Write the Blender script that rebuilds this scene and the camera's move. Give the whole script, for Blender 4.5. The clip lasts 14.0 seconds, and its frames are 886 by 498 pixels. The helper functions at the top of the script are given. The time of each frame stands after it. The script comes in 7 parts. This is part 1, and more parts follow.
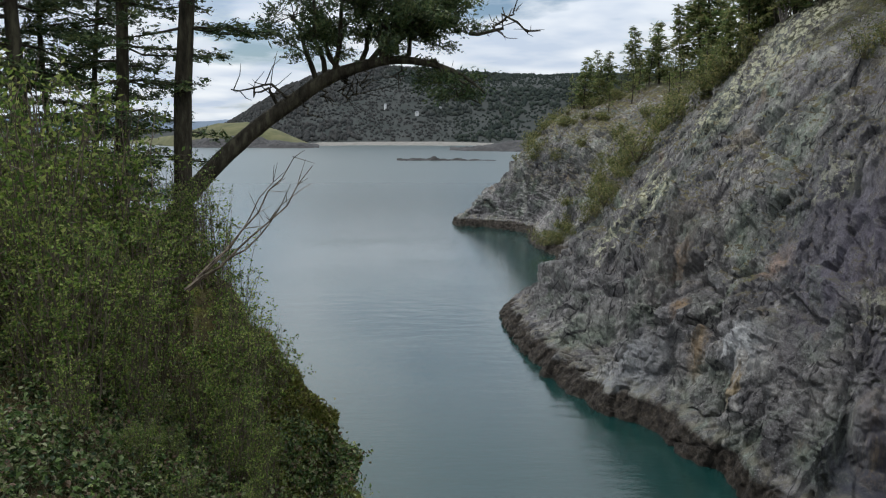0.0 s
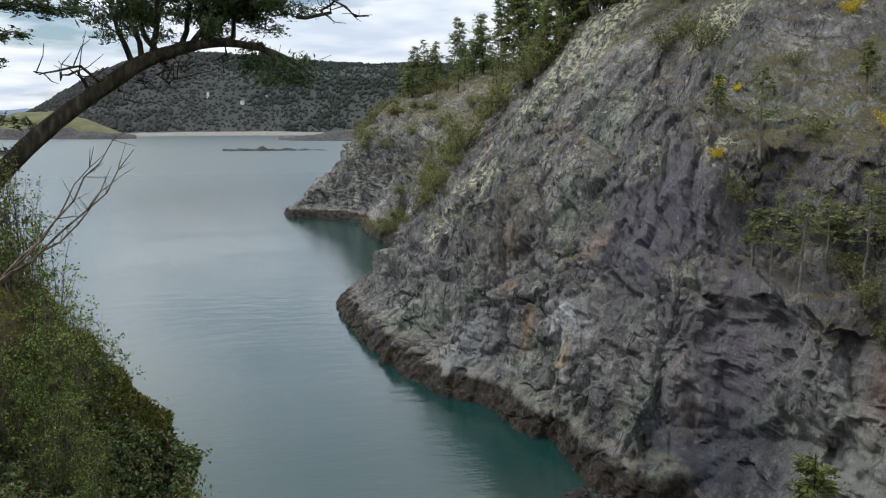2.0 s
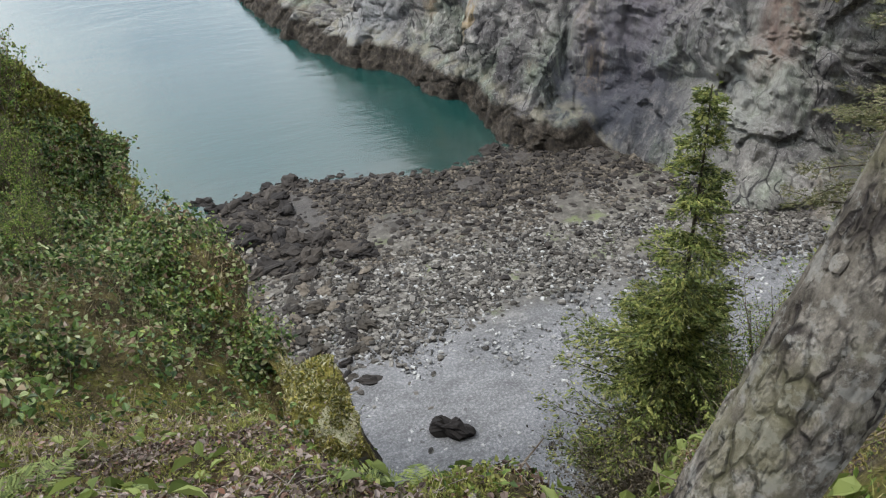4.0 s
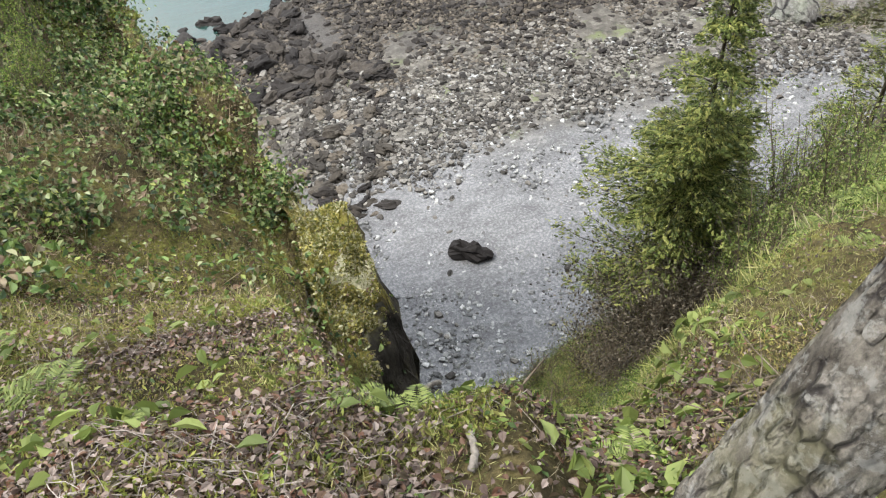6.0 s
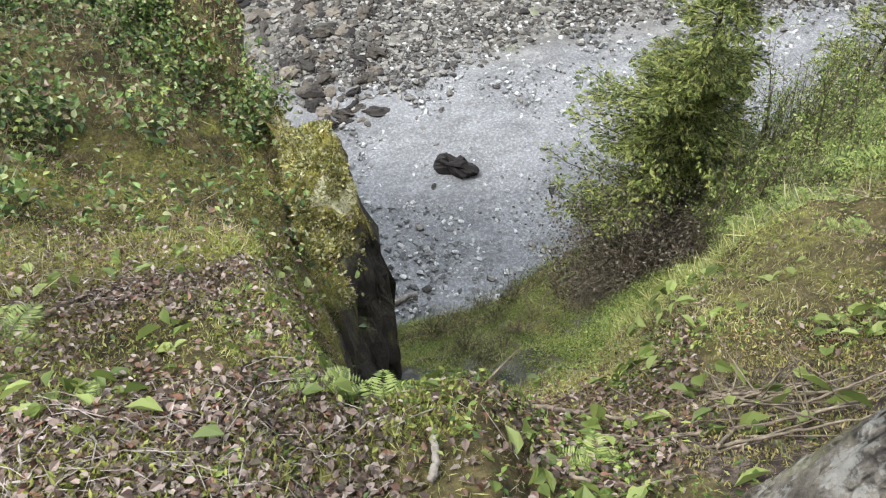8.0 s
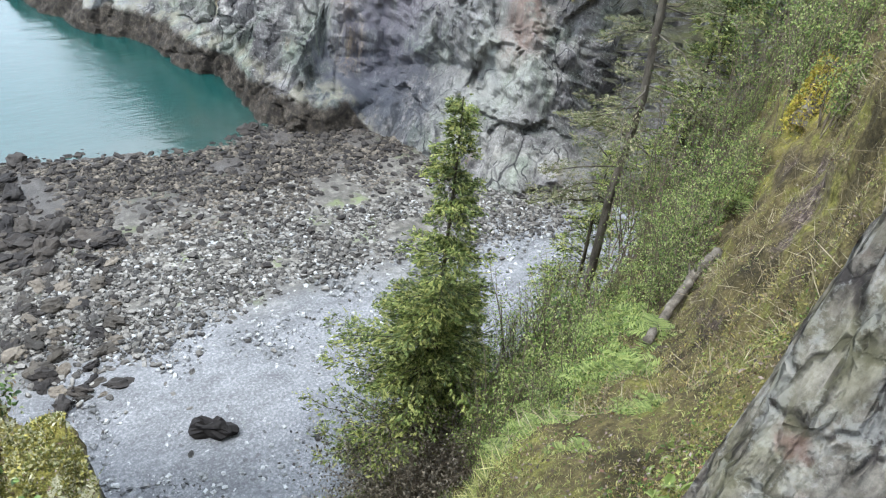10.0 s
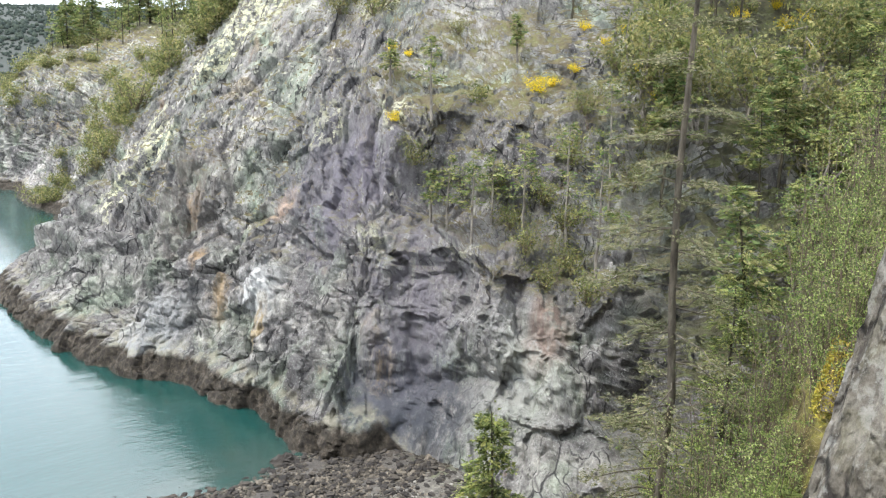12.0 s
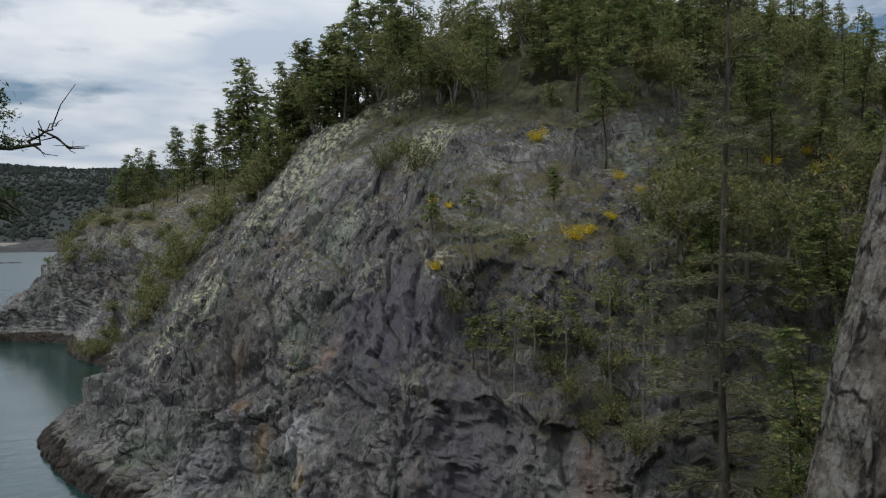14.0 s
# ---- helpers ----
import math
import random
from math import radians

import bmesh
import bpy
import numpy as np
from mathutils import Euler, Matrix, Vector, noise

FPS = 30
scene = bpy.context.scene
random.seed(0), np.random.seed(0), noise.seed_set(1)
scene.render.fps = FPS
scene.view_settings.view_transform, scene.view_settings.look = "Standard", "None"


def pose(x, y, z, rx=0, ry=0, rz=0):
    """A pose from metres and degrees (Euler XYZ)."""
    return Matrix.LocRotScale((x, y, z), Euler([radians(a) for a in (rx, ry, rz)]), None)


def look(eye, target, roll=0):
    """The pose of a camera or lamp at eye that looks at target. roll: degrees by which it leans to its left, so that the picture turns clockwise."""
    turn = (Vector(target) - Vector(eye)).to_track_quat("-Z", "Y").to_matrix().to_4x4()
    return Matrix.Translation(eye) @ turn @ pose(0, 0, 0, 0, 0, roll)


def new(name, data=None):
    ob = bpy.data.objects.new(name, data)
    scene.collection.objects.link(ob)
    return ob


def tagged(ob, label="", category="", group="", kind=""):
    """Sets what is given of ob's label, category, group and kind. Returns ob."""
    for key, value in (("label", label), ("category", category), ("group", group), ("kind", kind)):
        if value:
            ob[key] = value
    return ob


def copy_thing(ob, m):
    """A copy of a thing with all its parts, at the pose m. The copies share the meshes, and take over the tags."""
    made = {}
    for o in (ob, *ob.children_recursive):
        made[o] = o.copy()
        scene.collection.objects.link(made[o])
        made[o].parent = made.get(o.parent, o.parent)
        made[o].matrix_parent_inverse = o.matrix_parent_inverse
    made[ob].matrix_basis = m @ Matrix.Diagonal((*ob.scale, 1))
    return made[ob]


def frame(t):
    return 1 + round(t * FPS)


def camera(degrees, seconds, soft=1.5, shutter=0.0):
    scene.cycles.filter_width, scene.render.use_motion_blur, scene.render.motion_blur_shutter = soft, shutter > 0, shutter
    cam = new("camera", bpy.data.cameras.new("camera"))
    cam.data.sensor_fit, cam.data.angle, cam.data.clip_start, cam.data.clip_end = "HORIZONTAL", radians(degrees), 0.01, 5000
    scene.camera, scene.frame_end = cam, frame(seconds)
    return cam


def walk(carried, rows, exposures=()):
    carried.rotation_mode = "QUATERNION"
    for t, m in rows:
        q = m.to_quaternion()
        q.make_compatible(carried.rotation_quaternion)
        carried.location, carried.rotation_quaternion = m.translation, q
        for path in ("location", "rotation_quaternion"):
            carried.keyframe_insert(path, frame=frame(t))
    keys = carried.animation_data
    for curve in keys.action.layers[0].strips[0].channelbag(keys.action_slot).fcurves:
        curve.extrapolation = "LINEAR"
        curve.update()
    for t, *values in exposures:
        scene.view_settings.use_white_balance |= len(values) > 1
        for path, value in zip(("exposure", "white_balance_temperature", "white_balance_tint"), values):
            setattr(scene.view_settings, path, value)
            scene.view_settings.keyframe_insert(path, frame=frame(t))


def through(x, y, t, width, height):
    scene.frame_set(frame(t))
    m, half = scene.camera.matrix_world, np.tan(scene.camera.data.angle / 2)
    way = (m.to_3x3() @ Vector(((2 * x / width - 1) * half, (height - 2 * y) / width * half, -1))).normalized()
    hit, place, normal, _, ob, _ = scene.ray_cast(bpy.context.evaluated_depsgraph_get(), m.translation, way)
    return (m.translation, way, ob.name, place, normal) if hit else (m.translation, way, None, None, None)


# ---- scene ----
cam = camera(59.66, 14.0, 1.15)
# seconds, place in metres (the water is z = 0), heading, pitch, roll
ROWS = [
    (0.0, 0.00, 0.00, 22.00, 0.00, -8.65, -0.01),
    (0.5, -0.01, -0.01, 22.01, -0.13, -7.54, 0.11),
    (1.0, -0.02, 0.01, 21.97, -4.49, -8.21, -0.02),
    (1.5, -0.01, 0.04, 21.96, -6.97, -9.31, 0.25),
    (2.0, -0.06, 0.07, 21.91, -12.42, -9.44, 0.13),
    (2.5, -0.15, 0.01, 21.91, -20.65, -16.95, 1.04),
    (3.0, -0.19, -0.04, 21.92, -19.95, -22.53, 0.45),
    (3.5, -0.26, -0.05, 21.99, -19.82, -28.84, 0.42),
    (4.0, -0.33, -0.14, 21.91, -20.54, -33.87, 2.53),
    (4.2, -0.34, -0.16, 21.91, -21.09, -36.90, 3.31),
    (6.3, -0.13, 0.20, 22.05, -19.75, -48.42, 3.64),
    (6.5, -0.12, 0.24, 22.04, -19.65, -49.61, 3.33),
    (7.0, -0.11, 0.33, 22.05, -17.02, -54.37, 0.66),
    (7.2, -0.10, 0.35, 22.05, -16.81, -54.59, 0.51),
    (9.3, -0.02, 0.37, 22.26, -26.03, -46.33, -4.05),
    (9.5, -0.02, 0.34, 22.27, -29.73, -41.62, -5.95),
    (10.0, -0.01, 0.30, 22.36, -35.44, -35.51, -6.39),
    (10.5, 0.01, 0.26, 22.45, -38.82, -29.10, -6.41),
    (11.0, -0.02, 0.20, 22.51, -40.00, -23.06, -4.38),
    (11.5, -0.02, 0.17, 22.56, -37.61, -17.46, -2.15),
    (12.0, -0.05, 0.12, 22.56, -35.39, -12.65, -0.69),
    (12.5, -0.10, 0.07, 22.56, -34.23, -7.53, 0.72),
    (13.0, -0.19, -0.04, 22.59, -34.06, -2.86, 1.28),
    (13.5, -0.29, -0.16, 22.61, -32.93, -1.43, 1.38),
    (14.0, -0.33, -0.19, 22.62, -32.52, -1.77, 0.59),
]
EXPOSURES = [(0, -0.55, 6280, 8), (2, -0.38, 6350, 8), (2.5, -0.1, 6400, 8), (3, 0.2, 6450, 8), (3.5, 0.36, 6450, 8), (4.2, 0.5, 6500, 8), (6.3, 1.13, 6700, 8), (7.2, 1.18, 6700, 8), (9.5, 1.26, 5750, 6), (10, 1.26, 5950, 6), (11, 1.43, 6350, 6), (12, 1.27, 6450, 7), (12.5, 0.73, 6500, 8), (13, -0.27, 6450, 7), (13.5, -0.9, 6350, 8), (14, -0.9, 6300, 8)]
walk(cam, [(t, pose(x, y, z, 90 + p, r, a)) for t, x, y, z, a, p, r in ROWS], EXPOSURES)

# ---- world and sun ----
world = bpy.data.worlds.new("overcast_sky")
scene.world = world
world.use_nodes = True
SUN_ELEV, SUN_AZ = radians(58), radians(292)


def build_world():
    nt = world.node_tree
    nt.nodes.clear()
    out = nt.nodes.new("ShaderNodeOutputWorld")
    bg = nt.nodes.new("ShaderNodeBackground")
    bg.inputs["Strength"].default_value = 0.11
    sky = nt.nodes.new("ShaderNodeTexSky")
    sky.sky_type, sky.sun_disc = "NISHITA", False
    sky.sun_elevation, sky.sun_rotation = SUN_ELEV, SUN_AZ
    sky.air_density, sky.dust_density, sky.ozone_density = 1.0, 0.6, 2.0
    # broken cloud, laid out on a flat layer overhead so that it crowds towards the horizon
    co = nt.nodes.new("ShaderNodeTexCoord")
    sep = nt.nodes.new("ShaderNodeSeparateXYZ")
    nt.links.new(co.outputs["Generated"], sep.inputs[0])
    lift = nt.nodes.new("ShaderNodeMath")
    lift.operation = "MAXIMUM"
    lift.inputs[1].default_value = 0.0
    nt.links.new(sep.outputs["Z"], lift.inputs[0])
    add = nt.nodes.new("ShaderNodeMath")
    add.inputs[1].default_value = 0.12
    nt.links.new(lift.outputs[0], add.inputs[0])
    div = nt.nodes.new("ShaderNodeVectorMath")
    div.operation = "DIVIDE"
    comb = nt.nodes.new("ShaderNodeCombineXYZ")
    for k in range(3):
        nt.links.new(add.outputs[0], comb.inputs[k])
    nt.links.new(co.outputs["Generated"], div.inputs[0])
    nt.links.new(comb.outputs[0], div.inputs[1])
    big = nt.nodes.new("ShaderNodeTexNoise")
    big.inputs["Scale"].default_value, big.inputs["Detail"].default_value = 1.1, 7
    big.inputs["Roughness"].default_value = 0.55
    nt.links.new(div.outputs[0], big.inputs["Vector"])
    cover = nt.nodes.new("ShaderNodeValToRGB")
    cover.color_ramp.elements[0].position, cover.color_ramp.elements[1].position = 0.34, 0.47
    nt.links.new(big.outputs["Fac"], cover.inputs[0])
    shade = nt.nodes.new("ShaderNodeTexNoise")
    shade.inputs["Scale"].default_value, shade.inputs["Detail"].default_value = 1.7, 5
    off = nt.nodes.new("ShaderNodeVectorMath")
    off.inputs[1].default_value = (3.1, 1.7, 0.4)
    nt.links.new(div.outputs[0], off.inputs[0])
    nt.links.new(off.outputs[0], shade.inputs["Vector"])
    tone = nt.nodes.new("ShaderNodeValToRGB")
    tone.color_ramp.elements[0].position, tone.color_ramp.elements[0].color = 0.36, (7.5, 8.4, 9.9, 1)
    tone.color_ramp.elements[1].position, tone.color_ramp.elements[1].color = 0.64, (11.8, 12.0, 12.3, 1)
    nt.links.new(shade.outputs["Fac"], tone.inputs[0])
    mix = nt.nodes.new("ShaderNodeMixRGB")
    nt.links.new(cover.outputs[0], mix.inputs[0])
    nt.links.new(sky.outputs[0], mix.inputs[1])
    nt.links.new(tone.outputs[0], mix.inputs[2])
    # an overcast sky grows brighter towards the zenith
    rise = nt.nodes.new("ShaderNodeMath")
    rise.operation = "MULTIPLY_ADD"
    rise.inputs[1].default_value, rise.inputs[2].default_value = 0.75, 0.98
    nt.links.new(lift.outputs[0], rise.inputs[0])
    glow = nt.nodes.new("ShaderNodeVectorMath")
    glow.operation = "SCALE"
    nt.links.new(mix.outputs[0], glow.inputs[0])
    nt.links.new(rise.outputs[0], glow.inputs["Scale"])
    nt.links.new(glow.outputs[0], bg.inputs["Color"])
    nt.links.new(bg.outputs[0], out.inputs[0])


build_world()
sun = new("sun", bpy.data.lights.new("sun", "SUN"))
sun.data.energy, sun.data.angle, sun.data.color = 2.4, radians(8), (1.0, 0.96, 0.9)
sun.matrix_basis = look((math.sin(SUN_AZ) * 100, math.cos(SUN_AZ) * 100, 100 * math.tan(SUN_ELEV)), (0, 0, 0))


# ---- arithmetic for natural surfaces ----
def hashed(i, j, k, seed):
    h = (i.astype(np.int64) * 374761393 + j.astype(np.int64) * 668265263 + k.astype(np.int64) * 1274126177 + seed * 974634793) & 0xFFFFFFFF
    h = ((h ^ (h >> 13)) * 1274126177) & 0xFFFFFFFF
    h = ((h ^ (h >> 16)) * 2246822519) & 0xFFFFFFFF
    return ((h ^ (h >> 15)) & 0xFFFFFF) / 16777216.0


def vnoise(p, seed=0):
    """Smooth noise, -1 to 1, at points p (n, 3)."""
    i = np.floor(p)
    f = p - i
    i = i.astype(np.int64)
    f = f * f * f * (f * (f * 6 - 15) + 10)
    total = 0
    for a in (0, 1):
        for b in (0, 1):
            for c in (0, 1):
                w = (f[:, 0] if a else 1 - f[:, 0]) * (f[:, 1] if b else 1 - f[:, 1]) * (f[:, 2] if c else 1 - f[:, 2])
                total = total + w * hashed(i[:, 0] + a, i[:, 1] + b, i[:, 2] + c, seed)
    return total * 2 - 1


def fbm(p, octaves=4, seed=0, gain=0.5):
    total, amp = 0, 1.0
    for o in range(octaves):
        total = total + amp * vnoise(p * 2.03 ** o + 17.3 * o, seed + o)
        amp *= gain
    return total


def ridged(p, octaves=4, seed=0, gain=0.5):
    total, amp = 0, 1.0
    for o in range(octaves):
        total = total + amp * (1 - 2 * np.abs(vnoise(p * 2.1 ** o + 9.1 * o, seed + o)))
        amp *= gain
    return total


def cells(p, seed=0):
    """Distance to the nearest and the second cell point, the nearest cell's own random number, and the height of its own tilted plane."""
    i = np.floor(p).astype(np.int64)
    f = p - i
    d1 = np.full(len(p), 9.0)
    d2 = np.full(len(p), 9.0)
    own = np.zeros(len(p))
    tilt = np.zeros(len(p))
    for a in (-1, 0, 1):
        for b in (-1, 0, 1):
            for c in (-1, 0, 1):
                q = i + (a, b, c)
                x = a + hashed(q[:, 0], q[:, 1], q[:, 2], seed) - f[:, 0]
                y = b + hashed(q[:, 0], q[:, 1], q[:, 2], seed + 1) - f[:, 1]
                z = c + hashed(q[:, 0], q[:, 1], q[:, 2], seed + 2) - f[:, 2]
                d = np.sqrt(x * x + y * y + z * z)
                near = d < d1
                d2 = np.where(near, d1, np.minimum(d2, d))
                own = np.where(near, hashed(q[:, 0], q[:, 1], q[:, 2], seed + 3), own)
                lean = sum((hashed(q[:, 0], q[:, 1], q[:, 2], seed + 4 + j) - 0.5) * w for j, w in enumerate((x, y, z)))
                tilt = np.where(near, lean, tilt)
                d1 = np.where(near, d, d1)
    return d1, d2, own, tilt


def smooth(x, a, b):
    x = np.clip((x - a) / (b - a), 0, 1)
    return x * x * (3 - 2 * x)


# ---- mesh helpers ----
def mesh_of(name, verts, faces, material, shaded=False):
    """A mesh out of arrays: verts (n, 3), faces (m, 4) or (m, 3)."""
    verts, faces = np.asarray(verts, float), np.asarray(faces, np.int32)
    me = bpy.data.meshes.new(name)
    k = faces.shape[1]
    me.vertices.add(len(verts))
    me.vertices.foreach_set("co", verts.ravel())
    me.loops.add(faces.size)
    me.loops.foreach_set("vertex_index", faces.ravel())
    me.polygons.add(len(faces))
    me.polygons.foreach_set("loop_start", np.arange(0, faces.size, k, dtype=np.int32))
    me.polygons.foreach_set("use_smooth", np.full(len(faces), shaded))
    me.update(calc_edges=True)
    if material:
        me.materials.append(material)
    return me


def part(name, me, parent, label=""):
    """One mesh as a part of a thing."""
    ob = new(name, me)
    ob.parent = parent
    return tagged(ob, label) if label else ob


def grid_faces(rows, cols, closed=False):
    a = np.arange(rows * cols).reshape(rows, cols)
    if closed:
        a = np.concatenate([a, a[:, :1]], 1)
    return np.stack([a[:-1, :-1], a[:-1, 1:], a[1:, 1:], a[1:, :-1]], -1).reshape(-1, 4)


class Bag:
    """Collects pieces with four-cornered faces into one mesh."""

    def __init__(self):
        self.v, self.f, self.n = [], [], 0

    def add(self, v, f):
        self.v.append(np.asarray(v, float).reshape(-1, 3))
        self.f.append(np.asarray(f, np.int64) + self.n)
        self.n += len(self.v[-1])

    def tube(self, path, radii, sides=6, rough=0.0, seed=0):
        path = np.asarray(path, float)
        radii = np.asarray(radii, float)
        d = np.gradient(path, axis=0)
        d /= np.linalg.norm(d, axis=1)[:, None] + 1e-9
        ref = np.array([0.0, 0.0, 1.0]) if abs(d[:, 2]).mean() < 0.8 else np.array([1.0, 0.0, 0.0])
        a = np.cross(d, ref)
        a /= np.linalg.norm(a, axis=1)[:, None] + 1e-9
        b = np.cross(d, a)
        w = np.linspace(0, 2 * np.pi, sides, endpoint=False)
        r = radii[:, None] * np.ones(sides)
        if rough:
            r = r * (1 + rough * (np.random.RandomState(seed).rand(*r.shape) - 0.5))
        v = path[:, None] + r[..., None] * (np.cos(w)[None, :, None] * a[:, None] + np.sin(w)[None, :, None] * b[:, None])
        self.add(v.reshape(-1, 3), grid_faces(len(path), sides, True))

    def leaves(self, c, a, b, la, lb):
        """Pointed leaves at c, la long along a and lb wide along b, folded a little at the rib."""
        n = len(c)
        la, lb = np.broadcast_to(la, n)[:, None] / 2, np.broadcast_to(lb, n)[:, None] / 2
        up = np.cross(a, b) * lb * 0.35
        v = np.stack([c - a * la, c + b * lb + up, c + a * la, c - b * lb + up], 1)
        self.add(v.reshape(-1, 3), np.arange(4 * n).reshape(n, 4))

    def ovals(self, c, a, b, la, lb):
        """Rounded leaves in two halves, folded at the rib and drooping at the tip."""
        n = len(c)
        la, lb = np.broadcast_to(la, n)[:, None] / 2, np.broadcast_to(lb, n)[:, None] / 2
        w = unit(np.cross(a, b))
        up, tip = w * lb * 0.4, c + a * la - w * la * 0.35
        low, high = c - a * la * 0.4 + up, c + a * la * 0.3 + up * 0.8
        v = np.stack([c - a * la, low + b * lb, high + b * lb * 0.85, tip, high - b * lb * 0.85, low - b * lb], 1)
        self.add(v.reshape(-1, 3), (np.arange(n)[:, None, None] * 6 + np.array([(0, 1, 2, 3), (0, 3, 4, 5)])[None]).reshape(-1, 4))

    def mesh(self, name, material, shaded=False):
        return mesh_of(name, np.concatenate(self.v), np.concatenate(self.f), material, shaded)


def unit(v):
    return v / (np.linalg.norm(v, axis=-1, keepdims=True) + 1e-9)


def scatter(v, f, n, rng, keep=None):
    """n places on a mesh, even by area, and the normals there; keep(centres, normals) picks or weighs faces."""
    p, q, r = v[f[:, 0]], v[f[:, 1]], v[f[:, 2]]
    s = v[f[:, 3]]
    nrm = np.cross(r - p, s - q)
    area = np.linalg.norm(nrm, axis=1)
    nrm = nrm / (area[:, None] + 1e-9)
    w = area * (keep((p + q + r + s) / 4, nrm) if keep else 1.0)
    pick = rng.choice(len(f), n, p=w / w.sum())
    a, b = rng.rand(n, 1), rng.rand(n, 1)
    return (p[pick] * (1 - a) + q[pick] * a) * (1 - b) + (s[pick] * (1 - a) + r[pick] * a) * b, nrm[pick]


# ---- materials ----
class Mat:
    """A node material, written tersely."""

    def __init__(self, name, rough=0.8, metal=0.0, spec=0.5):
        self.m = bpy.data.materials.new(name)
        self.m.use_nodes = True
        self.t = self.m.node_tree
        self.b = self.t.nodes["Principled BSDF"]
        self.b.inputs["Roughness"].default_value = rough
        self.b.inputs["Metallic"].default_value = metal
        self.b.inputs["Specular IOR Level"].default_value = spec
        self.co = self.node("ShaderNodeTexCoord").outputs["Object"]
        self.geo = self.node("ShaderNodeNewGeometry")

    def node(self, kind):
        return self.t.nodes.new(kind)

    def put(self, socket, value):
        if isinstance(value, bpy.types.NodeSocket):
            self.t.links.new(value, socket)
        elif isinstance(value, tuple) and len(value) == 3 and socket.type == "RGBA":
            socket.default_value = (*value, 1)
        else:
            socket.default_value = value

    def math(self, op, a, b=0.0, clamp=False):
        n = self.node("ShaderNodeMath")
        n.operation, n.use_clamp = op, clamp
        self.put(n.inputs[0], a)
        self.put(n.inputs[1], b)
        return n.outputs[0]

    def noise(self, scale, detail=5, rough=0.6, stretch=None, shift=(0, 0, 0), world=False, warp=0.0):
        n = self.node("ShaderNodeTexNoise")
        n.inputs["Scale"].default_value, n.inputs["Detail"].default_value = scale, detail
        n.inputs["Roughness"].default_value, n.inputs["Distortion"].default_value = rough, warp
        src = self.geo.outputs["Position"] if world else self.co
        if stretch or shift != (0, 0, 0):
            mp = self.node("ShaderNodeMapping")
            mp.inputs["Scale"].default_value = stretch or (1, 1, 1)
            mp.inputs["Location"].default_value = shift
            self.put(mp.inputs[0], src)
            src = mp.outputs[0]
        self.put(n.inputs["Vector"], src)
        return n.outputs["Fac"]

    def crack(self, scale, stretch=(1, 1, 1)):
        n = self.node("ShaderNodeTexVoronoi")
        n.feature = "DISTANCE_TO_EDGE"
        n.inputs["Scale"].default_value = scale
        mp = self.node("ShaderNodeMapping")
        mp.inputs["Scale"].default_value = stretch
        self.put(mp.inputs[0], self.co)
        self.put(n.inputs["Vector"], mp.outputs[0])
        return n.outputs["Distance"]

    def ramp(self, fac, *stops):
        n = self.node("ShaderNodeValToRGB")
        e = n.color_ramp.elements
        while len(e) < len(stops):
            e.new(0.5)
        for k, (pos, col) in enumerate(stops):
            e[k].position = pos
            e[k].color = (*col, 1) if isinstance(col, tuple) else (col, col, col, 1)
        self.put(n.inputs[0], fac)
        return n.outputs[0]

    def step(self, x, a, b):
        n = self.node("ShaderNodeMapRange")
        n.interpolation_type = "SMOOTHSTEP"
        self.put(n.inputs[0], x)
        n.inputs[1].default_value, n.inputs[2].default_value = a, b
        return n.outputs[0]

    def mix(self, fac, a, b, kind="MIX"):
        n = self.node("ShaderNodeMixRGB")
        n.blend_type = kind
        self.put(n.inputs[0], fac)
        self.put(n.inputs[1], a)
        self.put(n.inputs[2], b)
        return n.outputs[0]

    def axis(self, which, normal=False):
        n = self.node("ShaderNodeSeparateXYZ")
        self.put(n.inputs[0], self.geo.outputs["Normal" if normal else "Position"])
        return n.outputs[which]

    def near(self, place, reach, squash=(1, 1, 1)):
        """1 at a place in the world, fading to 0 at its reach."""
        d = self.node("ShaderNodeVectorMath")
        d.operation = "SUBTRACT"
        self.put(d.inputs[0], self.geo.outputs["Position"])
        d.inputs[1].default_value = place
        s = self.node("ShaderNodeVectorMath")
        s.operation = "MULTIPLY"
        self.put(s.inputs[0], d.outputs[0])
        s.inputs[1].default_value = squash
        l = self.node("ShaderNodeVectorMath")
        l.operation = "LENGTH"
        self.put(l.inputs[0], s.outputs[0])
        return self.math("SUBTRACT", 1.0, self.math("DIVIDE", l.outputs["Value"], reach), True)

    def bump(self, height, strength=0.5, distance=0.05, under=None):
        n = self.node("ShaderNodeBump")
        n.inputs["Strength"].default_value, n.inputs["Distance"].default_value = strength, distance
        self.put(n.inputs["Height"], height)
        if under:
            self.put(n.inputs["Normal"], under)
        self.put(self.b.inputs["Normal"], n.outputs[0])
        return n.outputs[0]

    def colour(self, c):
        self.put(self.b.inputs["Base Color"], c)
        return self.m


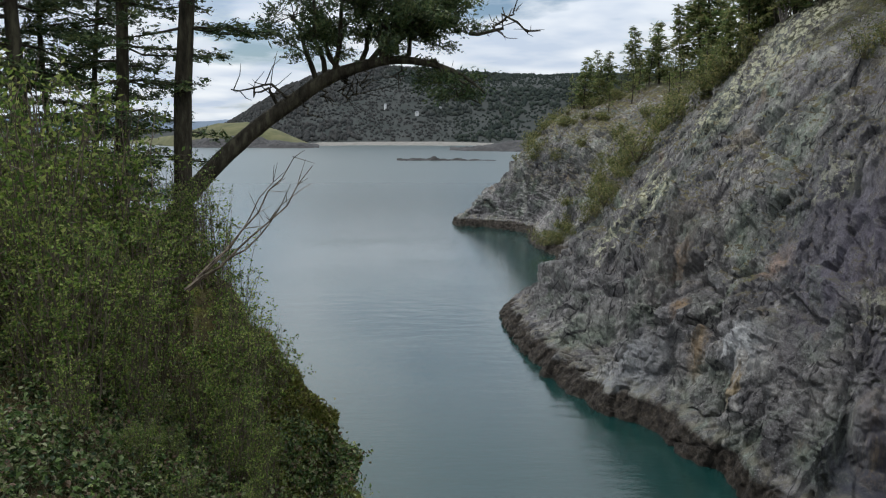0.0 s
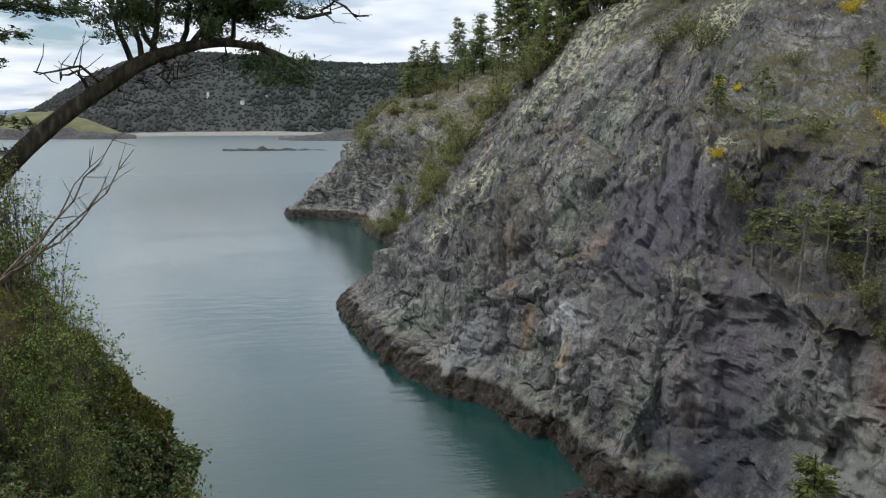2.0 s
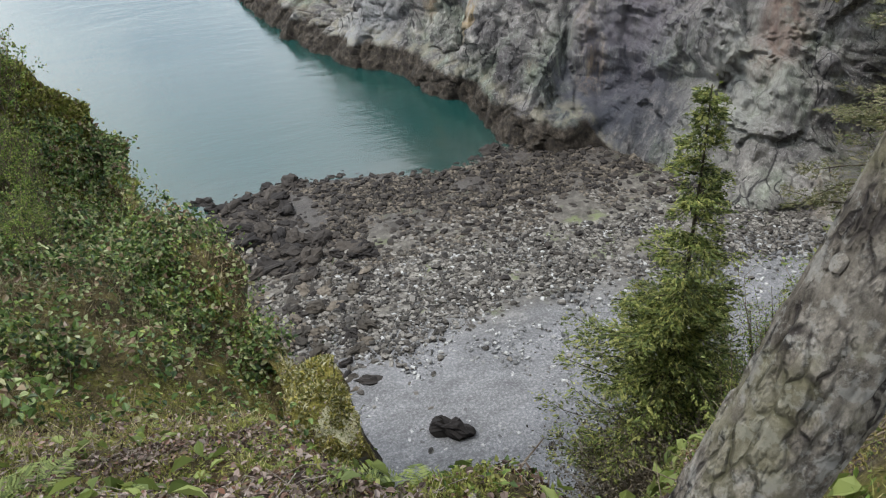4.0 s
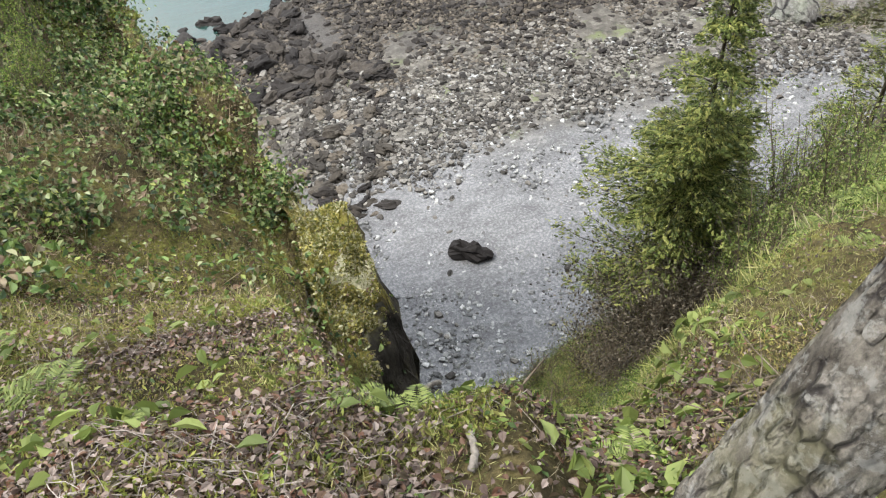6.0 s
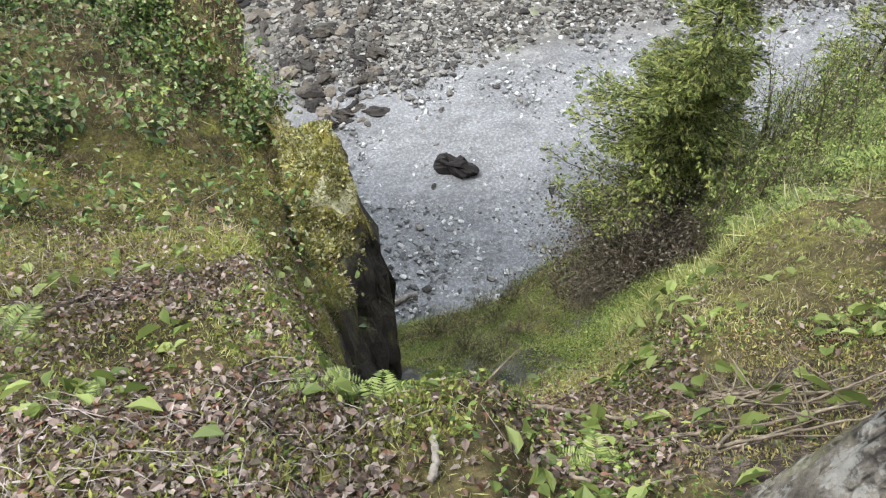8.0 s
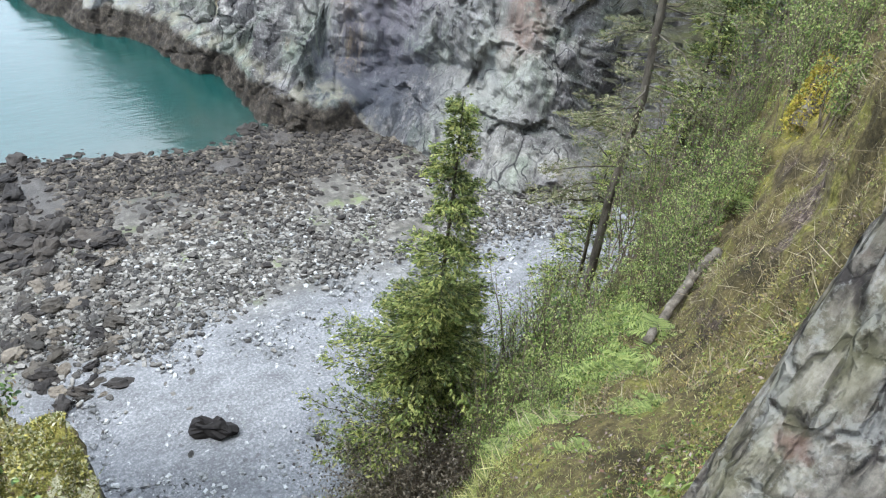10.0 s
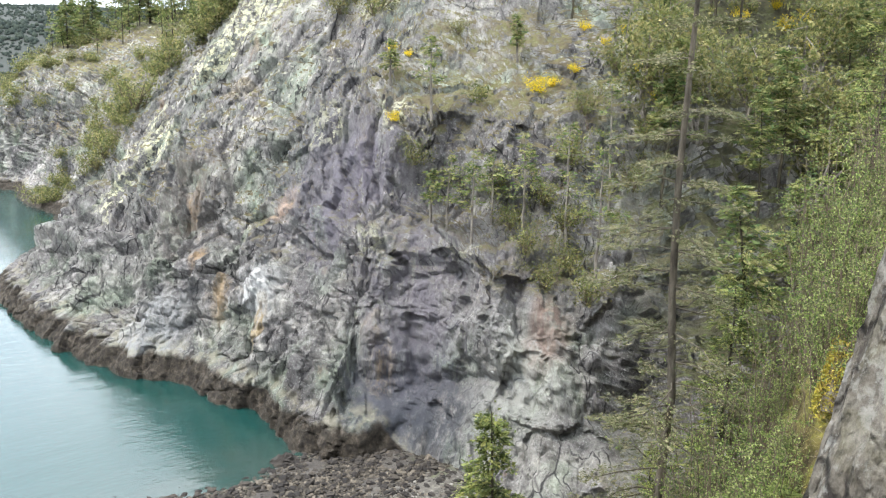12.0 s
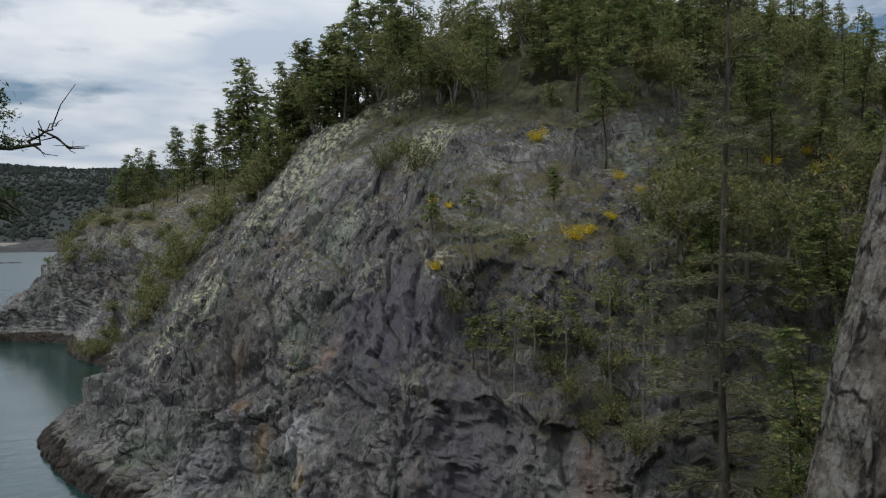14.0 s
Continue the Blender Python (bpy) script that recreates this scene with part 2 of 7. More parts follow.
def rock_material(name, tide=1.75):
    m = Mat(name, 0.85, spec=0.3)
    broad = m.ramp(m.noise(0.2, 6, 0.6, (1, 1, 0.6), world=True, warp=0.6), (0.3, (0.114, 0.106, 0.108)), (0.5, (0.26, 0.248, 0.236)), (0.7, (0.46, 0.443, 0.4)))
    hue = m.ramp(m.noise(0.16, 6, 0.6, shift=(31, 7, 3), world=True, warp=1.0), (0.36, (0.86, 1.0, 0.84)), (0.5, (1.0, 0.99, 0.98)), (0.62, (1.0, 0.97, 1.0)), (0.72, (1.14, 1.0, 0.82)))
    col = m.mix(1.0, broad, hue, "MULTIPLY")
    grain = m.ramp(m.noise(1.5, 10, 0.74, (1, 1, 0.5), world=True), (0.3, 0.25), (0.43, 0.75), (0.55, 1.12), (0.7, 2.0))
    col = m.mix(1.0, col, grain, "MULTIPLY")
    # lichen specks and hairline cracks
    speck = m.step(m.noise(7.0, 6, 0.7, shift=(9, 9, 1), world=True), 0.55, 0.63)
    col = m.mix(m.math("MULTIPLY", speck, 0.5), col, (0.56, 0.555, 0.53))
    pit = m.step(m.noise(4.5, 7, 0.75, (1, 1, 0.6), (1, 6, 6), world=True), 0.42, 0.34)
    col = m.mix(m.math("MULTIPLY", pit, 0.6), col, (0.05, 0.048, 0.055))
    # weather streaks down the face
    streak = m.noise(0.7, 8, 0.66, (1.0, 1.0, 0.12), (5, 9, 0), world=True, warp=0.4)
    col = m.mix(m.math("MULTIPLY", m.step(streak, 0.56, 0.7), 0.45), col, (0.44, 0.43, 0.41))
    col = m.mix(m.math("MULTIPLY", m.step(streak, 0.46, 0.33), 0.6), col, (0.06, 0.056, 0.062))
    rust = m.math("MULTIPLY", m.step(m.noise(0.33, 6, 0.65, (1.0, 1.0, 0.25), (41, 2, 8), world=True), 0.63, 0.74), 0.5)
    col = m.mix(rust, col, (0.34, 0.2, 0.1))
    # dark open joints, bent and broken, leaning with the bedding
    bent = m.node("ShaderNodeTexNoise")
    bent.inputs["Scale"].default_value, bent.inputs["Detail"].default_value = 0.5, 5
    m.put(bent.inputs["Vector"], m.geo.outputs["Position"])
    sway = m.node("ShaderNodeVectorMath")
    sway.operation = "MULTIPLY_ADD"
    m.put(sway.inputs[0], bent.outputs["Color"])
    sway.inputs[1].default_value = (1.6, 1.6, 1.6)
    m.put(sway.inputs[2], m.geo.outputs["Position"])
    turn = m.node("ShaderNodeMapping")
    turn.inputs["Rotation"].default_value = (radians(10), radians(-20), 0)
    m.put(turn.inputs[0], sway.outputs[0])
    straight, m.co = m.co, turn.outputs[0]
    for size, squeeze, wide, lo, hi, deep in ((0.26, (1, 1, 0.36), 0.02, 0.5, 0.58, 0.8), (0.75, (1, 1, 0.2), 0.04, 0.46, 0.58, 0.85), (2.1, (1, 1, 0.3), 0.05, 0.52, 0.64, 0.6)):
        gap = m.math("MULTIPLY", m.step(m.crack(size, squeeze), wide, wide * 0.3), m.step(m.noise(size * 0.8, 4, 0.6, shift=(size * 9, 3, 1), world=True), lo, hi))
        col = m.mix(m.math("MULTIPLY", gap, deep), col, (0.024, 0.022, 0.026))
    m.co = straight
    joint = m.crack(0.5, (1.0, 1.0, 0.35))
    col = m.mix(m.math("MULTIPLY", m.step(joint, 0.05, 0.0), m.math("MULTIPLY", m.step(m.noise(0.4, 4, 0.6, world=True), 0.42, 0.6), 0.6)), col, (0.04, 0.038, 0.04))
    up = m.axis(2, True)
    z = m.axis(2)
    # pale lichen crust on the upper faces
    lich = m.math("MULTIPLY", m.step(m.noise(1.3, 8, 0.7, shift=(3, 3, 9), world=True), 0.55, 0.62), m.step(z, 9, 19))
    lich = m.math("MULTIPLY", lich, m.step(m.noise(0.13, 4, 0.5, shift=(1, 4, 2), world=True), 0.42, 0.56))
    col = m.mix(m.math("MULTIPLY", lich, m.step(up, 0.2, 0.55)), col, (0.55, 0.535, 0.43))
    # soil, moss and dry grass where it lies flat enough
    flat = m.math("ADD", up, m.math("MULTIPLY", m.math("SUBTRACT", m.noise(0.5, 6, 0.65, world=True), 0.5), 0.7))
    grass = m.ramp(m.noise(0.8, 6, 0.65, shift=(8, 1, 0), world=True), (0.33, (0.08, 0.064, 0.042)), (0.5, (0.17, 0.14, 0.075)), (0.6, (0.2, 0.19, 0.075)), (0.72, (0.34, 0.3, 0.2)))
    col = m.mix(m.math("MULTIPLY", m.step(flat, 0.68, 0.8), m.step(z, 8, 12)), col, grass)
    x, y = m.axis(0), m.axis(1)
    ragged = m.math("MULTIPLY", m.math("SUBTRACT", m.noise(0.25, 6, 0.65, shift=(2, 9, 4), world=True), 0.5), 16.0)
    wood = m.math("MAXIMUM", m.step(m.math("ADD", z, ragged), 30.0, 34.0), m.step(m.math("ADD", m.math("SUBTRACT", x, y), ragged), 3.0, 12.0))
    duff = m.ramp(m.noise(0.7, 8, 0.7, world=True), (0.32, (0.035, 0.032, 0.02)), (0.48, (0.08, 0.075, 0.04)), (0.58, (0.12, 0.125, 0.05)), (0.7, (0.2, 0.17, 0.11)))
    col = m.mix(m.math("MULTIPLY", wood, m.step(up, 0.1, 0.4)), col, duff)
    return m, col, z, tide


def cliff_material():
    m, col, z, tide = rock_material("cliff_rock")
    turf = m.ramp(m.noise(1.1, 7, 0.68, shift=(8, 1, 5), world=True), (0.32, (0.09, 0.072, 0.045)), (0.46, (0.19, 0.155, 0.09)), (0.56, (0.17, 0.165, 0.06)), (0.68, (0.32, 0.285, 0.2)))
    for left, up, reach in TURF:
        f = m.math("MULTIPLY", m.near(on_cliff(left, up), reach, (1, 1, 1.5)), 2.2, True)
        f = m.math("MULTIPLY", f, m.step(m.noise(0.8, 7, 0.7, shift=(1, 2, 2), world=True), 0.42, 0.54))
        col = m.mix(m.math("MULTIPLY", f, m.step(m.axis(2, True), 0.2, 0.5)), col, turf)
    for left, up, reach in CRUST:
        f = m.math("MULTIPLY", m.near(on_cliff(left, up), reach), 2.0, True)
        f = m.math("MULTIPLY", f, m.step(m.noise(1.5, 8, 0.75, shift=(7, 7, 2), world=True), 0.5, 0.55))
        col = m.mix(m.math("MULTIPLY", f, 0.95), col, (0.68, 0.66, 0.46))
    for left, up, reach, squash, c, k in STAINS:
        f = m.math("MULTIPLY", m.near(on_cliff(left, up), reach, squash), 1.6, True)
        f = m.math("MULTIPLY", f, m.step(m.noise(1.5, 8, 0.72, (1, 1, 0.2), (left, up, 0), world=True), 0.32, 0.58))
        col = m.mix(m.math("MULTIPLY", f, min(1.0, 1.35 * k)), col, c)
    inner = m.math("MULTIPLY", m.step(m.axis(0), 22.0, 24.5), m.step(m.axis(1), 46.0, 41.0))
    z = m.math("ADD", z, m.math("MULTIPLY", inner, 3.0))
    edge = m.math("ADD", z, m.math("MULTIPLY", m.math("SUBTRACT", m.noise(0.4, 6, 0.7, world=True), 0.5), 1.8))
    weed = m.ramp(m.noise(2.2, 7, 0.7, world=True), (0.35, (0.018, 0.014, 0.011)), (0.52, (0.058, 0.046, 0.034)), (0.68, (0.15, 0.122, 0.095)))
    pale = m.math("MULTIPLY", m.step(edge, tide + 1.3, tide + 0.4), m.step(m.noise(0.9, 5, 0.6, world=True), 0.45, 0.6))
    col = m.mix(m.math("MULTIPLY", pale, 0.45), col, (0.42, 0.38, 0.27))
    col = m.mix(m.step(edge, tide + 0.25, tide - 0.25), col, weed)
    h = m.math("ADD", m.noise(0.9, 12, 0.78, (1, 1, 0.5), world=True), m.math("MULTIPLY", m.noise(4.0, 8, 0.75, (1, 1, 0.4), world=True), 0.5))
    m.bump(h, 1.0, 0.95)
    return m.colour(col)


# white lime, rust and dark seep stains on the opposite cliff: bearing, elevation, reach, squash, colour, strength
STAINS = [
    (-20.8, -15.4, 2.4, (0.75, 0.75, 0.75), (0.72, 0.71, 0.7), 0.8),
    (-16.9, -9.6, 3.0, (3.0, 3.0, 0.7), (0.46, 0.3, 0.16), 0.55),
    (-17.6, -12.2, 3.0, (3.0, 3.0, 0.7), (0.46, 0.3, 0.16), 0.55),
    (-18.5, -15.2, 3.0, (2.6, 2.6, 0.8), (0.46, 0.32, 0.17), 0.5),
    (-21.1, -17.6, 2.4, (1.8, 1.8, 0.8), (0.48, 0.36, 0.2), 0.7),
    (-30.3, -19.0, 4.2, (2.6, 2.6, 0.6), (0.36, 0.25, 0.14), 0.7),
    (-31.5, -23.0, 3.5, (0.8, 0.8, 0.8), (0.08, 0.085, 0.11), 0.8),
    (-23.5, -9.2, 2.6, (1.6, 1.6, 0.6), (0.52, 0.36, 0.26), 0.75),
    (-28.6, -8.0, 6.5, (1.0, 1.0, 0.7), (0.19, 0.17, 0.21), 0.7),
]
STAINS += [
    (-26.5, -6.0, 6.5, (1.0, 1.0, 0.7), (0.21, 0.195, 0.225), 0.5),
    (-31.2, -20.2, 3.0, (1.2, 1.2, 0.7), (0.6, 0.59, 0.57), 0.7),
    (-30.3, -21.0, 1.6, (1.4, 1.4, 0.5), (0.42, 0.29, 0.14), 0.7),
    (-34.5, -23.4, 5.0, (1.0, 1.0, 0.9), (0.075, 0.083, 0.1), 0.62),
    (-32.2, -21.6, 4.2, (1.0, 1.0, 0.9), (0.1, 0.1, 0.125), 0.7),
    (-37.5, -15.0, 7.0, (1.0, 1.0, 0.6), (0.2, 0.185, 0.21), 0.35),
    (-41.0, -22.0, 4.0, (1.0, 1.0, 0.6), (0.5, 0.49, 0.46), 0.5),
    (-44.0, -17.7, 2.4, (1.3, 1.3, 0.5), (0.3, 0.19, 0.15), 0.5),
    (-14.0, -17.0, 5.0, (1.2, 1.2, 0.4), (0.42, 0.42, 0.42), 0.6),
    (-33.0, -15.0, 5.0, (1.0, 1.0, 0.6), (0.2, 0.18, 0.21), 0.6),
    (-17.0, -8.0, 5.0, (1.0, 1.0, 0.5), (0.2, 0.17, 0.15), 0.5),
]
# thin turf on the ledges
TURF = [(-31, -0.6, 5.0), (-36, -1.6, 5.0), (-40, -0.2, 5.0), (-44, -1.2, 5.0), (-34, -11.6, 3.5), (-38, -12.4, 4.0), (-30.5, -9.8, 2.2), (-42, -13.0, 4.0), (-36, 2.6, 4.0), (-10.5, 0.5, 8.0), (-8.5, 1.0, 8.0), (-13, 0.0, 8.0), (-41, 3.5, 4.0)]
# bright lichen on the crest
CRUST = [(-20.6, 3.6, 3.0), (-18.0, 0.6, 2.6), (-15.2, -2.6, 2.4), (-13.0, -5.0, 2.2), (-26.0, 9.0, 4.0), (-29.0, 9.4, 3.0), (-22.5, 4.5, 7.0), (-24.5, 7.5, 5.0), (-19.5, 2.0, 5.0), (-26.4, -3.3, 2.6), (-15.0, -4.5, 4.0), (-31.0, 5.8, 4.0), (-12.5, -8.0, 4.0), (-31.5, -2.0, 1.8), (-30.0, -11.5, 1.6), (-36.5, -12.5, 1.8)]


def water_material():
    m = Mat("sea_water", 0.08, spec=0.7)
    deep = m.ramp(m.noise(0.035, 4, 0.5, world=True), (0.3, (0.006, 0.03, 0.026)), (0.7, (0.009, 0.038, 0.034)))
    y = m.axis(1)
    m.put(m.b.inputs["IOR"], m.math("ADD", 1.48, m.math("MULTIPLY", m.step(y, 45, 78), 0.38)))
    shoal = m.math("MULTIPLY", m.step(y, 46, 39.0), m.step(m.noise(0.25, 5, 0.6, world=True), 0.2, 0.7))
    deep = m.mix(m.math("MULTIPLY", shoal, 0.6), deep, (0.04, 0.048, 0.04))
    small = m.noise(1.4, 5, 0.6, (1.0, 2.2, 1.0), world=True)
    wide = m.noise(0.22, 4, 0.6, (1.0, 2.4, 1.0), (4, 2, 0), world=True)
    gust = m.math("ADD", m.math("MULTIPLY", m.step(m.noise(0.03, 3, 0.5, (1, 2.0, 1), world=True), 0.35, 0.65), 0.7), 0.3)
    h = m.math("ADD", m.math("MULTIPLY", m.math("MULTIPLY", small, 0.16), gust), m.math("MULTIPLY", wide, 0.45))
    # the open bay is ruffled all over, the sheltered cove lies smoother with longer ripples
    open_bay = m.step(y, 70, 420)
    m.put(m.b.inputs["Roughness"], m.math("ADD", 0.12, m.math("MULTIPLY", open_bay, 0.18)))
    m.bump(m.math("MULTIPLY", h, m.math("SUBTRACT", 0.24, m.math("MULTIPLY", open_bay, 0.14))), 1.0, 0.5)
    return m.colour(deep)


def beach_material():
    m = Mat("shingle", 0.8, spec=0.35)
    y = m.axis(1)
    gravel = m.ramp(m.noise(10.0, 6, 0.8), (0.3, (0.075, 0.075, 0.08)), (0.5, (0.145, 0.145, 0.152)), (0.7, (0.32, 0.32, 0.32)))
    # mud between cobbles, its tone also lowered for the shadows among them
    mud = m.ramp(m.noise(2.2, 7, 0.7), (0.3, (0.035, 0.032, 0.028)), (0.52, (0.1, 0.091, 0.077)), (0.7, (0.24, 0.225, 0.2)))
    wob = m.math("ADD", y, m.math("MULTIPLY", m.math("SUBTRACT", m.noise(0.2, 4, 0.6), 0.5), 9.0))
    col = m.mix(m.step(wob, 22, 27), gravel, mud)
    col = m.mix(m.math("MULTIPLY", m.step(m.noise(0.5, 5, 0.6, shift=(6, 6, 0)), 0.55, 0.66), m.step(wob, 23, 27)), col, (0.11, 0.125, 0.06))
    col = m.mix(1.0, col, m.ramp(m.noise(0.45, 6, 0.65, (1, 2.2, 1), (3, 1, 0)), (0.34, 0.68), (0.52, 1.0), (0.68, 1.18)), "MULTIPLY")
    wet = m.step(wob, 29, 36)
    col = m.mix(m.math("MULTIPLY", wet, 0.8), col, (0.034, 0.028, 0.025))
    m.put(m.b.inputs["Roughness"], m.math("SUBTRACT", 0.85, m.math("MULTIPLY", wet, 0.45)))
    m.bump(m.noise(6.0, 8, 0.75), 0.8, 0.08)
    return m.colour(col)


def stone_material(name, lo, mid, hi, rough=0.8):
    m = Mat(name, rough, spec=0.35)
    info = m.node("ShaderNodeObjectInfo").outputs["Random"]
    isle = m.geo.outputs["Random Per Island"]
    own = m.math("FRACT", m.math("ADD", info, isle))
    base = m.ramp(own, (0.05, lo), (0.5, mid), (0.95, hi))
    grain = m.ramp(m.noise(7.0, 7, 0.7), (0.3, 0.6), (0.5, 1.0), (0.7, 1.45))
    m.bump(m.noise(9.0, 7, 0.7), 0.5, 0.05)
    return m.colour(m.mix(1.0, base, grain, "MULTIPLY"))


def earth_material():
    m = Mat("bank_earth", 0.95, spec=0.15)
    # moss and litter tones are deepened for the shade beneath the leaves
    moss = m.ramp(m.noise(1.6, 8, 0.68, world=True), (0.28, (0.015, 0.012, 0.007)), (0.42, (0.045, 0.036, 0.016)), (0.52, (0.1, 0.08, 0.036)), (0.6, (0.13, 0.125, 0.032)), (0.72, (0.24, 0.2, 0.055)))
    litter = m.ramp(m.noise(14.0, 6, 0.75, world=True), (0.3, (0.018, 0.013, 0.011)), (0.5, (0.07, 0.05, 0.042)), (0.68, (0.24, 0.195, 0.17)))
    y = m.axis(1)
    x = m.axis(0)
    near = m.math("MAXIMUM", m.near((-1.0, 0.5, 20.3), 1.3), m.math("MULTIPLY", m.near((1.0, 0.9, 20.0), 0.8), 0.8))
    near = m.math("MAXIMUM", near, m.math("MULTIPLY", m.near((7.0, 3.2, 18.5), 6.5), 0.4))
    col = m.mix(m.step(m.math("ADD", near, m.math("MULTIPLY", m.math("SUBTRACT", m.noise(1.2, 5, 0.6, world=True), 0.5), 0.9)), 0.3, 0.5), moss, litter)
    col = m.mix(1.0, col, m.ramp(m.noise(20.0, 6, 0.8, shift=(4, 4, 4), world=True), (0.32, 0.4), (0.5, 1.0), (0.66, 1.7)), "MULTIPLY")
    up, z_ = m.axis(2, True), m.axis(2)
    stone = m.ramp(m.noise(1.0, 8, 0.7, (1, 1, 0.4), world=True), (0.3, (0.028, 0.027, 0.026)), (0.52, (0.085, 0.082, 0.078)), (0.72, (0.2, 0.19, 0.17)))
    steep = m.math("ADD", up, m.math("MULTIPLY", m.math("SUBTRACT", m.noise(1.1, 6, 0.65, world=True), 0.5), 0.35))
    wall = m.math("MULTIPLY", m.math("MULTIPLY", m.near((0.8, 6.0, 11.5), 6.0), m.step(z_, 15.9, 15.2)), 1.2)
    col = m.mix(m.math("MULTIPLY", m.step(m.math("SUBTRACT", steep, wall), 0.36, 0.24), m.math("MULTIPLY", m.step(x, 3.4, 2.0), m.step(z_, 16.6, 15.6))), col, stone)
    face = m.math("MULTIPLY", m.math("MULTIPLY", m.near((1.2, 6.0, 10.5), 8.0), 4.0, True), m.step(m.math("ADD", z_, m.math("MULTIPLY", m.noise(0.9, 5, 0.6, world=True), 1.2)), 16.2, 15.7))
    col = m.mix(m.math("MULTIPLY", face, m.step(up, 0.75, 0.55)), col, stone)
    yel = m.math("MULTIPLY", m.math("MULTIPLY", m.math("MULTIPLY", m.near((0.3, 5.7, 16.0), 1.3, (2.6, 0.6, 0.8)), 2.5, True), m.step(up, 0.3, 0.55)), m.step(m.noise(2.0, 6, 0.7, world=True), 0.44, 0.54))
    tuft = m.ramp(m.noise(9.0, 6, 0.75, world=True), (0.34, (0.05, 0.042, 0.018)), (0.48, (0.19, 0.165, 0.04)), (0.62, (0.33, 0.29, 0.08)), (0.72, (0.13, 0.08, 0.04)))
    col = m.mix(m.math("MULTIPLY", yel, 0.9), col, tuft)
    pale = m.math("MULTIPLY", m.math("MULTIPLY", m.math("MULTIPLY", m.near((0.3, 6.0, 16.0), 1.2, (3.0, 0.6, 0.8)), 2.5, True), m.step(up, 0.3, 0.5)), m.step(m.noise(2.2, 5, 0.6, shift=(5, 5, 5), world=True), 0.51, 0.54))
    col = m.mix(m.math("MULTIPLY", pale, 0.7), col, (0.48, 0.46, 0.34))
    bare = m.math("MULTIPLY", m.math("MULTIPLY", m.near((0.6, 4.6, 14.4), 2.6), 3.0, True), m.step(m.math("ADD", z_, m.math("MULTIPLY", m.noise(1.3, 5, 0.6, world=True), 0.9)), 16.4, 16.1))
    bare = m.math("MULTIPLY", bare, m.math("MULTIPLY", m.step(x, -0.25, -0.1), m.step(y, 3.0, 3.5)))
    crag = m.ramp(m.noise(2.2, 8, 0.75, (1, 1, 0.4), world=True), (0.33, (0.012, 0.011, 0.01)), (0.52, (0.05, 0.044, 0.038)), (0.62, (0.1, 0.092, 0.05)), (0.72, (0.26, 0.25, 0.21)))
    col = m.mix(bare, col, crag)
    yb = m.math("MULTIPLY", m.near((9.66, 4.82, 18.5), 0.9), m.step(m.noise(2.0, 6, 0.7, world=True), 0.4, 0.52))
    col = m.mix(m.math("MULTIPLY", yb, 0.6), col, (0.34, 0.3, 0.06))
    m.bump(m.noise(5.0, 9, 0.75, world=True), 0.9, 0.12)
    return m.colour(col)


def leaf_material(name, *tones, rough=0.55, through=0.25, lace=0.0):
    m = Mat(name, rough, spec=0.3)
    own = m.math("FRACT", m.math("ADD", m.geo.outputs["Random Per Island"], m.math("MULTIPLY", m.node("ShaderNodeObjectInfo").outputs["Random"], 0.37)))
    stops = [((k + 0.5) / len(tones), c) for k, c in enumerate(tones)]
    col = m.ramp(own, *stops)
    col = m.mix(1.0, col, m.ramp(m.noise(1.3, 3, 0.6, world=True), (0.3, 0.65), (0.7, 1.35)), "MULTIPLY")
    m.colour(col)
    tr = m.node("ShaderNodeBsdfTranslucent")
    m.put(tr.inputs["Color"], col)
    ms = m.node("ShaderNodeMixShader")
    ms.inputs[0].default_value = through
    m.t.links.new(m.b.outputs[0], ms.inputs[1])
    m.t.links.new(tr.outputs[0], ms.inputs[2])
    last = ms.outputs[0]
    if lace:
        # the gaps between needles and leaflets of one spray
        gap = m.node("ShaderNodeMixShader")
        m.put(gap.inputs[0], m.step(m.noise(lace, 2, 0.6), 0.44, 0.5))
        clear = m.node("ShaderNodeBsdfTransparent")
        m.t.links.new(clear.outputs[0], gap.inputs[1])
        m.t.links.new(last, gap.inputs[2])
        last = gap.outputs[0]
    m.t.links.new(last, m.t.nodes["Material Output"].inputs[0])
    return m.m


def bark_material(name, dark, mid, pale, scale=6.0, lichen=0.0):
    m = Mat(name, 0.92, spec=0.2)
    n = m.noise(scale, 8, 0.7, (1, 1, 0.55 if lichen else 0.25), world=True, warp=0.8 if lichen else 0.0)
    col = m.ramp(n, (0.33, dark), (0.5, mid), (0.66, pale))
    if lichen:
        f = m.step(m.noise(scale * 1.9, 6, 0.7, (1, 1, 0.7), (2, 7, 1), world=True), 0.56, 0.61)
        col = m.mix(m.math("MULTIPLY", f, lichen), col, (0.27, 0.275, 0.225))
    m.bump(n, 0.9, 0.25 / scale)
    return m.colour(col)


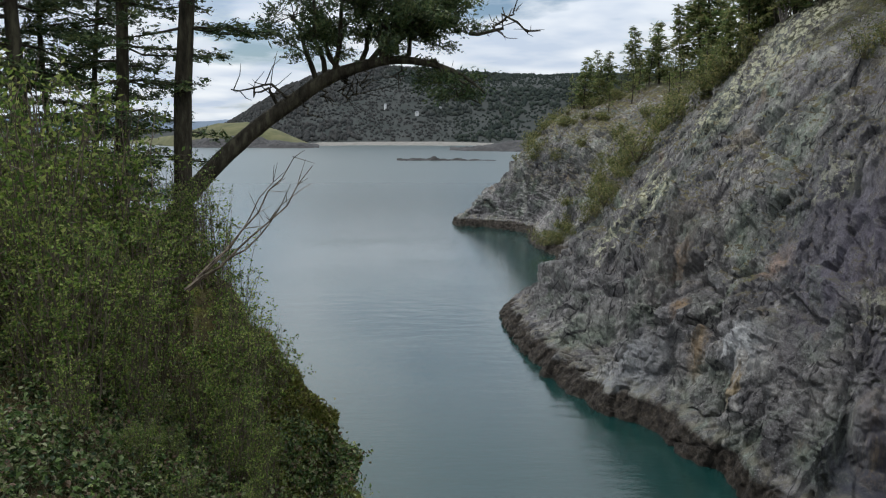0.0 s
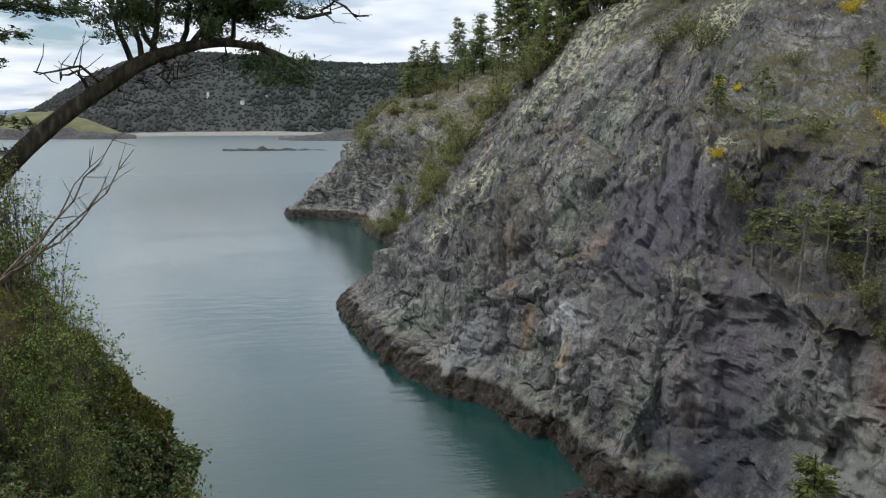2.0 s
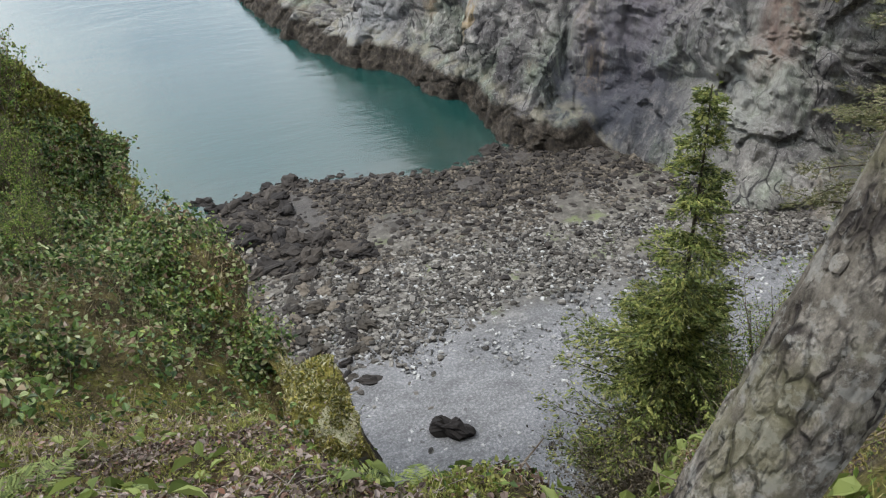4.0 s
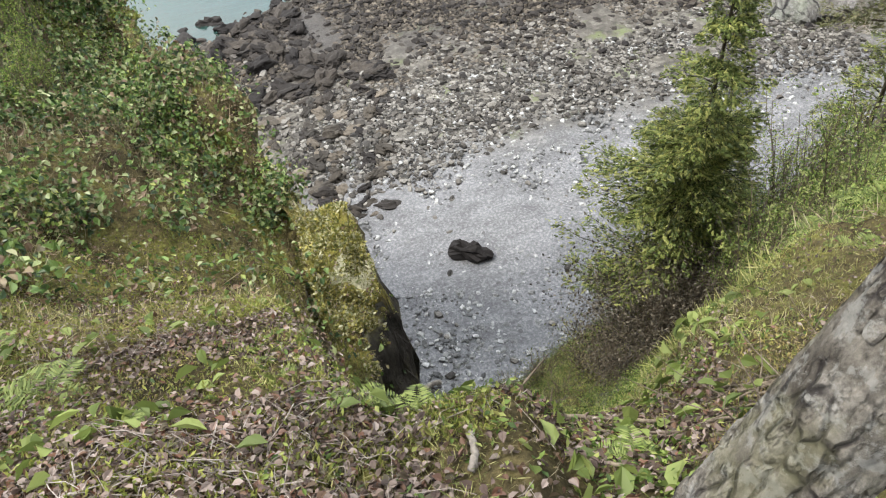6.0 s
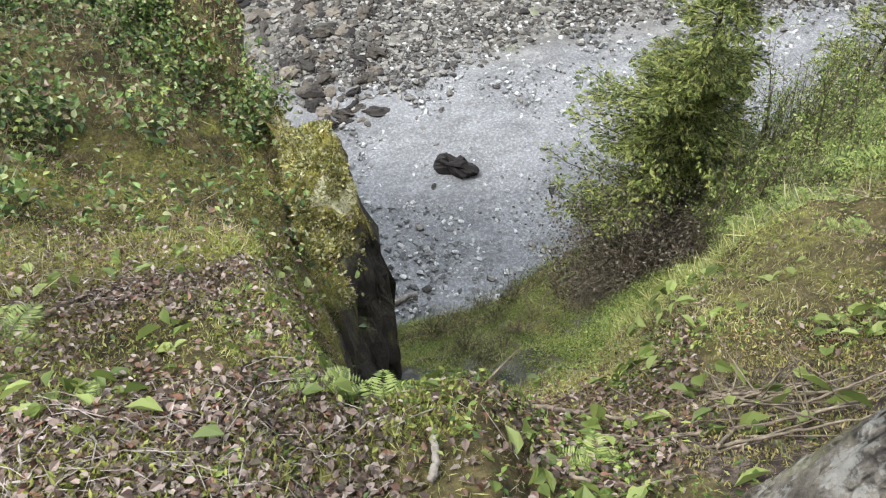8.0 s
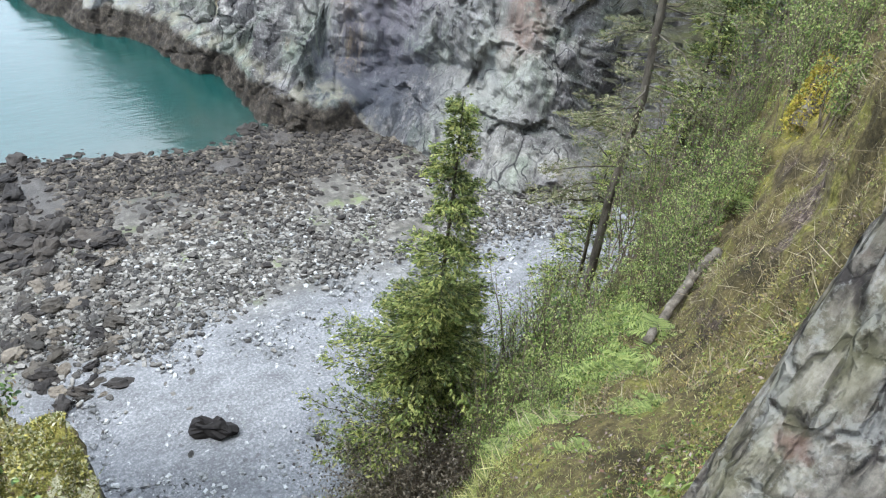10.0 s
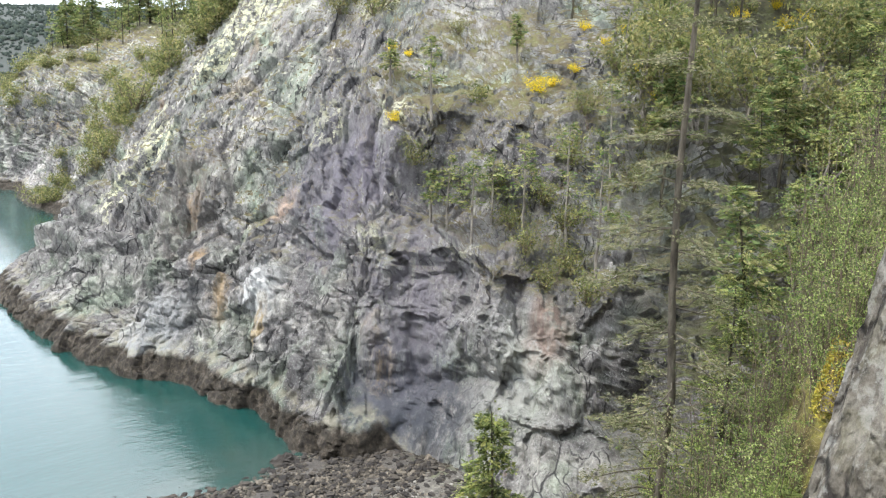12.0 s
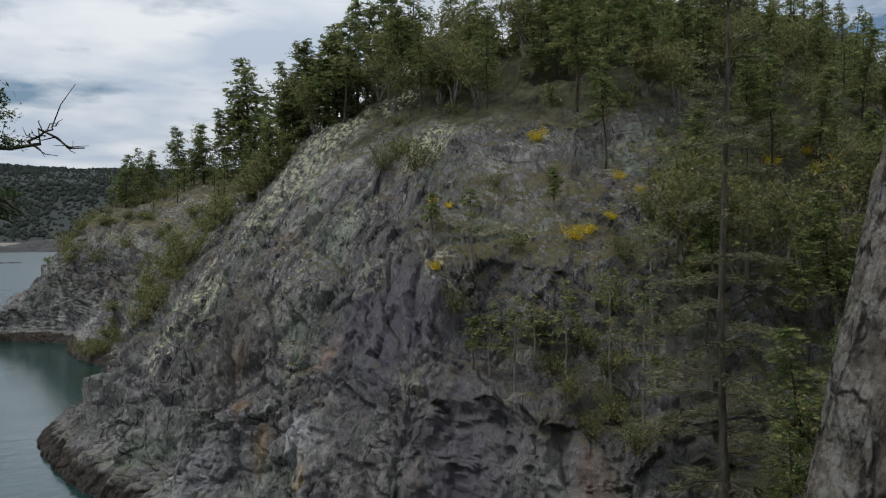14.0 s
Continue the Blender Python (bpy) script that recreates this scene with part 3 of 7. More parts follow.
def near_bark_material():
    m = Mat("furrowed_bark", 0.92, spec=0.2)
    patchy = m.ramp(m.noise(13.0, 6, 0.7, (1, 1, 0.8), world=True), (0.35, (0.055, 0.047, 0.038)), (0.5, (0.115, 0.102, 0.085)), (0.65, (0.185, 0.168, 0.145)))
    grain = m.ramp(m.noise(38.0, 9, 0.8, (1, 1, 0.7), world=True), (0.34, 0.3), (0.5, 1.0), (0.66, 1.55))
    col = m.mix(1.0, patchy, grain, "MULTIPLY")
    bend = m.node("ShaderNodeVectorMath")
    twist = m.node("ShaderNodeTexNoise")
    twist.inputs["Scale"].default_value, twist.inputs["Detail"].default_value = 11.0, 6
    m.put(twist.inputs["Vector"], m.co)
    ease = m.node("ShaderNodeVectorMath")
    ease.operation = "SCALE"
    ease.inputs["Scale"].default_value = 0.05
    m.put(ease.inputs[0], twist.outputs["Color"])
    m.put(bend.inputs[0], m.co)
    m.put(bend.inputs[1], ease.outputs[0])
    plain = m.co
    m.co = bend.outputs[0]
    furrow = m.crack(24.0, (1, 1, 0.38))
    m.co = plain
    here = m.step(m.noise(14.0, 4, 0.6, (1, 1, 0.5), (3, 3, 8), world=True), 0.42, 0.55)
    col = m.mix(m.math("MULTIPLY", m.math("MULTIPLY", m.step(furrow, 0.11, 0.02), here), 0.92), col, (0.022, 0.018, 0.017))
    crust = m.step(m.noise(20.0, 7, 0.72, shift=(2, 7, 1), world=True), 0.5, 0.57)
    col = m.mix(m.math("MULTIPLY", crust, 0.4), col, (0.29, 0.285, 0.265))
    moss = m.step(m.noise(4.0, 6, 0.65, shift=(9, 1, 1), world=True), 0.5, 0.62)
    col = m.mix(m.math("MULTIPLY", moss, 0.35), col, (0.13, 0.125, 0.06))
    red = m.step(m.noise(6.0, 5, 0.6, shift=(4, 8, 3), world=True), 0.62, 0.7)
    col = m.mix(m.math("MULTIPLY", red, 0.5), col, (0.13, 0.065, 0.05))
    h = m.math("ADD", m.math("MULTIPLY", m.step(furrow, 0.0, 0.14), m.math("MULTIPLY", here, 1.0)), m.math("MULTIPLY", m.noise(40.0, 8, 0.78, world=True), 0.6))
    m.bump(h, 1.0, 0.012)
    return m.colour(col)


def plain_material(name, c, c2, scale=3.0, rough=0.8):
    m = Mat(name, rough, spec=0.3)
    m.bump(m.noise(scale * 4, 6, 0.7), 0.4, 0.05)
    return m.colour(m.ramp(m.noise(scale, 6, 0.65), (0.35, c), (0.65, c2)))


WATER = water_material()
BEACH = beach_material()
STONE = stone_material("beach_stone", (0.022, 0.02, 0.018), (0.074, 0.066, 0.058), (0.19, 0.178, 0.16))
STONE_DARK = stone_material("tide_stone", (0.01, 0.008, 0.0075), (0.021, 0.0175, 0.0155), (0.046, 0.038, 0.031), 0.9)
STONE_PALE = stone_material("pale_stone", (0.07, 0.07, 0.07), (0.16, 0.16, 0.158), (0.34, 0.34, 0.33))
EARTH = earth_material()
NEEDLE = leaf_material("needles", (0.036, 0.062, 0.024), (0.055, 0.09, 0.032), (0.08, 0.115, 0.04), (0.12, 0.14, 0.05), through=0.3, lace=16.0)
NEEDLE_FAR = leaf_material("needles_far", (0.07, 0.115, 0.038), (0.135, 0.175, 0.055), (0.2, 0.225, 0.075), (0.3, 0.285, 0.12), through=0.5, lace=7.0)
NEEDLE_DULL = leaf_material("needles_thin", (0.075, 0.085, 0.035), (0.12, 0.125, 0.055), (0.16, 0.16, 0.08), (0.24, 0.215, 0.13), through=0.4, lace=24.0)
NEEDLE_BRIGHT = leaf_material("needles_young", (0.05, 0.07, 0.018), (0.1, 0.13, 0.034), (0.165, 0.195, 0.05), (0.27, 0.275, 0.085), through=0.4, lace=18.0)
GREEN = leaf_material("shrub_leaf", (0.04, 0.07, 0.015), (0.085, 0.135, 0.027), (0.16, 0.215, 0.044), (0.26, 0.28, 0.085), through=0.4)
LICHEN = leaf_material("rock_moss", (0.1, 0.095, 0.025), (0.2, 0.18, 0.045), (0.32, 0.28, 0.08), (0.42, 0.4, 0.27), (0.1, 0.11, 0.03), through=0.2)
YELLOW_MOSS = leaf_material("yellow_moss", (0.16, 0.15, 0.025), (0.3, 0.26, 0.035), (0.4, 0.33, 0.045), (0.24, 0.17, 0.05), through=0.2)
OLIVE = leaf_material("olive_leaf", (0.075, 0.095, 0.032), (0.125, 0.14, 0.045), (0.18, 0.185, 0.06), (0.27, 0.24, 0.1), through=0.4, lace=9.0)
THICKET = leaf_material("thicket_leaf", (0.05, 0.09, 0.016), (0.11, 0.175, 0.032), (0.19, 0.265, 0.052), (0.29, 0.32, 0.09), through=0.45)
SALAL = leaf_material("salal_leaf", (0.022, 0.042, 0.014), (0.05, 0.088, 0.024), (0.09, 0.145, 0.038), (0.15, 0.205, 0.065), (0.27, 0.29, 0.15), (0.15, 0.1, 0.065), rough=0.4, through=0.25)
LIME = leaf_material("spring_leaf", (0.06, 0.1, 0.028), (0.13, 0.185, 0.05), (0.22, 0.28, 0.075), (0.33, 0.36, 0.14), through=0.5)
GRASS = leaf_material("grass_blade", (0.12, 0.12, 0.04), (0.2, 0.18, 0.07), (0.3, 0.26, 0.13), (0.4, 0.35, 0.2), through=0.3)
GREEN_GRASS = leaf_material("green_grass", (0.14, 0.165, 0.048), (0.22, 0.245, 0.072), (0.32, 0.32, 0.11), (0.42, 0.39, 0.18), through=0.4)
DRY = leaf_material("dry_grass", (0.11, 0.085, 0.05), (0.18, 0.145, 0.085), (0.26, 0.215, 0.135), (0.36, 0.31, 0.21), through=0.25)
# dead brown with the shade under the young fir's crown painted in
SHADED_BROWN = leaf_material("dead_spray_shaded", (0.022, 0.018, 0.012), (0.045, 0.037, 0.025), (0.085, 0.072, 0.05), (0.15, 0.128, 0.095), through=0.15)
CAP = leaf_material("cap_moss", (0.08, 0.095, 0.018), (0.16, 0.18, 0.034), (0.25, 0.255, 0.06), (0.13, 0.1, 0.05), through=0.3)
FERN = leaf_material("fern_leaf", (0.07, 0.095, 0.024), (0.125, 0.16, 0.038), (0.195, 0.23, 0.07), through=0.35)
MOSS = leaf_material("moss", (0.06, 0.055, 0.018), (0.13, 0.13, 0.035), (0.21, 0.185, 0.055), (0.32, 0.27, 0.09), (0.19, 0.13, 0.075), (0.12, 0.155, 0.045), (0.24, 0.18, 0.12), through=0.3)
DEAD = leaf_material("dead_leaf", (0.035, 0.023, 0.018), (0.085, 0.057, 0.045), (0.15, 0.112, 0.092), (0.25, 0.205, 0.18), (0.11, 0.05, 0.03), (0.06, 0.05, 0.03), rough=0.7, through=0.1)
GORSE = leaf_material("gorse_flower", (0.7, 0.5, 0.01), (0.8, 0.6, 0.02), (0.35, 0.33, 0.04), through=0.4)
BARK = bark_material("fir_bark", (0.016, 0.014, 0.01), (0.048, 0.041, 0.028), (0.105, 0.095, 0.062))
BARK_PALE = bark_material("grey_bark", (0.06, 0.052, 0.045), (0.16, 0.14, 0.12), (0.3, 0.27, 0.23))
BARK_MID = bark_material("slender_bark", (0.035, 0.03, 0.024), (0.09, 0.076, 0.06), (0.17, 0.15, 0.12))
BARK_NEAR = near_bark_material()
STONE_BROWN = stone_material("weedy_stone", (0.02, 0.0165, 0.013), (0.052, 0.043, 0.033), (0.12, 0.1, 0.078))
PALE_TWIG = bark_material("dead_wood", (0.09, 0.075, 0.06), (0.2, 0.17, 0.145), (0.36, 0.32, 0.285), 20.0)
TWIG = bark_material("twig_bark", (0.05, 0.04, 0.03), (0.12, 0.095, 0.07), (0.22, 0.18, 0.13), 20.0)


# ---- the large land forms ----
def catmull(pts, n):
    """n places evenly spread along a smooth line through pts, and for each its position in steps of the list."""
    pts = np.asarray(pts, float)
    k = np.linspace(0, len(pts) - 1, 40 * len(pts))
    i = np.clip(k.astype(int), 0, len(pts) - 2)
    f = (k - i)[:, None]
    p = np.concatenate([2 * pts[:1] - pts[1:2], pts, 2 * pts[-1:] - pts[-2:-1]])
    a, b, c, d = p[i], p[i + 1], p[i + 2], p[i + 3]
    q = 0.5 * (2 * b + (c - a) * f + (2 * a - 5 * b + 4 * c - d) * f ** 2 + (3 * b - a - 3 * c + d) * f ** 3)
    s = np.r_[0, np.cumsum(np.linalg.norm(np.diff(q, axis=0), axis=1))]
    t = n(s[-1]) if callable(n) else np.linspace(0, s[-1], n)
    return np.stack([np.interp(t, s, q[:, j]) for j in range(q.shape[1])], 1), np.interp(t, s, k)


# foot of the opposite cliff at the water, from the wooded end of the cove out to the second cape and round it
SHORE = [(60, 8), (48, 11), (38, 15.5), (30, 21), (25.6, 26.5), (24.2, 31), (23.2, 36.5), (19.2, 39), (18.3, 42.5), (18.3, 46), (16.3, 50.5), (15.2, 55.5),
         (12.6, 59.5), (10.4, 64.5), (8.8, 74), (7.0, 90), (9.6, 97), (16, 106), (20, 118), (19.3, 140), (17.5, 150), (18.6, 167), (11, 176.5), (2.5, 184),
         (8, 205), (30, 240), (70, 290), (120, 330)]
# cross sections: place on the shore line, way inland, then pairs of metres inland and height
SECTIONS = [
    (0.0, (0.75, 0.66), (0, 0, 5, 4, 10, 8, 15, 12, 20, 15, 26, 19, 32, 23, 40, 27, 50, 33, 90, 52)),
    (3.0, (0.8, 0.6), (0, 0, 4, 4, 8, 8, 12, 12, 17, 16, 23, 21, 29, 25, 36, 30, 46, 36, 90, 56)),
    (5.0, (0.75, 0.66), (0, 0, 1.4, 4, 2.6, 8.5, 4.4, 12.2, 9.5, 14.6, 12.2, 20, 17, 22.2, 21, 27, 25, 31, 90, 60)),
    (7.5, (0.82, 0.57), (0, 0, 1.2, 4, 2.8, 9, 5, 13, 8.2, 16, 10.8, 20.8, 15, 24.5, 20, 30, 25, 33.4, 90, 62)),
]
SECTIONS += [
    (10.5, (0.93, 0.36), (0, 0, 1.2, 3.2, 3.6, 8, 6.6, 13, 9.8, 17.5, 13, 22.4, 18, 28, 22, 32, 27, 35, 90, 62)),
    (15.0, (1.0, 0.02), (0, 0, 1.6, 2.6, 5, 6.4, 9.6, 11.2, 14.2, 16.5, 18.6, 21.8, 23, 28.2, 26, 32.4, 30, 35.4, 90, 60)),
    (18.5, (1.0, 0.12), (0, 0, 2.5, 3, 7, 8, 13, 13.5, 19, 18, 25, 22, 31, 26, 37, 29, 46, 32, 90, 48)),
    (23.0, (1.0, 0.08), (0, 0, 1.2, 2, 4, 6, 8.6, 11.5, 13.4, 17, 18, 22.5, 24, 27.5, 31, 30.5, 44, 34, 90, 48)),
    (27.0, (0.9, -0.2), (0, 0, 3, 3, 6, 6, 10, 11, 15, 16, 20, 21, 26, 26, 33, 30, 46, 35, 90, 48)),
]


def build_cliff():
    def spread(total):
        return np.r_[np.arange(0, 38, 0.5), np.arange(38, 125, 0.2), np.arange(125, total, 0.7)]

    foot, at = catmull(SHORE, spread)
    soft = np.stack([np.convolve(np.pad(foot[:, j], 37, mode="edge"), np.ones(75) / 75, "valid") for j in (0, 1)], 1)
    keys = [s[0] for s in SECTIONS]
    way = unit(np.stack([np.interp(at, keys, [s[1][j] for s in SECTIONS]) for j in (0, 1)], 1))
    prof = np.stack([np.interp(at, keys, [s[2][j] for s in SECTIONS]) for j in range(20)], 1).reshape(len(at), 10, 2)
    # rows up the profile: close on the rock, wider in the wood above
    u = np.r_[np.linspace(0, 8, 240), np.linspace(8, 9, 46)[1:]]
    i = np.clip(u.astype(int), 0, 8)
    f = u - i
    g = f * f * (3 - 2 * f) * 0.35 + f * 0.65
    p = prof[:, i] * (1 - g)[None, :, None] + prof[:, i + 1] * g[None, :, None]
    off, z = p[..., 0], p[..., 1]
    base = foot[:, None] + (soft - foot)[:, None] * smooth(off, 2, 22)[..., None]
    v = np.concatenate([base + way[:, None] * off[..., None], z[..., None]], 2)
    shape = v.shape[:2]
    # lift the foot under water
    first = v[:, :1].copy()
    first[..., 2] = -2.5
    first[..., :2] -= way[:, None] * 0.8
    v = np.concatenate([first, v], 1)
    shape = v.shape[:2]
    du, dv = np.gradient(v, axis=0), np.gradient(v, axis=1)
    n = unit(np.cross(dv, du))
    q, m = v.reshape(-1, 3), n.reshape(-1, 3)
    rock = 1 - 0.7 * smooth(np.r_[[0], off[0]][None, :].repeat(shape[0], 0).ravel(), 26, 40)
    big = fbm(q * (0.1, 0.1, 0.075), 3, 3) * 0.9 - ridged(q * (0.075, 0.075, 0.045), 2, 65) * 0.75 * smooth(q[:, 2], 0.5, 5.0)
    groove = ridged(q * (0.15, 0.15, 0.045) + vnoise(q * 0.12, 67)[:, None] * 0.7, 2, 69)
    big = big - (groove + 0.3) * 0.8 * smooth(q[:, 2], 0.0, 3.0) * (0.25 + 0.75 * smooth(q[:, 2] + 3 * vnoise(q * 0.15, 71), 19, 13))
    ribs = -ridged(q * (0.24, 0.24, 0.05) + vnoise(q * 0.2, 8)[:, None] * 0.5, 3, 11) * 0.6 * (0.35 + 0.65 * smooth(q[:, 2], 24, 10))
    warp = np.stack([fbm(q * 0.22, 2, 31), fbm(q * 0.22, 2, 33), fbm(q * 0.22, 2, 35)], 1)
    outer = 1 - smooth(q[:, 0], 21.5, 24) * smooth(q[:, 1], 46, 41)
    d1, d2, own, tilt = cells(q * (0.34, 0.34, 0.13) + warp * 0.4 + q[:, 2:3] * (0.05, 0.0, 0.0), 5)
    blocks = (own - 0.5) * 0.6 + tilt * 2.2 - smooth(d2 - d1, 0.07, 0.0) * (0.08 + 0.22 * outer)
    e1, e2, own2, tilt2 = cells(q * (0.9, 0.9, 0.3) + warp * 0.5, 15)
    chips = ((own2 - 0.5) * 0.36 + tilt2 * 1.5 - smooth(e2 - e1, 0.08, 0.0) * 0.12) * (0.35 + 0.65 * smooth(fbm(q * 0.12, 2, 45), -0.2, 0.3))
    g1, g2, own3, tilt3 = cells(q * (2.2, 2.2, 1.1) + warp, 25)
    chips = chips * 0.75 + tilt3 * 0.5
    fissure = smooth(np.abs(vnoise(q * (0.16, 0.16, 0.11) + warp * 0.5, 47)), 0.045, 0.0) * 0.7 + smooth(np.abs(vnoise(q * (0.3, 0.3, 0.2) + warp * 0.4, 49)), 0.04, 0.0) * 0.18
    # the inner end is split by slanting joints into thin leaning ribs
    slant = q @ np.array([(0.5, 0.1, 0.45), (0.3, -0.4, 0.2), (0.25, 0.1, -0.3)]).T
    split = ridged(slant * (0.55, 0.3, 0.2) + warp * 0.25, 3, 73) * 0.42
    blocks = blocks - fissure * (0.35 + 0.65 * outer) - split * (1 - outer)
    fine = fbm(q * 1.7, 3, 21) * 0.13
    tide = smooth(q[:, 2], 2.1, 1.5) * (0.05 + 0.3 * fbm(q * 0.9, 2, 41)) * outer + 0.1
    dome = 1 - 0.45 * smooth(q[:, 2] + 4 * fbm(q * 0.09, 2, 55), 12, 20)
    cove = 1 - 0.12 * np.repeat(smooth(at, 2.5, 4.0) * smooth(at, 7.2, 6.2), shape[1])
    amount = (big + (ribs + blocks + chips) * rock * dome * cove + fine + tide)
    amount *= 0.42 + 0.58 * smooth(q[:, 2], 1.6, 4.5)
    amount += 0.3 * smooth(q[:, 2], 2.4, 1.9) * outer
    q = q + m * amount[:, None]
    return q, grid_faces(*shape)


CLIFF_V, CLIFF_F = build_cliff()


def on_cliff(left, up, eye=(-0.15, 0.0, 22.5)):
    """The place on the opposite cliff at a bearing and an elevation from the camera's stand, in degrees."""
    d = CLIFF_V - np.array(eye)
    r = np.hypot(d[:, 0], d[:, 1])
    a, e = np.degrees(np.arctan2(-d[:, 0], d[:, 1])), np.degrees(np.arctan2(d[:, 2], r))
    miss = np.hypot(a - left, e - up)
    near = np.where(miss < miss.min() + 0.35)[0]
    return tuple(float(c) for c in CLIFF_V[near[np.argmin(r[near])]])


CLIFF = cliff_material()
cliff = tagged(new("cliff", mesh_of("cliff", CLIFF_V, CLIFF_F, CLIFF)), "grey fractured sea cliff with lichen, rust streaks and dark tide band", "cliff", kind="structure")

# the bank that the camera stands on: bearings to the left, then pairs of metres out and height
BANK_LEFT = [
    (60, (0.6, 20.5, 1.5, 20.4, 3, 20.0, 6, 19.8, 10, 20.0, 15, 20.4, 21, 20.0, 24, 12, 27, 0)),
    (30, (0.6, 20.5, 1.5, 20.3, 3, 19.4, 6, 18.5, 9, 18.6, 14, 19.0, 25, 18.6, 26.6, 11, 28, 0)),
]
BANK_LEFT += [
    (18.5, (0.6, 20.5, 1.5, 20.1, 3, 19.1, 5.3, 17.5, 8, 17.3, 12.2, 17.5, 13.2, 18.0, 24, 18.0, 25.5, 0)),
    (13.5, (0.6, 20.5, 1.5, 20.1, 3, 19.0, 5.3, 17.3, 8.5, 17.0, 11.9, 16.7, 12.7, 17.4, 14.2, 17.5, 15, 0)),
    (11.7, (0.6, 20.4, 1.5, 20.0, 3, 18.9, 5.3, 17.2, 8.5, 16.7, 11.8, 16.3, 12.5, 16.95, 14, 16.95, 14.8, 0)),
    (9.3, (0.6, 20.4, 1.5, 20.0, 2.9, 19.0, 5.2, 17.1, 8.5, 16.5, 11.8, 16.0, 12.4, 16.55, 13.6, 16.55, 14.4, 0)),
]
BANK_GULLY = [
    (7.7, (0.6, 20.4, 1.5, 20.0, 2.8, 19.0, 5.1, 17.0, 8.3, 16.4, 11.8, 15.8, 12.3, 16.3, 13.2, 16.15, 14.0, 0)),
    (7.2, (0.6, 20.4, 1.5, 20.0, 2.8, 19.0, 5.1, 17.0, 8.0, 16.5, 9.6, 16.4, 10.4, 16.15, 10.9, 9, 11.9, 0)),
    (5.6, (0.6, 20.4, 1.5, 20.0, 2.5, 19.0, 4.4, 17.1, 6.6, 16.45, 8.2, 16.45, 9.0, 16.3, 9.5, 9, 10.4, 0)),
    (1.8, (0.6, 20.4, 1.35, 19.98, 2.2, 18.5, 3.5, 16.85, 5.0, 16.3, 6.6, 16.15, 7.7, 15.95, 8.2, 9, 9, 0)),
]
BANK_GULLY += [
    (0.6, (0.6, 20.4, 1.35, 19.98, 2.0, 18.2, 3.0, 16.2, 3.8, 14.8, 4.45, 16.1, 7.4, 15.95, 7.9, 9, 8.8, 0)),
    (-1.0, (0.6, 20.4, 1.35, 19.98, 1.8, 18.3, 2.6, 15.6, 3.85, 13.5, 4.65, 15.95, 7.1, 15.95, 7.5, 9, 8.4, 0)),
    (-4.0, (0.6, 20.4, 1.35, 19.98, 1.8, 18.2, 2.6, 15.4, 4.0, 12.8, 5.0, 15.9, 6.5, 15.95, 6.9, 9, 7.8, 0)),
    (-6.2, (0.6, 20.4, 1.35, 19.98, 1.8, 18.1, 2.6, 15.4, 4.1, 12.3, 5.15, 15.8, 5.6, 15.85, 6.0, 9, 7.2, 0)),
]
BANK_GULLY += [
    (-7.2, (0.6, 20.4, 1.35, 19.98, 1.8, 18.1, 2.6, 15.4, 4.1, 12.2, 5.0, 15.2, 5.2, 15.2, 5.7, 9, 8.4, 0.4)),
    (-8.4, (0.6, 20.4, 1.35, 19.98, 2.0, 17.9, 2.8, 15.9, 4.2, 13.4, 6.2, 10.2, 8.6, 6.4, 11.0, 3.1, 13.0, 0.4)),
    (-14, (0.6, 20.4, 1.35, 19.98, 2.0, 17.9, 2.9, 15.9, 4.4, 13.2, 6.4, 10.0, 8.8, 6.3, 11.2, 3.1, 13.3, 0.4)),
]
BANK_RIGHT = [
    (-22, (0.6, 20.4, 1.4, 19.7, 2.2, 17.8, 3.4, 15.3, 5.0, 12.7, 7.0, 9.6, 9.4, 6.1, 11.6, 3.2, 13.6, 0.4)),
    (-33, (0.6, 20.5, 1.5, 19.6, 2.3, 18.3, 4.0, 15.0, 6, 11.6, 8.5, 8.0, 11, 5.4, 13.6, 3.0, 17, 0)),
    (-45, (0.6, 20.6, 1.6, 19.9, 2.7, 18.9, 4.5, 16.2, 7, 12.8, 10, 9.4, 13.5, 6.4, 17.5, 3.4, 22, 0)),
    (-52, (0.6, 20.7, 1.8, 19.9, 3.8, 18.5, 6.0, 16.3, 9, 13.4, 13, 10.6, 18, 7.0, 23, 3.8, 28, 0)),
    (-58, (0.6, 20.8, 2.2, 19.9, 5.2, 18.0, 7.8, 16.6, 11, 15.2, 16, 12.6, 22, 9, 28, 4.6, 34, 0)),
]
BANK_BACK = [
    (-63.5, (0.6, 20.8, 2.4, 20.2, 5.2, 18.9, 8.4, 18.0, 12, 18.8, 18, 18.6, 26, 15, 34, 9, 44, 1)),
    (-71, (0.6, 20.9, 2.4, 20.9, 5, 21.0, 9, 21.6, 14, 22.4, 22, 23.6, 34, 24, 50, 22, 70, 15)),
    (-100, (0.6, 20.8, 3, 21.3, 6, 22.4, 10, 24, 16, 26, 25, 29, 40, 33, 60, 35, 90, 36)),
]
BANK_BACK += [
    (-180, (0.6, 20.5, 3, 20.6, 6, 20.8, 10, 21, 16, 21.6, 25, 23, 40, 25, 60, 27, 90, 28)),
    (-260, (0.6, 20.5, 3, 20.5, 6, 20.6, 10, 20.8, 16, 21, 25, 21, 34, 18, 40, 10, 46, 0)),
    (-300, (0.6, 20.5, 1.5, 20.4, 3, 20.0, 6, 19.8, 10, 20.0, 15, 20.4, 21, 20.0, 24, 12, 27, 0)),
]


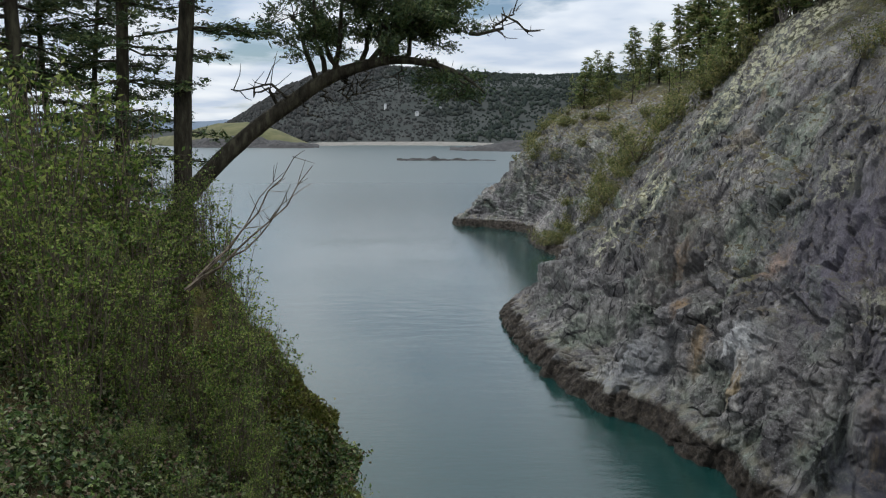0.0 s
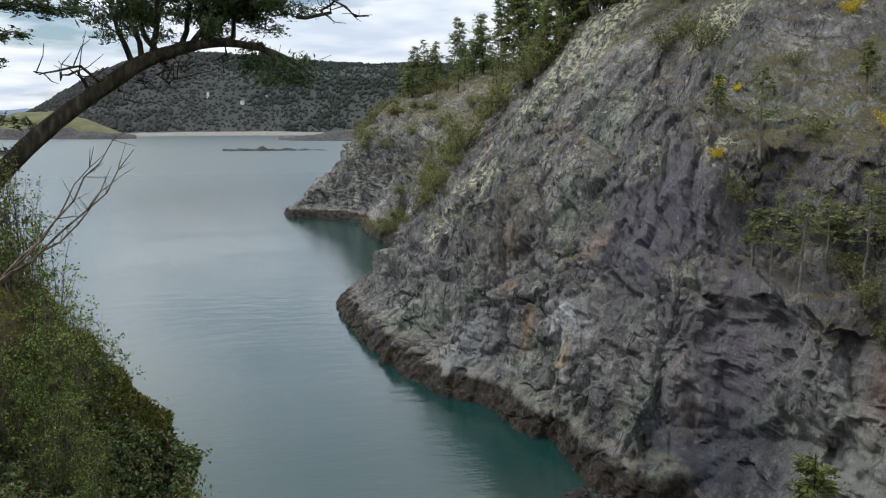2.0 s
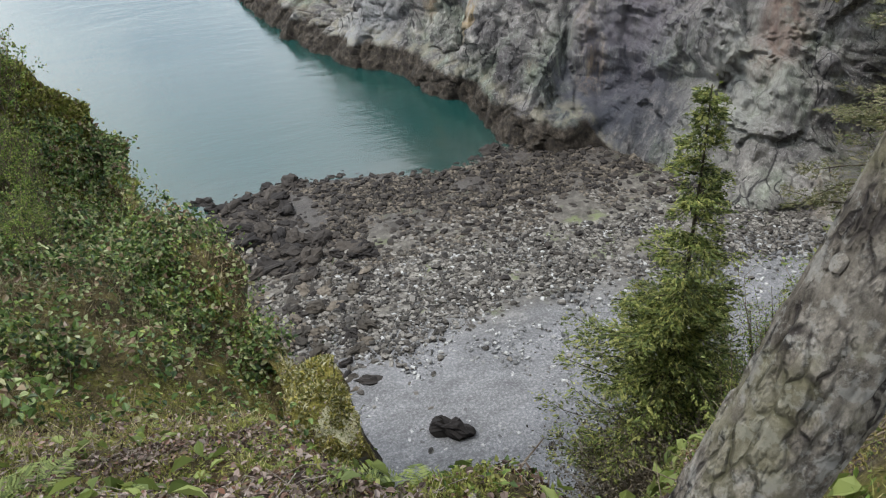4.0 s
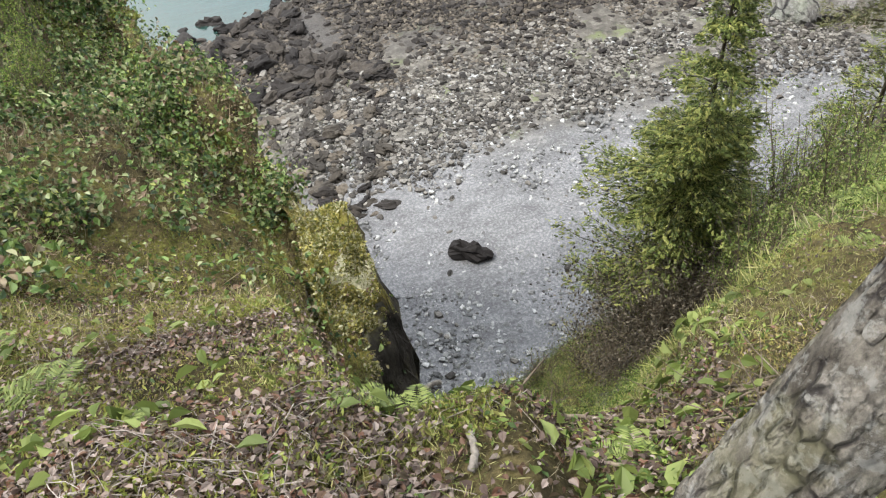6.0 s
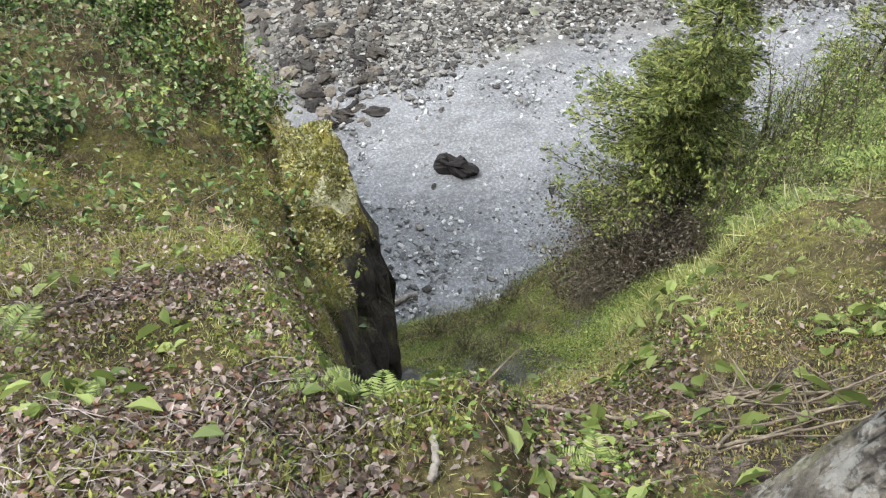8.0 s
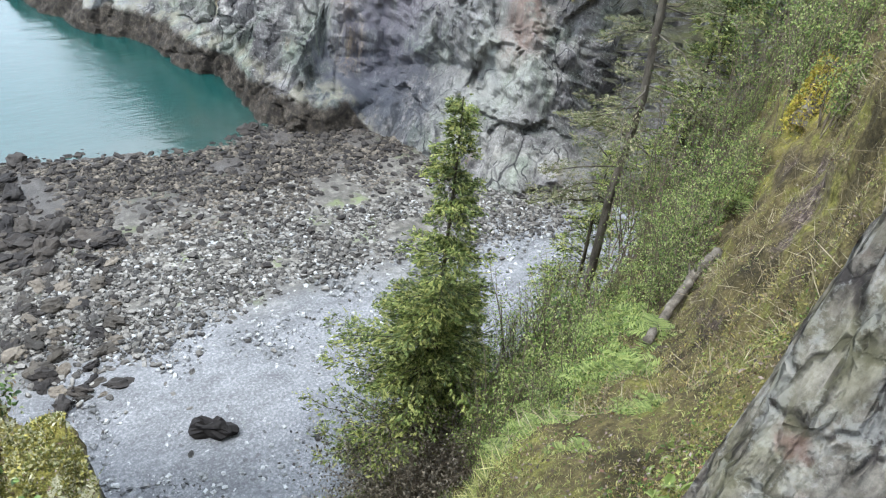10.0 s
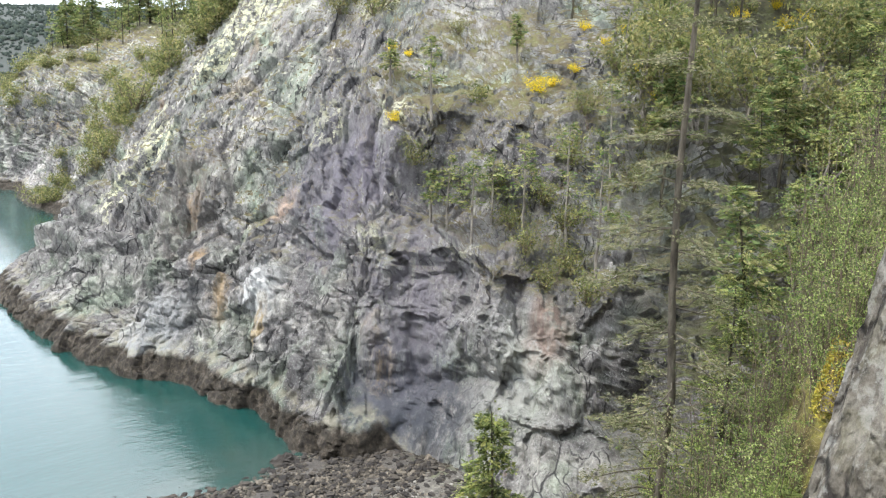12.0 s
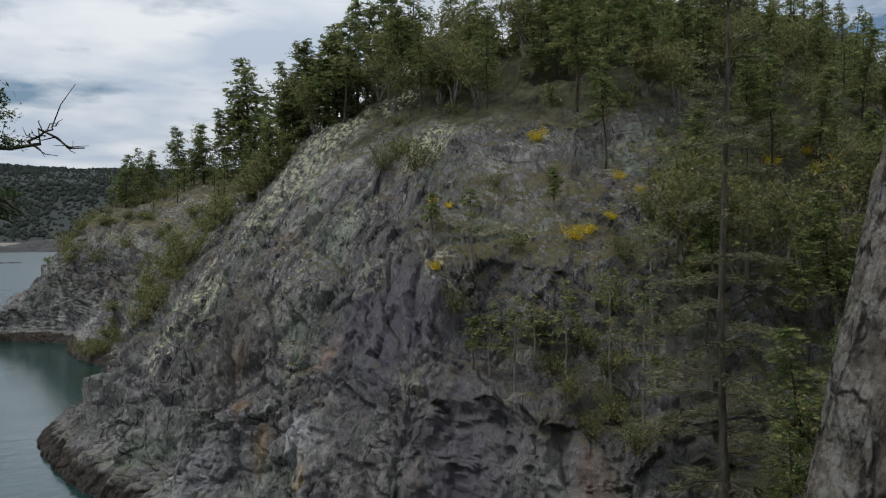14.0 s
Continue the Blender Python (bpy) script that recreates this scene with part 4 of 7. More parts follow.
def build_bank():
    rows = BANK_LEFT + BANK_GULLY + BANK_RIGHT + BANK_BACK
    keys = -np.array([r[0] for r in rows], float)
    vals = np.array([r[1] for r in rows])
    az = np.r_[np.arange(-60, -30, 1.0), np.arange(-30, 72, 0.3), np.arange(72, 300.1, 3.0)]
    i = np.clip(np.searchsorted(keys, az, "right") - 1, 0, len(keys) - 2)
    f = (az - keys[i]) / (keys[i + 1] - keys[i])
    f = f * f * (3 - 2 * f) * 0.6 + f * 0.4
    prof = (vals[i] * (1 - f)[:, None] + vals[i + 1] * f[:, None]).reshape(len(az), 9, 2)
    prof = np.concatenate([np.tile([[0.02, 20.55]], (len(az), 1, 1)), prof, prof[:, -1:] + [1.0, -2.5]], 1)
    u = np.linspace(0, 10, 221)
    k = np.clip(u.astype(int), 0, 9)
    g = (u - k)
    p = [np.clip(k + d, 0, 10) for d in (-1, 0, 1, 2)]
    a, b, c, d = (prof[:, j] for j in p)
    g = g[None, :, None]
    # smooth through the section points, not past them
    t1, t2 = 0.35 * (c - a), 0.35 * (d - b)
    h = b * (1 + 2 * g) * (1 - g) ** 2 + t1 * g * (1 - g) ** 2 + c * g * g * (3 - 2 * g) + t2 * g * g * (g - 1)
    w = np.radians(az)[:, None]
    v = np.stack([np.sin(w) * h[..., 0], np.cos(w) * h[..., 0], h[..., 1]], 2)
    n = unit(np.cross(np.gradient(v, axis=1), np.gradient(v, axis=0)))
    n *= np.sign(n[..., 2:3].mean())
    q, m = v.reshape(-1, 3), n.reshape(-1, 3)
    r = np.hypot(q[:, 0], q[:, 1])
    steep = smooth(m[:, 2], 0.45, 0.2) * smooth(q[:, 0], 3.0, 1.2)
    d1, d2, own, tilt = cells(q * (0.8, 0.8, 0.5) + fbm(q * 0.6, 2, 61)[:, None] * 0.3, 51)
    amount = fbm(q * 0.45, 3, 71) * 0.22 + fbm(q * 1.8, 4, 75) * 0.1 + steep * (tilt * 0.9 + (own - 0.5) * 0.3 - smooth(d2 - d1, 0.12, 0) * 0.15) * (0.35 + 0.65 * smooth(q[:, 1], 7.5, 10))
    amount *= 0.12 + 0.88 * smooth(r, 1.0, 5.0)
    q = q + m * amount[:, None]
    f = grid_faces(len(az), len(u))
    return q, f[:, ::-1]


BANK_V, BANK_F = build_bank()
bank = tagged(new("ground", mesh_of("bank", BANK_V, BANK_F, EARTH)), "steep mossy earth bank with leaf litter and bare rock", "ground", kind="structure")


def beach_height(x, y):
    shore = 39.2 + 1.2 * np.sin(x * 0.35) - np.clip(6 - x, 0, 12) * 0.05
    d = shore - y
    return np.where(d > 0, d * 0.045, d * 0.16) + 0.0


def build_beach():
    x, y = np.meshgrid(np.arange(-14, 62, 0.3), np.arange(2, 62, 0.3), indexing="xy")
    q = np.stack([x, y, np.maximum(beach_height(x, y), -4)], -1).reshape(-1, 3)
    q[:, 2] += fbm(q * 0.5, 4, 81) * 0.12 + 0.06
    return q, grid_faces(*x.shape)


BEACH_V, BEACH_F = build_beach()
beach = tagged(new("beach", mesh_of("beach", BEACH_V, BEACH_F, BEACH, True)), "grey shingle and cobble beach in the cove", "beach", kind="structure")


def build_floor():
    # one sheet under sea and land out to the horizon
    r = np.r_[0, np.geomspace(60, 4800, 40)]
    a = np.radians(np.arange(0, 360, 5))
    q = np.stack([r[:, None] * np.cos(a), r[:, None] * np.sin(a), np.full((len(r), len(a)), -4.2)], -1).reshape(-1, 3)
    return mesh_of("sea_bed", q, grid_faces(len(r), len(a), True), BEACH)


sea_bed = tagged(new("sea_bed", build_floor()), "dark sand and mud of the sea bed", "sea bed", kind="structure")


def build_water():
    r = np.r_[0, np.geomspace(5, 4800, 60)]
    a = np.radians(np.arange(0, 360, 3))
    q = np.stack([r[:, None] * np.cos(a), r[:, None] * np.sin(a), np.zeros((len(r), len(a)))], -1).reshape(-1, 3)
    return mesh_of("water", q, grid_faces(len(r), len(a), True), WATER, True)


water = tagged(new("water", build_water()), "calm grey-green sea with fine ripples", "water", kind="structure")


# ---- far shore ----
# wood colour shifted slightly towards blue-green for haze
FAR_WOOD = plain_material("far_wood", (0.034, 0.04, 0.036), (0.05, 0.053, 0.049), 0.02, 0.95)
FAR_GRASS = plain_material("far_meadow", (0.08, 0.085, 0.035), (0.14, 0.13, 0.06), 0.05, 0.95)
FAR_ROCK = plain_material("far_rock", (0.02, 0.02, 0.02), (0.07, 0.065, 0.062), 0.2)
FAR_SAND = plain_material("far_sand", (0.16, 0.15, 0.13), (0.26, 0.24, 0.21), 0.1)
# air haze is put into the distant ridge's blue base colour
FAR_HAZE_BLUE = plain_material("ridge_haze_blue", (0.13, 0.17, 0.22), (0.16, 0.2, 0.25), 0.003, 1.0)


def polar_hill(name, outline, material, depth, step, seed, rough, foot=None):
    """A hill seen across the water: outline rows of bearing, distance of its foot and height of its top."""
    o = np.array(outline, float)
    az = np.arange(o[0, 0], o[-1, 0], step)
    d = np.interp(az, o[:, 0], o[:, 1])
    top = np.interp(az, o[:, 0], o[:, 2])
    u = np.r_[np.linspace(0, 1, 26), np.linspace(1, 2, 8)[1:]]
    rise = np.where(u <= 1, np.sin(np.clip(u, 0, 1) * np.pi / 2) ** 1.15, 1 - 0.4 * (u - 1))
    r = d[:, None] + u[None] * depth
    w = np.radians(az)[:, None]
    q = np.stack([np.sin(w) * r, np.cos(w) * r, top[:, None] * rise[None] - 1.0], -1).reshape(-1, 3)
    q[:, 2] += fbm(q * (1.5 / depth), 5, seed, 0.55) * rough * np.tile(smooth(u, 0, 0.3), len(az))
    f = grid_faces(len(az), len(u))
    return q, f, mesh_of(name, q, f[:, ::-1], material, True)


HILL_V, HILL_F, me = polar_hill("far_hill", [(-16, 1350, 30), (-12.5, 1350, 95), (-11.4, 1350, 118), (-9, 1350, 150), (-7, 1350, 166), (-3.5, 1340, 170), (0, 1330, 165), (4, 1300, 155), (9, 1280, 148), (16, 1180, 140), (30, 1100, 150)],
                                FAR_WOOD, 520, 0.25, 91, 9)
tagged(new("far_hill", me), "dark wooded hill across the bay", "hill", kind="structure")
for name, outline, mat, depth, rough, label, seed in (
    ("far_beach", [(-11, 1225, 1.5), (-9, 1205, 5), (5, 1195, 5), (16, 1150, 5), (30, 1090, 6)], FAR_SAND, 160, 1.0, "pale sand beach across the bay", 92),
    ("meadow_headland", [(-22, 1500, 4), (-18.5, 1150, 20), (-16, 1120, 36), (-14, 1110, 38), (-12, 1080, 25), (-10.2, 1070, 8), (-9.4, 1070, 1)], FAR_GRASS, 120, 2.0, "low green meadow headland over dark rocks", 93),
    ("headland_rocks", [(-18.5, 1130, 6), (-17, 1095, 14), (-14, 1085, 14), (-12, 1050, 12), (-10, 1040, 6), (-9, 1050, 1)], FAR_ROCK, 40, 3.0, "dark rocks at the foot of the meadow headland", 94),
    ("far_island", [(-32, 2100, 10), (-24, 2000, 26), (-18, 2000, 30), (-15, 2100, 12)], FAR_WOOD, 300, 4.0, "low wooded island in the distance", 95),
    ("distant_ridge", [(-60, 4000, 60), (-40, 4000, 95), (-24, 4000, 100), (-18, 4000, 82), (-12, 4000, 90), (0, 4100, 60)], FAR_HAZE_BLUE, 500, 10.0, "ridge on the horizon, haze painted in its blue", 96),
    ("point_rocks", [(0.5, 900, 2), (2, 880, 6), (4.5, 860, 12), (7, 840, 16)], FAR_ROCK, 60, 3.0, "low rocky point on the far shore", 97),
):
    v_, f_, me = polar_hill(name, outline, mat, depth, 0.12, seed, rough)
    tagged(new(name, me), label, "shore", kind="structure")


# ---- trees ----
def conifer(rng, height, spread, bare=0.25, whorls=22, per=4, sprays=12, size=0.42, droop=0.25, lean=(0, 0), trunk_r=0.16, sides=6, ragged=0.35, top=0.25, limb=5, full=0.75):
    """Trunk and crown of a conifer with its foot at the origin; returns two bags."""
    trunk, crown = Bag(), Bag()
    k = np.linspace(0, 1, 10)
    wob = np.cumsum(rng.randn(10, 2) * 0.012 * height, 0) * 0.35
    axis = np.stack([lean[0] * k ** 1.5 * height + wob[:, 0], lean[1] * k ** 1.5 * height + wob[:, 1], k * height], 1)
    axis[0, :2] = 0
    trunk.tube(np.concatenate([axis[:1] - [0, 0, 0.6], axis]), np.r_[trunk_r * 1.35, trunk_r * (1 - k) ** 0.8 + 0.012], sides, 0.12, 1)
    for w in range(whorls):
        h = bare + (1 - bare) * (w + rng.rand() * 0.8) / whorls
        c = np.array([np.interp(h, k, axis[:, j]) for j in range(3)])
        shape = (1 - (h - bare) / (1 - bare)) ** full * (1 - top) + top * (1 - h)
        shape *= smooth(h, bare - 0.15, bare + 0.18) * 0.5 + 0.5
        for b in range(per):
            if rng.rand() < ragged * 0.45:
                continue
            a = rng.rand() * 2 * np.pi
            ln = spread * shape * (1 - ragged * rng.rand()) + 0.15
            n = limb
            s = np.linspace(0, 1, n)
            rise = 0.28 * (h - 0.4)
            path = c + np.stack([np.cos(a) * ln * s, np.sin(a) * ln * s, ln * (rise * s - droop * s * s + 0.1 * s ** 3)], 1)
            path[1:] += rng.randn(n - 1, 3) * 0.03 * ln
            trunk.tube(path, (1 - s * 0.85) * trunk_r * 0.2 * (1.15 - h) + 0.006, 3)
            m = max(3, int(sprays * (ln / spread + 0.25)))
            t = 0.18 + 0.86 * rng.rand(m) ** 0.8
            p = np.stack([np.interp(np.minimum(t, 1), s, path[:, j]) for j in range(3)], 1)
            out = np.array([np.cos(a), np.sin(a), 0])
            side = np.array([-np.sin(a), np.cos(a), 0])
            wid = rng.uniform(-1, 1, m) * (0.28 * ln * (1.1 - t * 0.8) + 0.1)
            p = p + side * wid[:, None] + rng.randn(m, 3) * (0.22 * size) + np.maximum(t - 1, 0)[:, None] * out * ln
            ax = unit(out + side * (np.sign(wid) * rng.uniform(0.2, 1.2, m))[:, None] + rng.randn(m, 3) * 0.25 - [0, 0, 0.12])
            bx = unit(np.cross(ax, rng.randn(m, 3) * 0.7 + [0, 0, 1]))
            ls = size * rng.uniform(0.6, 1.3, m)
            crown.leaves(p, ax, bx, ls, ls * 0.38)
            tip = p[: m // 2] + rng.randn(m // 2, 3) * 0.07
            crown.leaves(tip, unit(ax[: m // 2] + rng.randn(m // 2, 3) * 0.5), unit(bx[: m // 2] + rng.randn(m // 2, 3) * 0.4), ls[: m // 2] * 0.8, ls[: m // 2] * 0.3)
    return trunk, crown


def tree_thing(name, bags, bark, leaf, label, category, group=""):
    root = new(name)
    root.empty_display_size = 0.2
    part("trunk", bags[0].mesh("trunk", bark, True), root)
    part("crown", bags[1].mesh("crown", leaf), root)
    return tagged(root, label, category, group)


FOREST = "trees on the wooded slope"
rng = np.random.RandomState(4)
KINDS, FAR = [], []
for k in range(7):
    hgt = [11, 9, 13, 7.5, 10, 12, 6][k]
    KINDS.append((hgt, tree_thing("conifer", conifer(rng, hgt, hgt * [0.34, 0.4, 0.3, 0.4, 0.36, 0.32, 0.44][k], [0.35, 0.25, 0.45, 0.15, 0.4, 0.3, 0.1][k], 20, 5, 22, 0.72, [0.12, 0.2, 0.05, 0.25, 0.0, 0.1, 0.2][k],
                                                     (rng.uniform(-0.08, 0.12), 0.03), 0.13, 5, 0.75, 0.45, 3, 0.5),
                                  BARK, NEEDLE_FAR, "dark green conifer with an open uneven crown", "tree", FOREST)))


def broadleaf(rng, height, spread, trunk_r, twigs, leaves, size):
    """A forked, crooked broadleaved tree; returns two bags."""
    trunk, crown = Bag(), Bag()
    ends = []
    for b in range(twigs):
        a = rng.rand() * 2 * np.pi
        s = np.linspace(0, 1, 8)
        ln = height * rng.uniform(0.7, 1.0)
        path = np.stack([np.cos(a) * spread * rng.uniform(0.3, 1) * s ** 1.6, np.sin(a) * spread * rng.uniform(0.3, 1) * s ** 1.6, ln * s], 1)
        path[1:] += np.cumsum(rng.randn(7, 3) * 0.035 * height, 0) * [1, 1, 0.3]
        trunk.tube(path, trunk_r * (1 - 0.88 * s), 5)
        for e in (4, 5, 6, 7):
            ends.append(path[e])
            tip = path[e] + rng.randn(3) * 0.16 * height * np.array([1, 1, 0.5]) + [0, 0, 0.05 * height]
            trunk.tube(np.linspace(path[e], tip, 3), np.array([0.3, 0.2, 0.1]) * trunk_r, 3)
            ends.append(tip)
    ends = np.array(ends)
    n = leaves
    c = ends[rng.randint(len(ends), size=n)] + rng.randn(n, 3) * 0.075 * height * np.array([1, 1, 0.7])
    ax = unit(rng.randn(n, 3) + [0, 0, 0.2])
    crown.leaves(c, ax, unit(np.cross(ax, rng.randn(n, 3))), size * rng.uniform(0.6, 1.3, n), size * 0.6)
    return trunk, crown


for k in range(3):
    hgt = [10, 8, 12][k]
    FAR.append(conifer(rng, hgt, hgt * [0.3, 0.36, 0.28][k], 0.2, 14, 3, 12, 0.95, 0.12, (rng.uniform(-0.08, 0.12), 0.03), 0.15, 4, 0.6, 0.5, 2))
for k in range(3):
    hgt = [7.0, 8.5, 4.5][k]
    KINDS.append((hgt, tree_thing("broadleaf_tree", broadleaf(rng, hgt, hgt * 0.4, 0.16, 5 + k, 1500, 0.42), BARK_PALE, OLIVE, "crooked broadleaved tree with pale forked limbs and olive leaves", "tree", FOREST)))
SEAT = []


def seat_tree(kind, x, y, z, scale, turn):
    h, thing = KINDS[kind]
    m = pose(x, y, z - 0.25, 0, 0, turn) @ Matrix.Scale(scale, 4)
    if not SEAT.count(kind):
        SEAT.append(kind)
        thing.matrix_basis = m
        return thing
    thing2 = copy_thing(thing, pose(x, y, z - 0.25, 0, 0, turn))
    thing2.scale = (scale, scale, scale)
    return thing2


def wood_weight(c, n):
    # the wood stands above the bare rock and fills the end of the cove
    az = np.degrees(np.arctan2(c[:, 0], c[:, 1]))
    r = np.hypot(c[:, 0], c[:, 1])
    edge = np.interp(az, [-10, 8, 14, 19, 24, 30, 36, 40, 44, 50, 60, 90], [27, 27, 25.5, 27, 33, 34, 32, 29, 27, 15, 6, 4])
    far = np.interp(r, [30, 60, 90, 92, 130, 170], [1, 1, 0.9, 1.6, 1.2, 0.4])
    far = far * np.where((az > 36) * (az < 64) * (c[:, 2] < 36), 0.3, 1.0)
    return (c[:, 2] > edge) * (c[:, 2] < 58) * (c[:, 1] > 5) * (n[:, 2] > 0.25) * far


P, N = scatter(CLIFF_V, CLIFF_F, 2600, rng, wood_weight)
taken, near_count = [], 0
far_wood_bags = (Bag(), Bag())
for x, y, z in P:
    r = math.hypot(x, y)
    if any((x - a) ** 2 + (y - b) ** 2 < (3.4 if r < 90 else 5.0) for a, b in taken):
        continue
    taken.append((x, y))
    kind, sc, turn = rng.choice(10, p=[0.08, 0.08, 0.08, 0.08, 0.08, 0.08, 0.07, 0.15, 0.15, 0.15]), rng.uniform(0.65, 1.1), rng.uniform(0, 360)
    if r < 92 and near_count < 300:
        near_count += 1
        seat_tree(kind, x, y, z, sc, turn)
    elif r >= 92 and len(taken) < 620:
        spin = np.array(Matrix.Rotation(radians(turn), 3, "Z")) * sc * 0.8
        for bag, src in zip(far_wood_bags, FAR[kind % 3]):
            bag.add(np.concatenate(src.v) @ spin.T + [x, y, z - 0.3], np.concatenate(src.f))
far_slope = tagged(new("slope_wood"), "open conifer wood along the far ridge", "woods", kind="stuff")
part("trunk", far_wood_bags[0].mesh("trunk", BARK), far_slope)
part("crown", far_wood_bags[1].mesh("crown", NEEDLE_FAR), far_slope)


def on_bank(x, y):
    """The height of the bank at a place on the plan."""
    i = np.argsort((BANK_V[:, 0] - x) ** 2 + (BANK_V[:, 1] - y) ** 2)[:3]
    return float(BANK_V[i, 2].mean())


# ---- shrubs, gorse and small trees on the cliff ----
def shrub(rng, height, width, leaves, size, stems=9, thick=0.02):
    wood, leaf = Bag(), Bag()
    tips = []
    for k in range(stems):
        a, s = rng.rand() * 6.28, np.linspace(0, 1, 5)
        out = width * rng.uniform(0.2, 1.0)
        path = np.stack([np.cos(a) * out * s, np.sin(a) * out * s, height * rng.uniform(0.5, 1) * s ** 0.8], 1)
        path[1:] += rng.randn(4, 3) * 0.06 * height
        wood.tube(path, (1 - 0.8 * s) * thick * height + 0.2 * thick, 3)
        tips += list(path[1:])
    tips = np.array(tips)
    c = tips[rng.randint(len(tips), size=leaves)] + rng.randn(leaves, 3) * [0.2 * width, 0.2 * width, 0.13 * height]
    c[:, 2] = np.abs(c[:, 2])
    ax = unit(rng.randn(leaves, 3) + [0, 0, 0.3])
    leaf.leaves(c, ax, unit(np.cross(ax, rng.randn(leaves, 3))), size * rng.uniform(0.6, 1.4, leaves), size * 0.5)
    return wood, leaf


def shrub_thing(name, bags, leaf, label, group, at, turn, scale=1.0):
    root = new(name)
    part("wood", bags[0].mesh("wood", TWIG), root)
    part("foliage", bags[1].mesh("foliage", leaf), root)
    root.matrix_basis = pose(*at, 0, 0, turn)
    root.scale = (scale,) * 3
    return tagged(root, label, "shrub", group)


def shrub_row(name, rng, make, leaf, label, group, places, kinds=3):
    made = []
    for k, (x, y, z, sc) in enumerate(places):
        if k < kinds:
            made.append(shrub_thing(name, make(), leaf, label, group, (x, y, z - 0.1), rng.uniform(0, 360), sc))
        else:
            ob = copy_thing(made[rng.randint(len(made))], pose(x, y, z - 0.1, 0, 0, rng.uniform(0, 360)))
            ob.scale = (sc, sc, sc)


rng = np.random.RandomState(11)
# dark shrubs in the clefts of the cliff: bearing, elevation, size
CLEFT = [(-14.0, -2.2, 2.5), (-13.4, -1.5, 1.9), (-11.6, -5.6, 2.1), (-11.0, -6.6, 1.6), (-12.4, -4.4, 1.4), (-28.8, 5.0, 1.7), (-30.2, 4.4, 1.9), (-27.8, 4.3, 1.5), (-36.4, 3.3, 0.9), (-10.4, 1.2, 1.2)]
CLEFT += [(-8.6, 1.6, 1.3), (-12.6, 2.6, 1.3), (-16.2, 1.8, 1.0), (-10.0, -1.0, 1.1), (-33.5, -6.4, 1.2), (-39.0, -8.5, 1.3), (-42.5, -9.0, 1.4), (-44.5, -6.0, 1.5), (-46, -2.5, 1.3), (-48, 1.0, 1.2), (-50, -4.0, 1.5), (-53, 2.0, 1.4), (-55, -1.0, 1.5), (-49.5, -8.0, 1.6), (-57, 1.0, 1.4), (-51, 4.5, 1.2), (-40.5, -10.8, 1.3), (-42, -12.6, 1.2), (-44, -10.8, 1.4), (-45.5, -13.5, 1.3), (-43.5, -15.0, 1.1), (-46.5, -16.0, 1.4)]
shrub_row("cliff_shrub", rng, lambda: shrub(rng, 1.5, 1.3, 900, 0.16), OLIVE, "dark green shrub rooted in a cleft of the cliff", "shrubs on the cliff", [(*on_cliff(a, e), s) for a, e, s in CLEFT])
GOLD = [(-39.4, 6.6, 0.8), (-42.4, -0.6, 0.8), (-43.3, -0.2, 0.6), (-44.6, 0.7, 0.5), (-31.9, -2.9, 0.5), (-31.7, 2.0, 0.5), (-33.0, 1.8, 0.4), (-45.6, 3.5, 0.6), (-49.2, 0.8, 0.6), (-58.6, 3.6, 0.9), (-59.8, 4.1, 0.8), (-57.8, 4.9, 0.6), (-60.5, 2.4, 0.7), (-46.8, 2.6, 0.5), (-48.0, 3.4, 0.5), (-55.8, 4.2, 0.7), (-50.6, -1.2, 0.5)]
shrub_row("gorse_bush", rng, lambda: shrub(rng, 1.3, 1.2, 700, 0.16), GORSE, "gorse bush in yellow flower on the rock", "gorse on the cliff", [(*on_cliff(a, e), s) for a, e, s in GOLD])
scrub_p, scrub_n = scatter(CLIFF_V, CLIFF_F, 330, rng, lambda c, n: wood_weight(c, n) * 1.0 + 0.3 * (c[:, 2] > 12) * (c[:, 2] < 34) * (n[:, 2] > 0.55) * (np.hypot(c[:, 0], c[:, 1]) < 200))
cape_p, cape_n = scatter(CLIFF_V, CLIFF_F, 130, rng, lambda c, n: (c[:, 1] > 95) * (c[:, 1] < 230) * (c[:, 2] > 13) * (c[:, 2] < 34) * (c[:, 0] < 70))
# the overgrown gully between the dome and the cape, along the dome's far edge
rng_g = np.random.RandomState(15)
for k in range(36):
    up = rng_g.uniform(-8.5, 5.0)
    left = np.interp(up, [-8.5, -7.1, -1.4, 2.0, 5.6], [-9.6, -10.6, -16.3, -19.1, -22.3]) + rng_g.uniform(0.7, 3.4 if up < 2 else 1.6)
    cape_p = np.concatenate([cape_p, [on_cliff(left, up)]])
shrub_row("cape_bush", rng, lambda: shrub(rng, 1.5, 1.6, 420, 0.3, 6), OLIVE, "low olive scrub on top of the far cape", "scrub on the cape", [(*p, rng.uniform(0.9, 2.0)) for p in cape_p])
shrub_row("undergrowth_bush", rng, lambda: shrub(rng, 1.3, 1.3, 210, 0.32, 4), OLIVE, "low olive undergrowth bush on the slope", "undergrowth on the slope", [(*p, rng.uniform(0.5, 1.6)) for p in scrub_p])

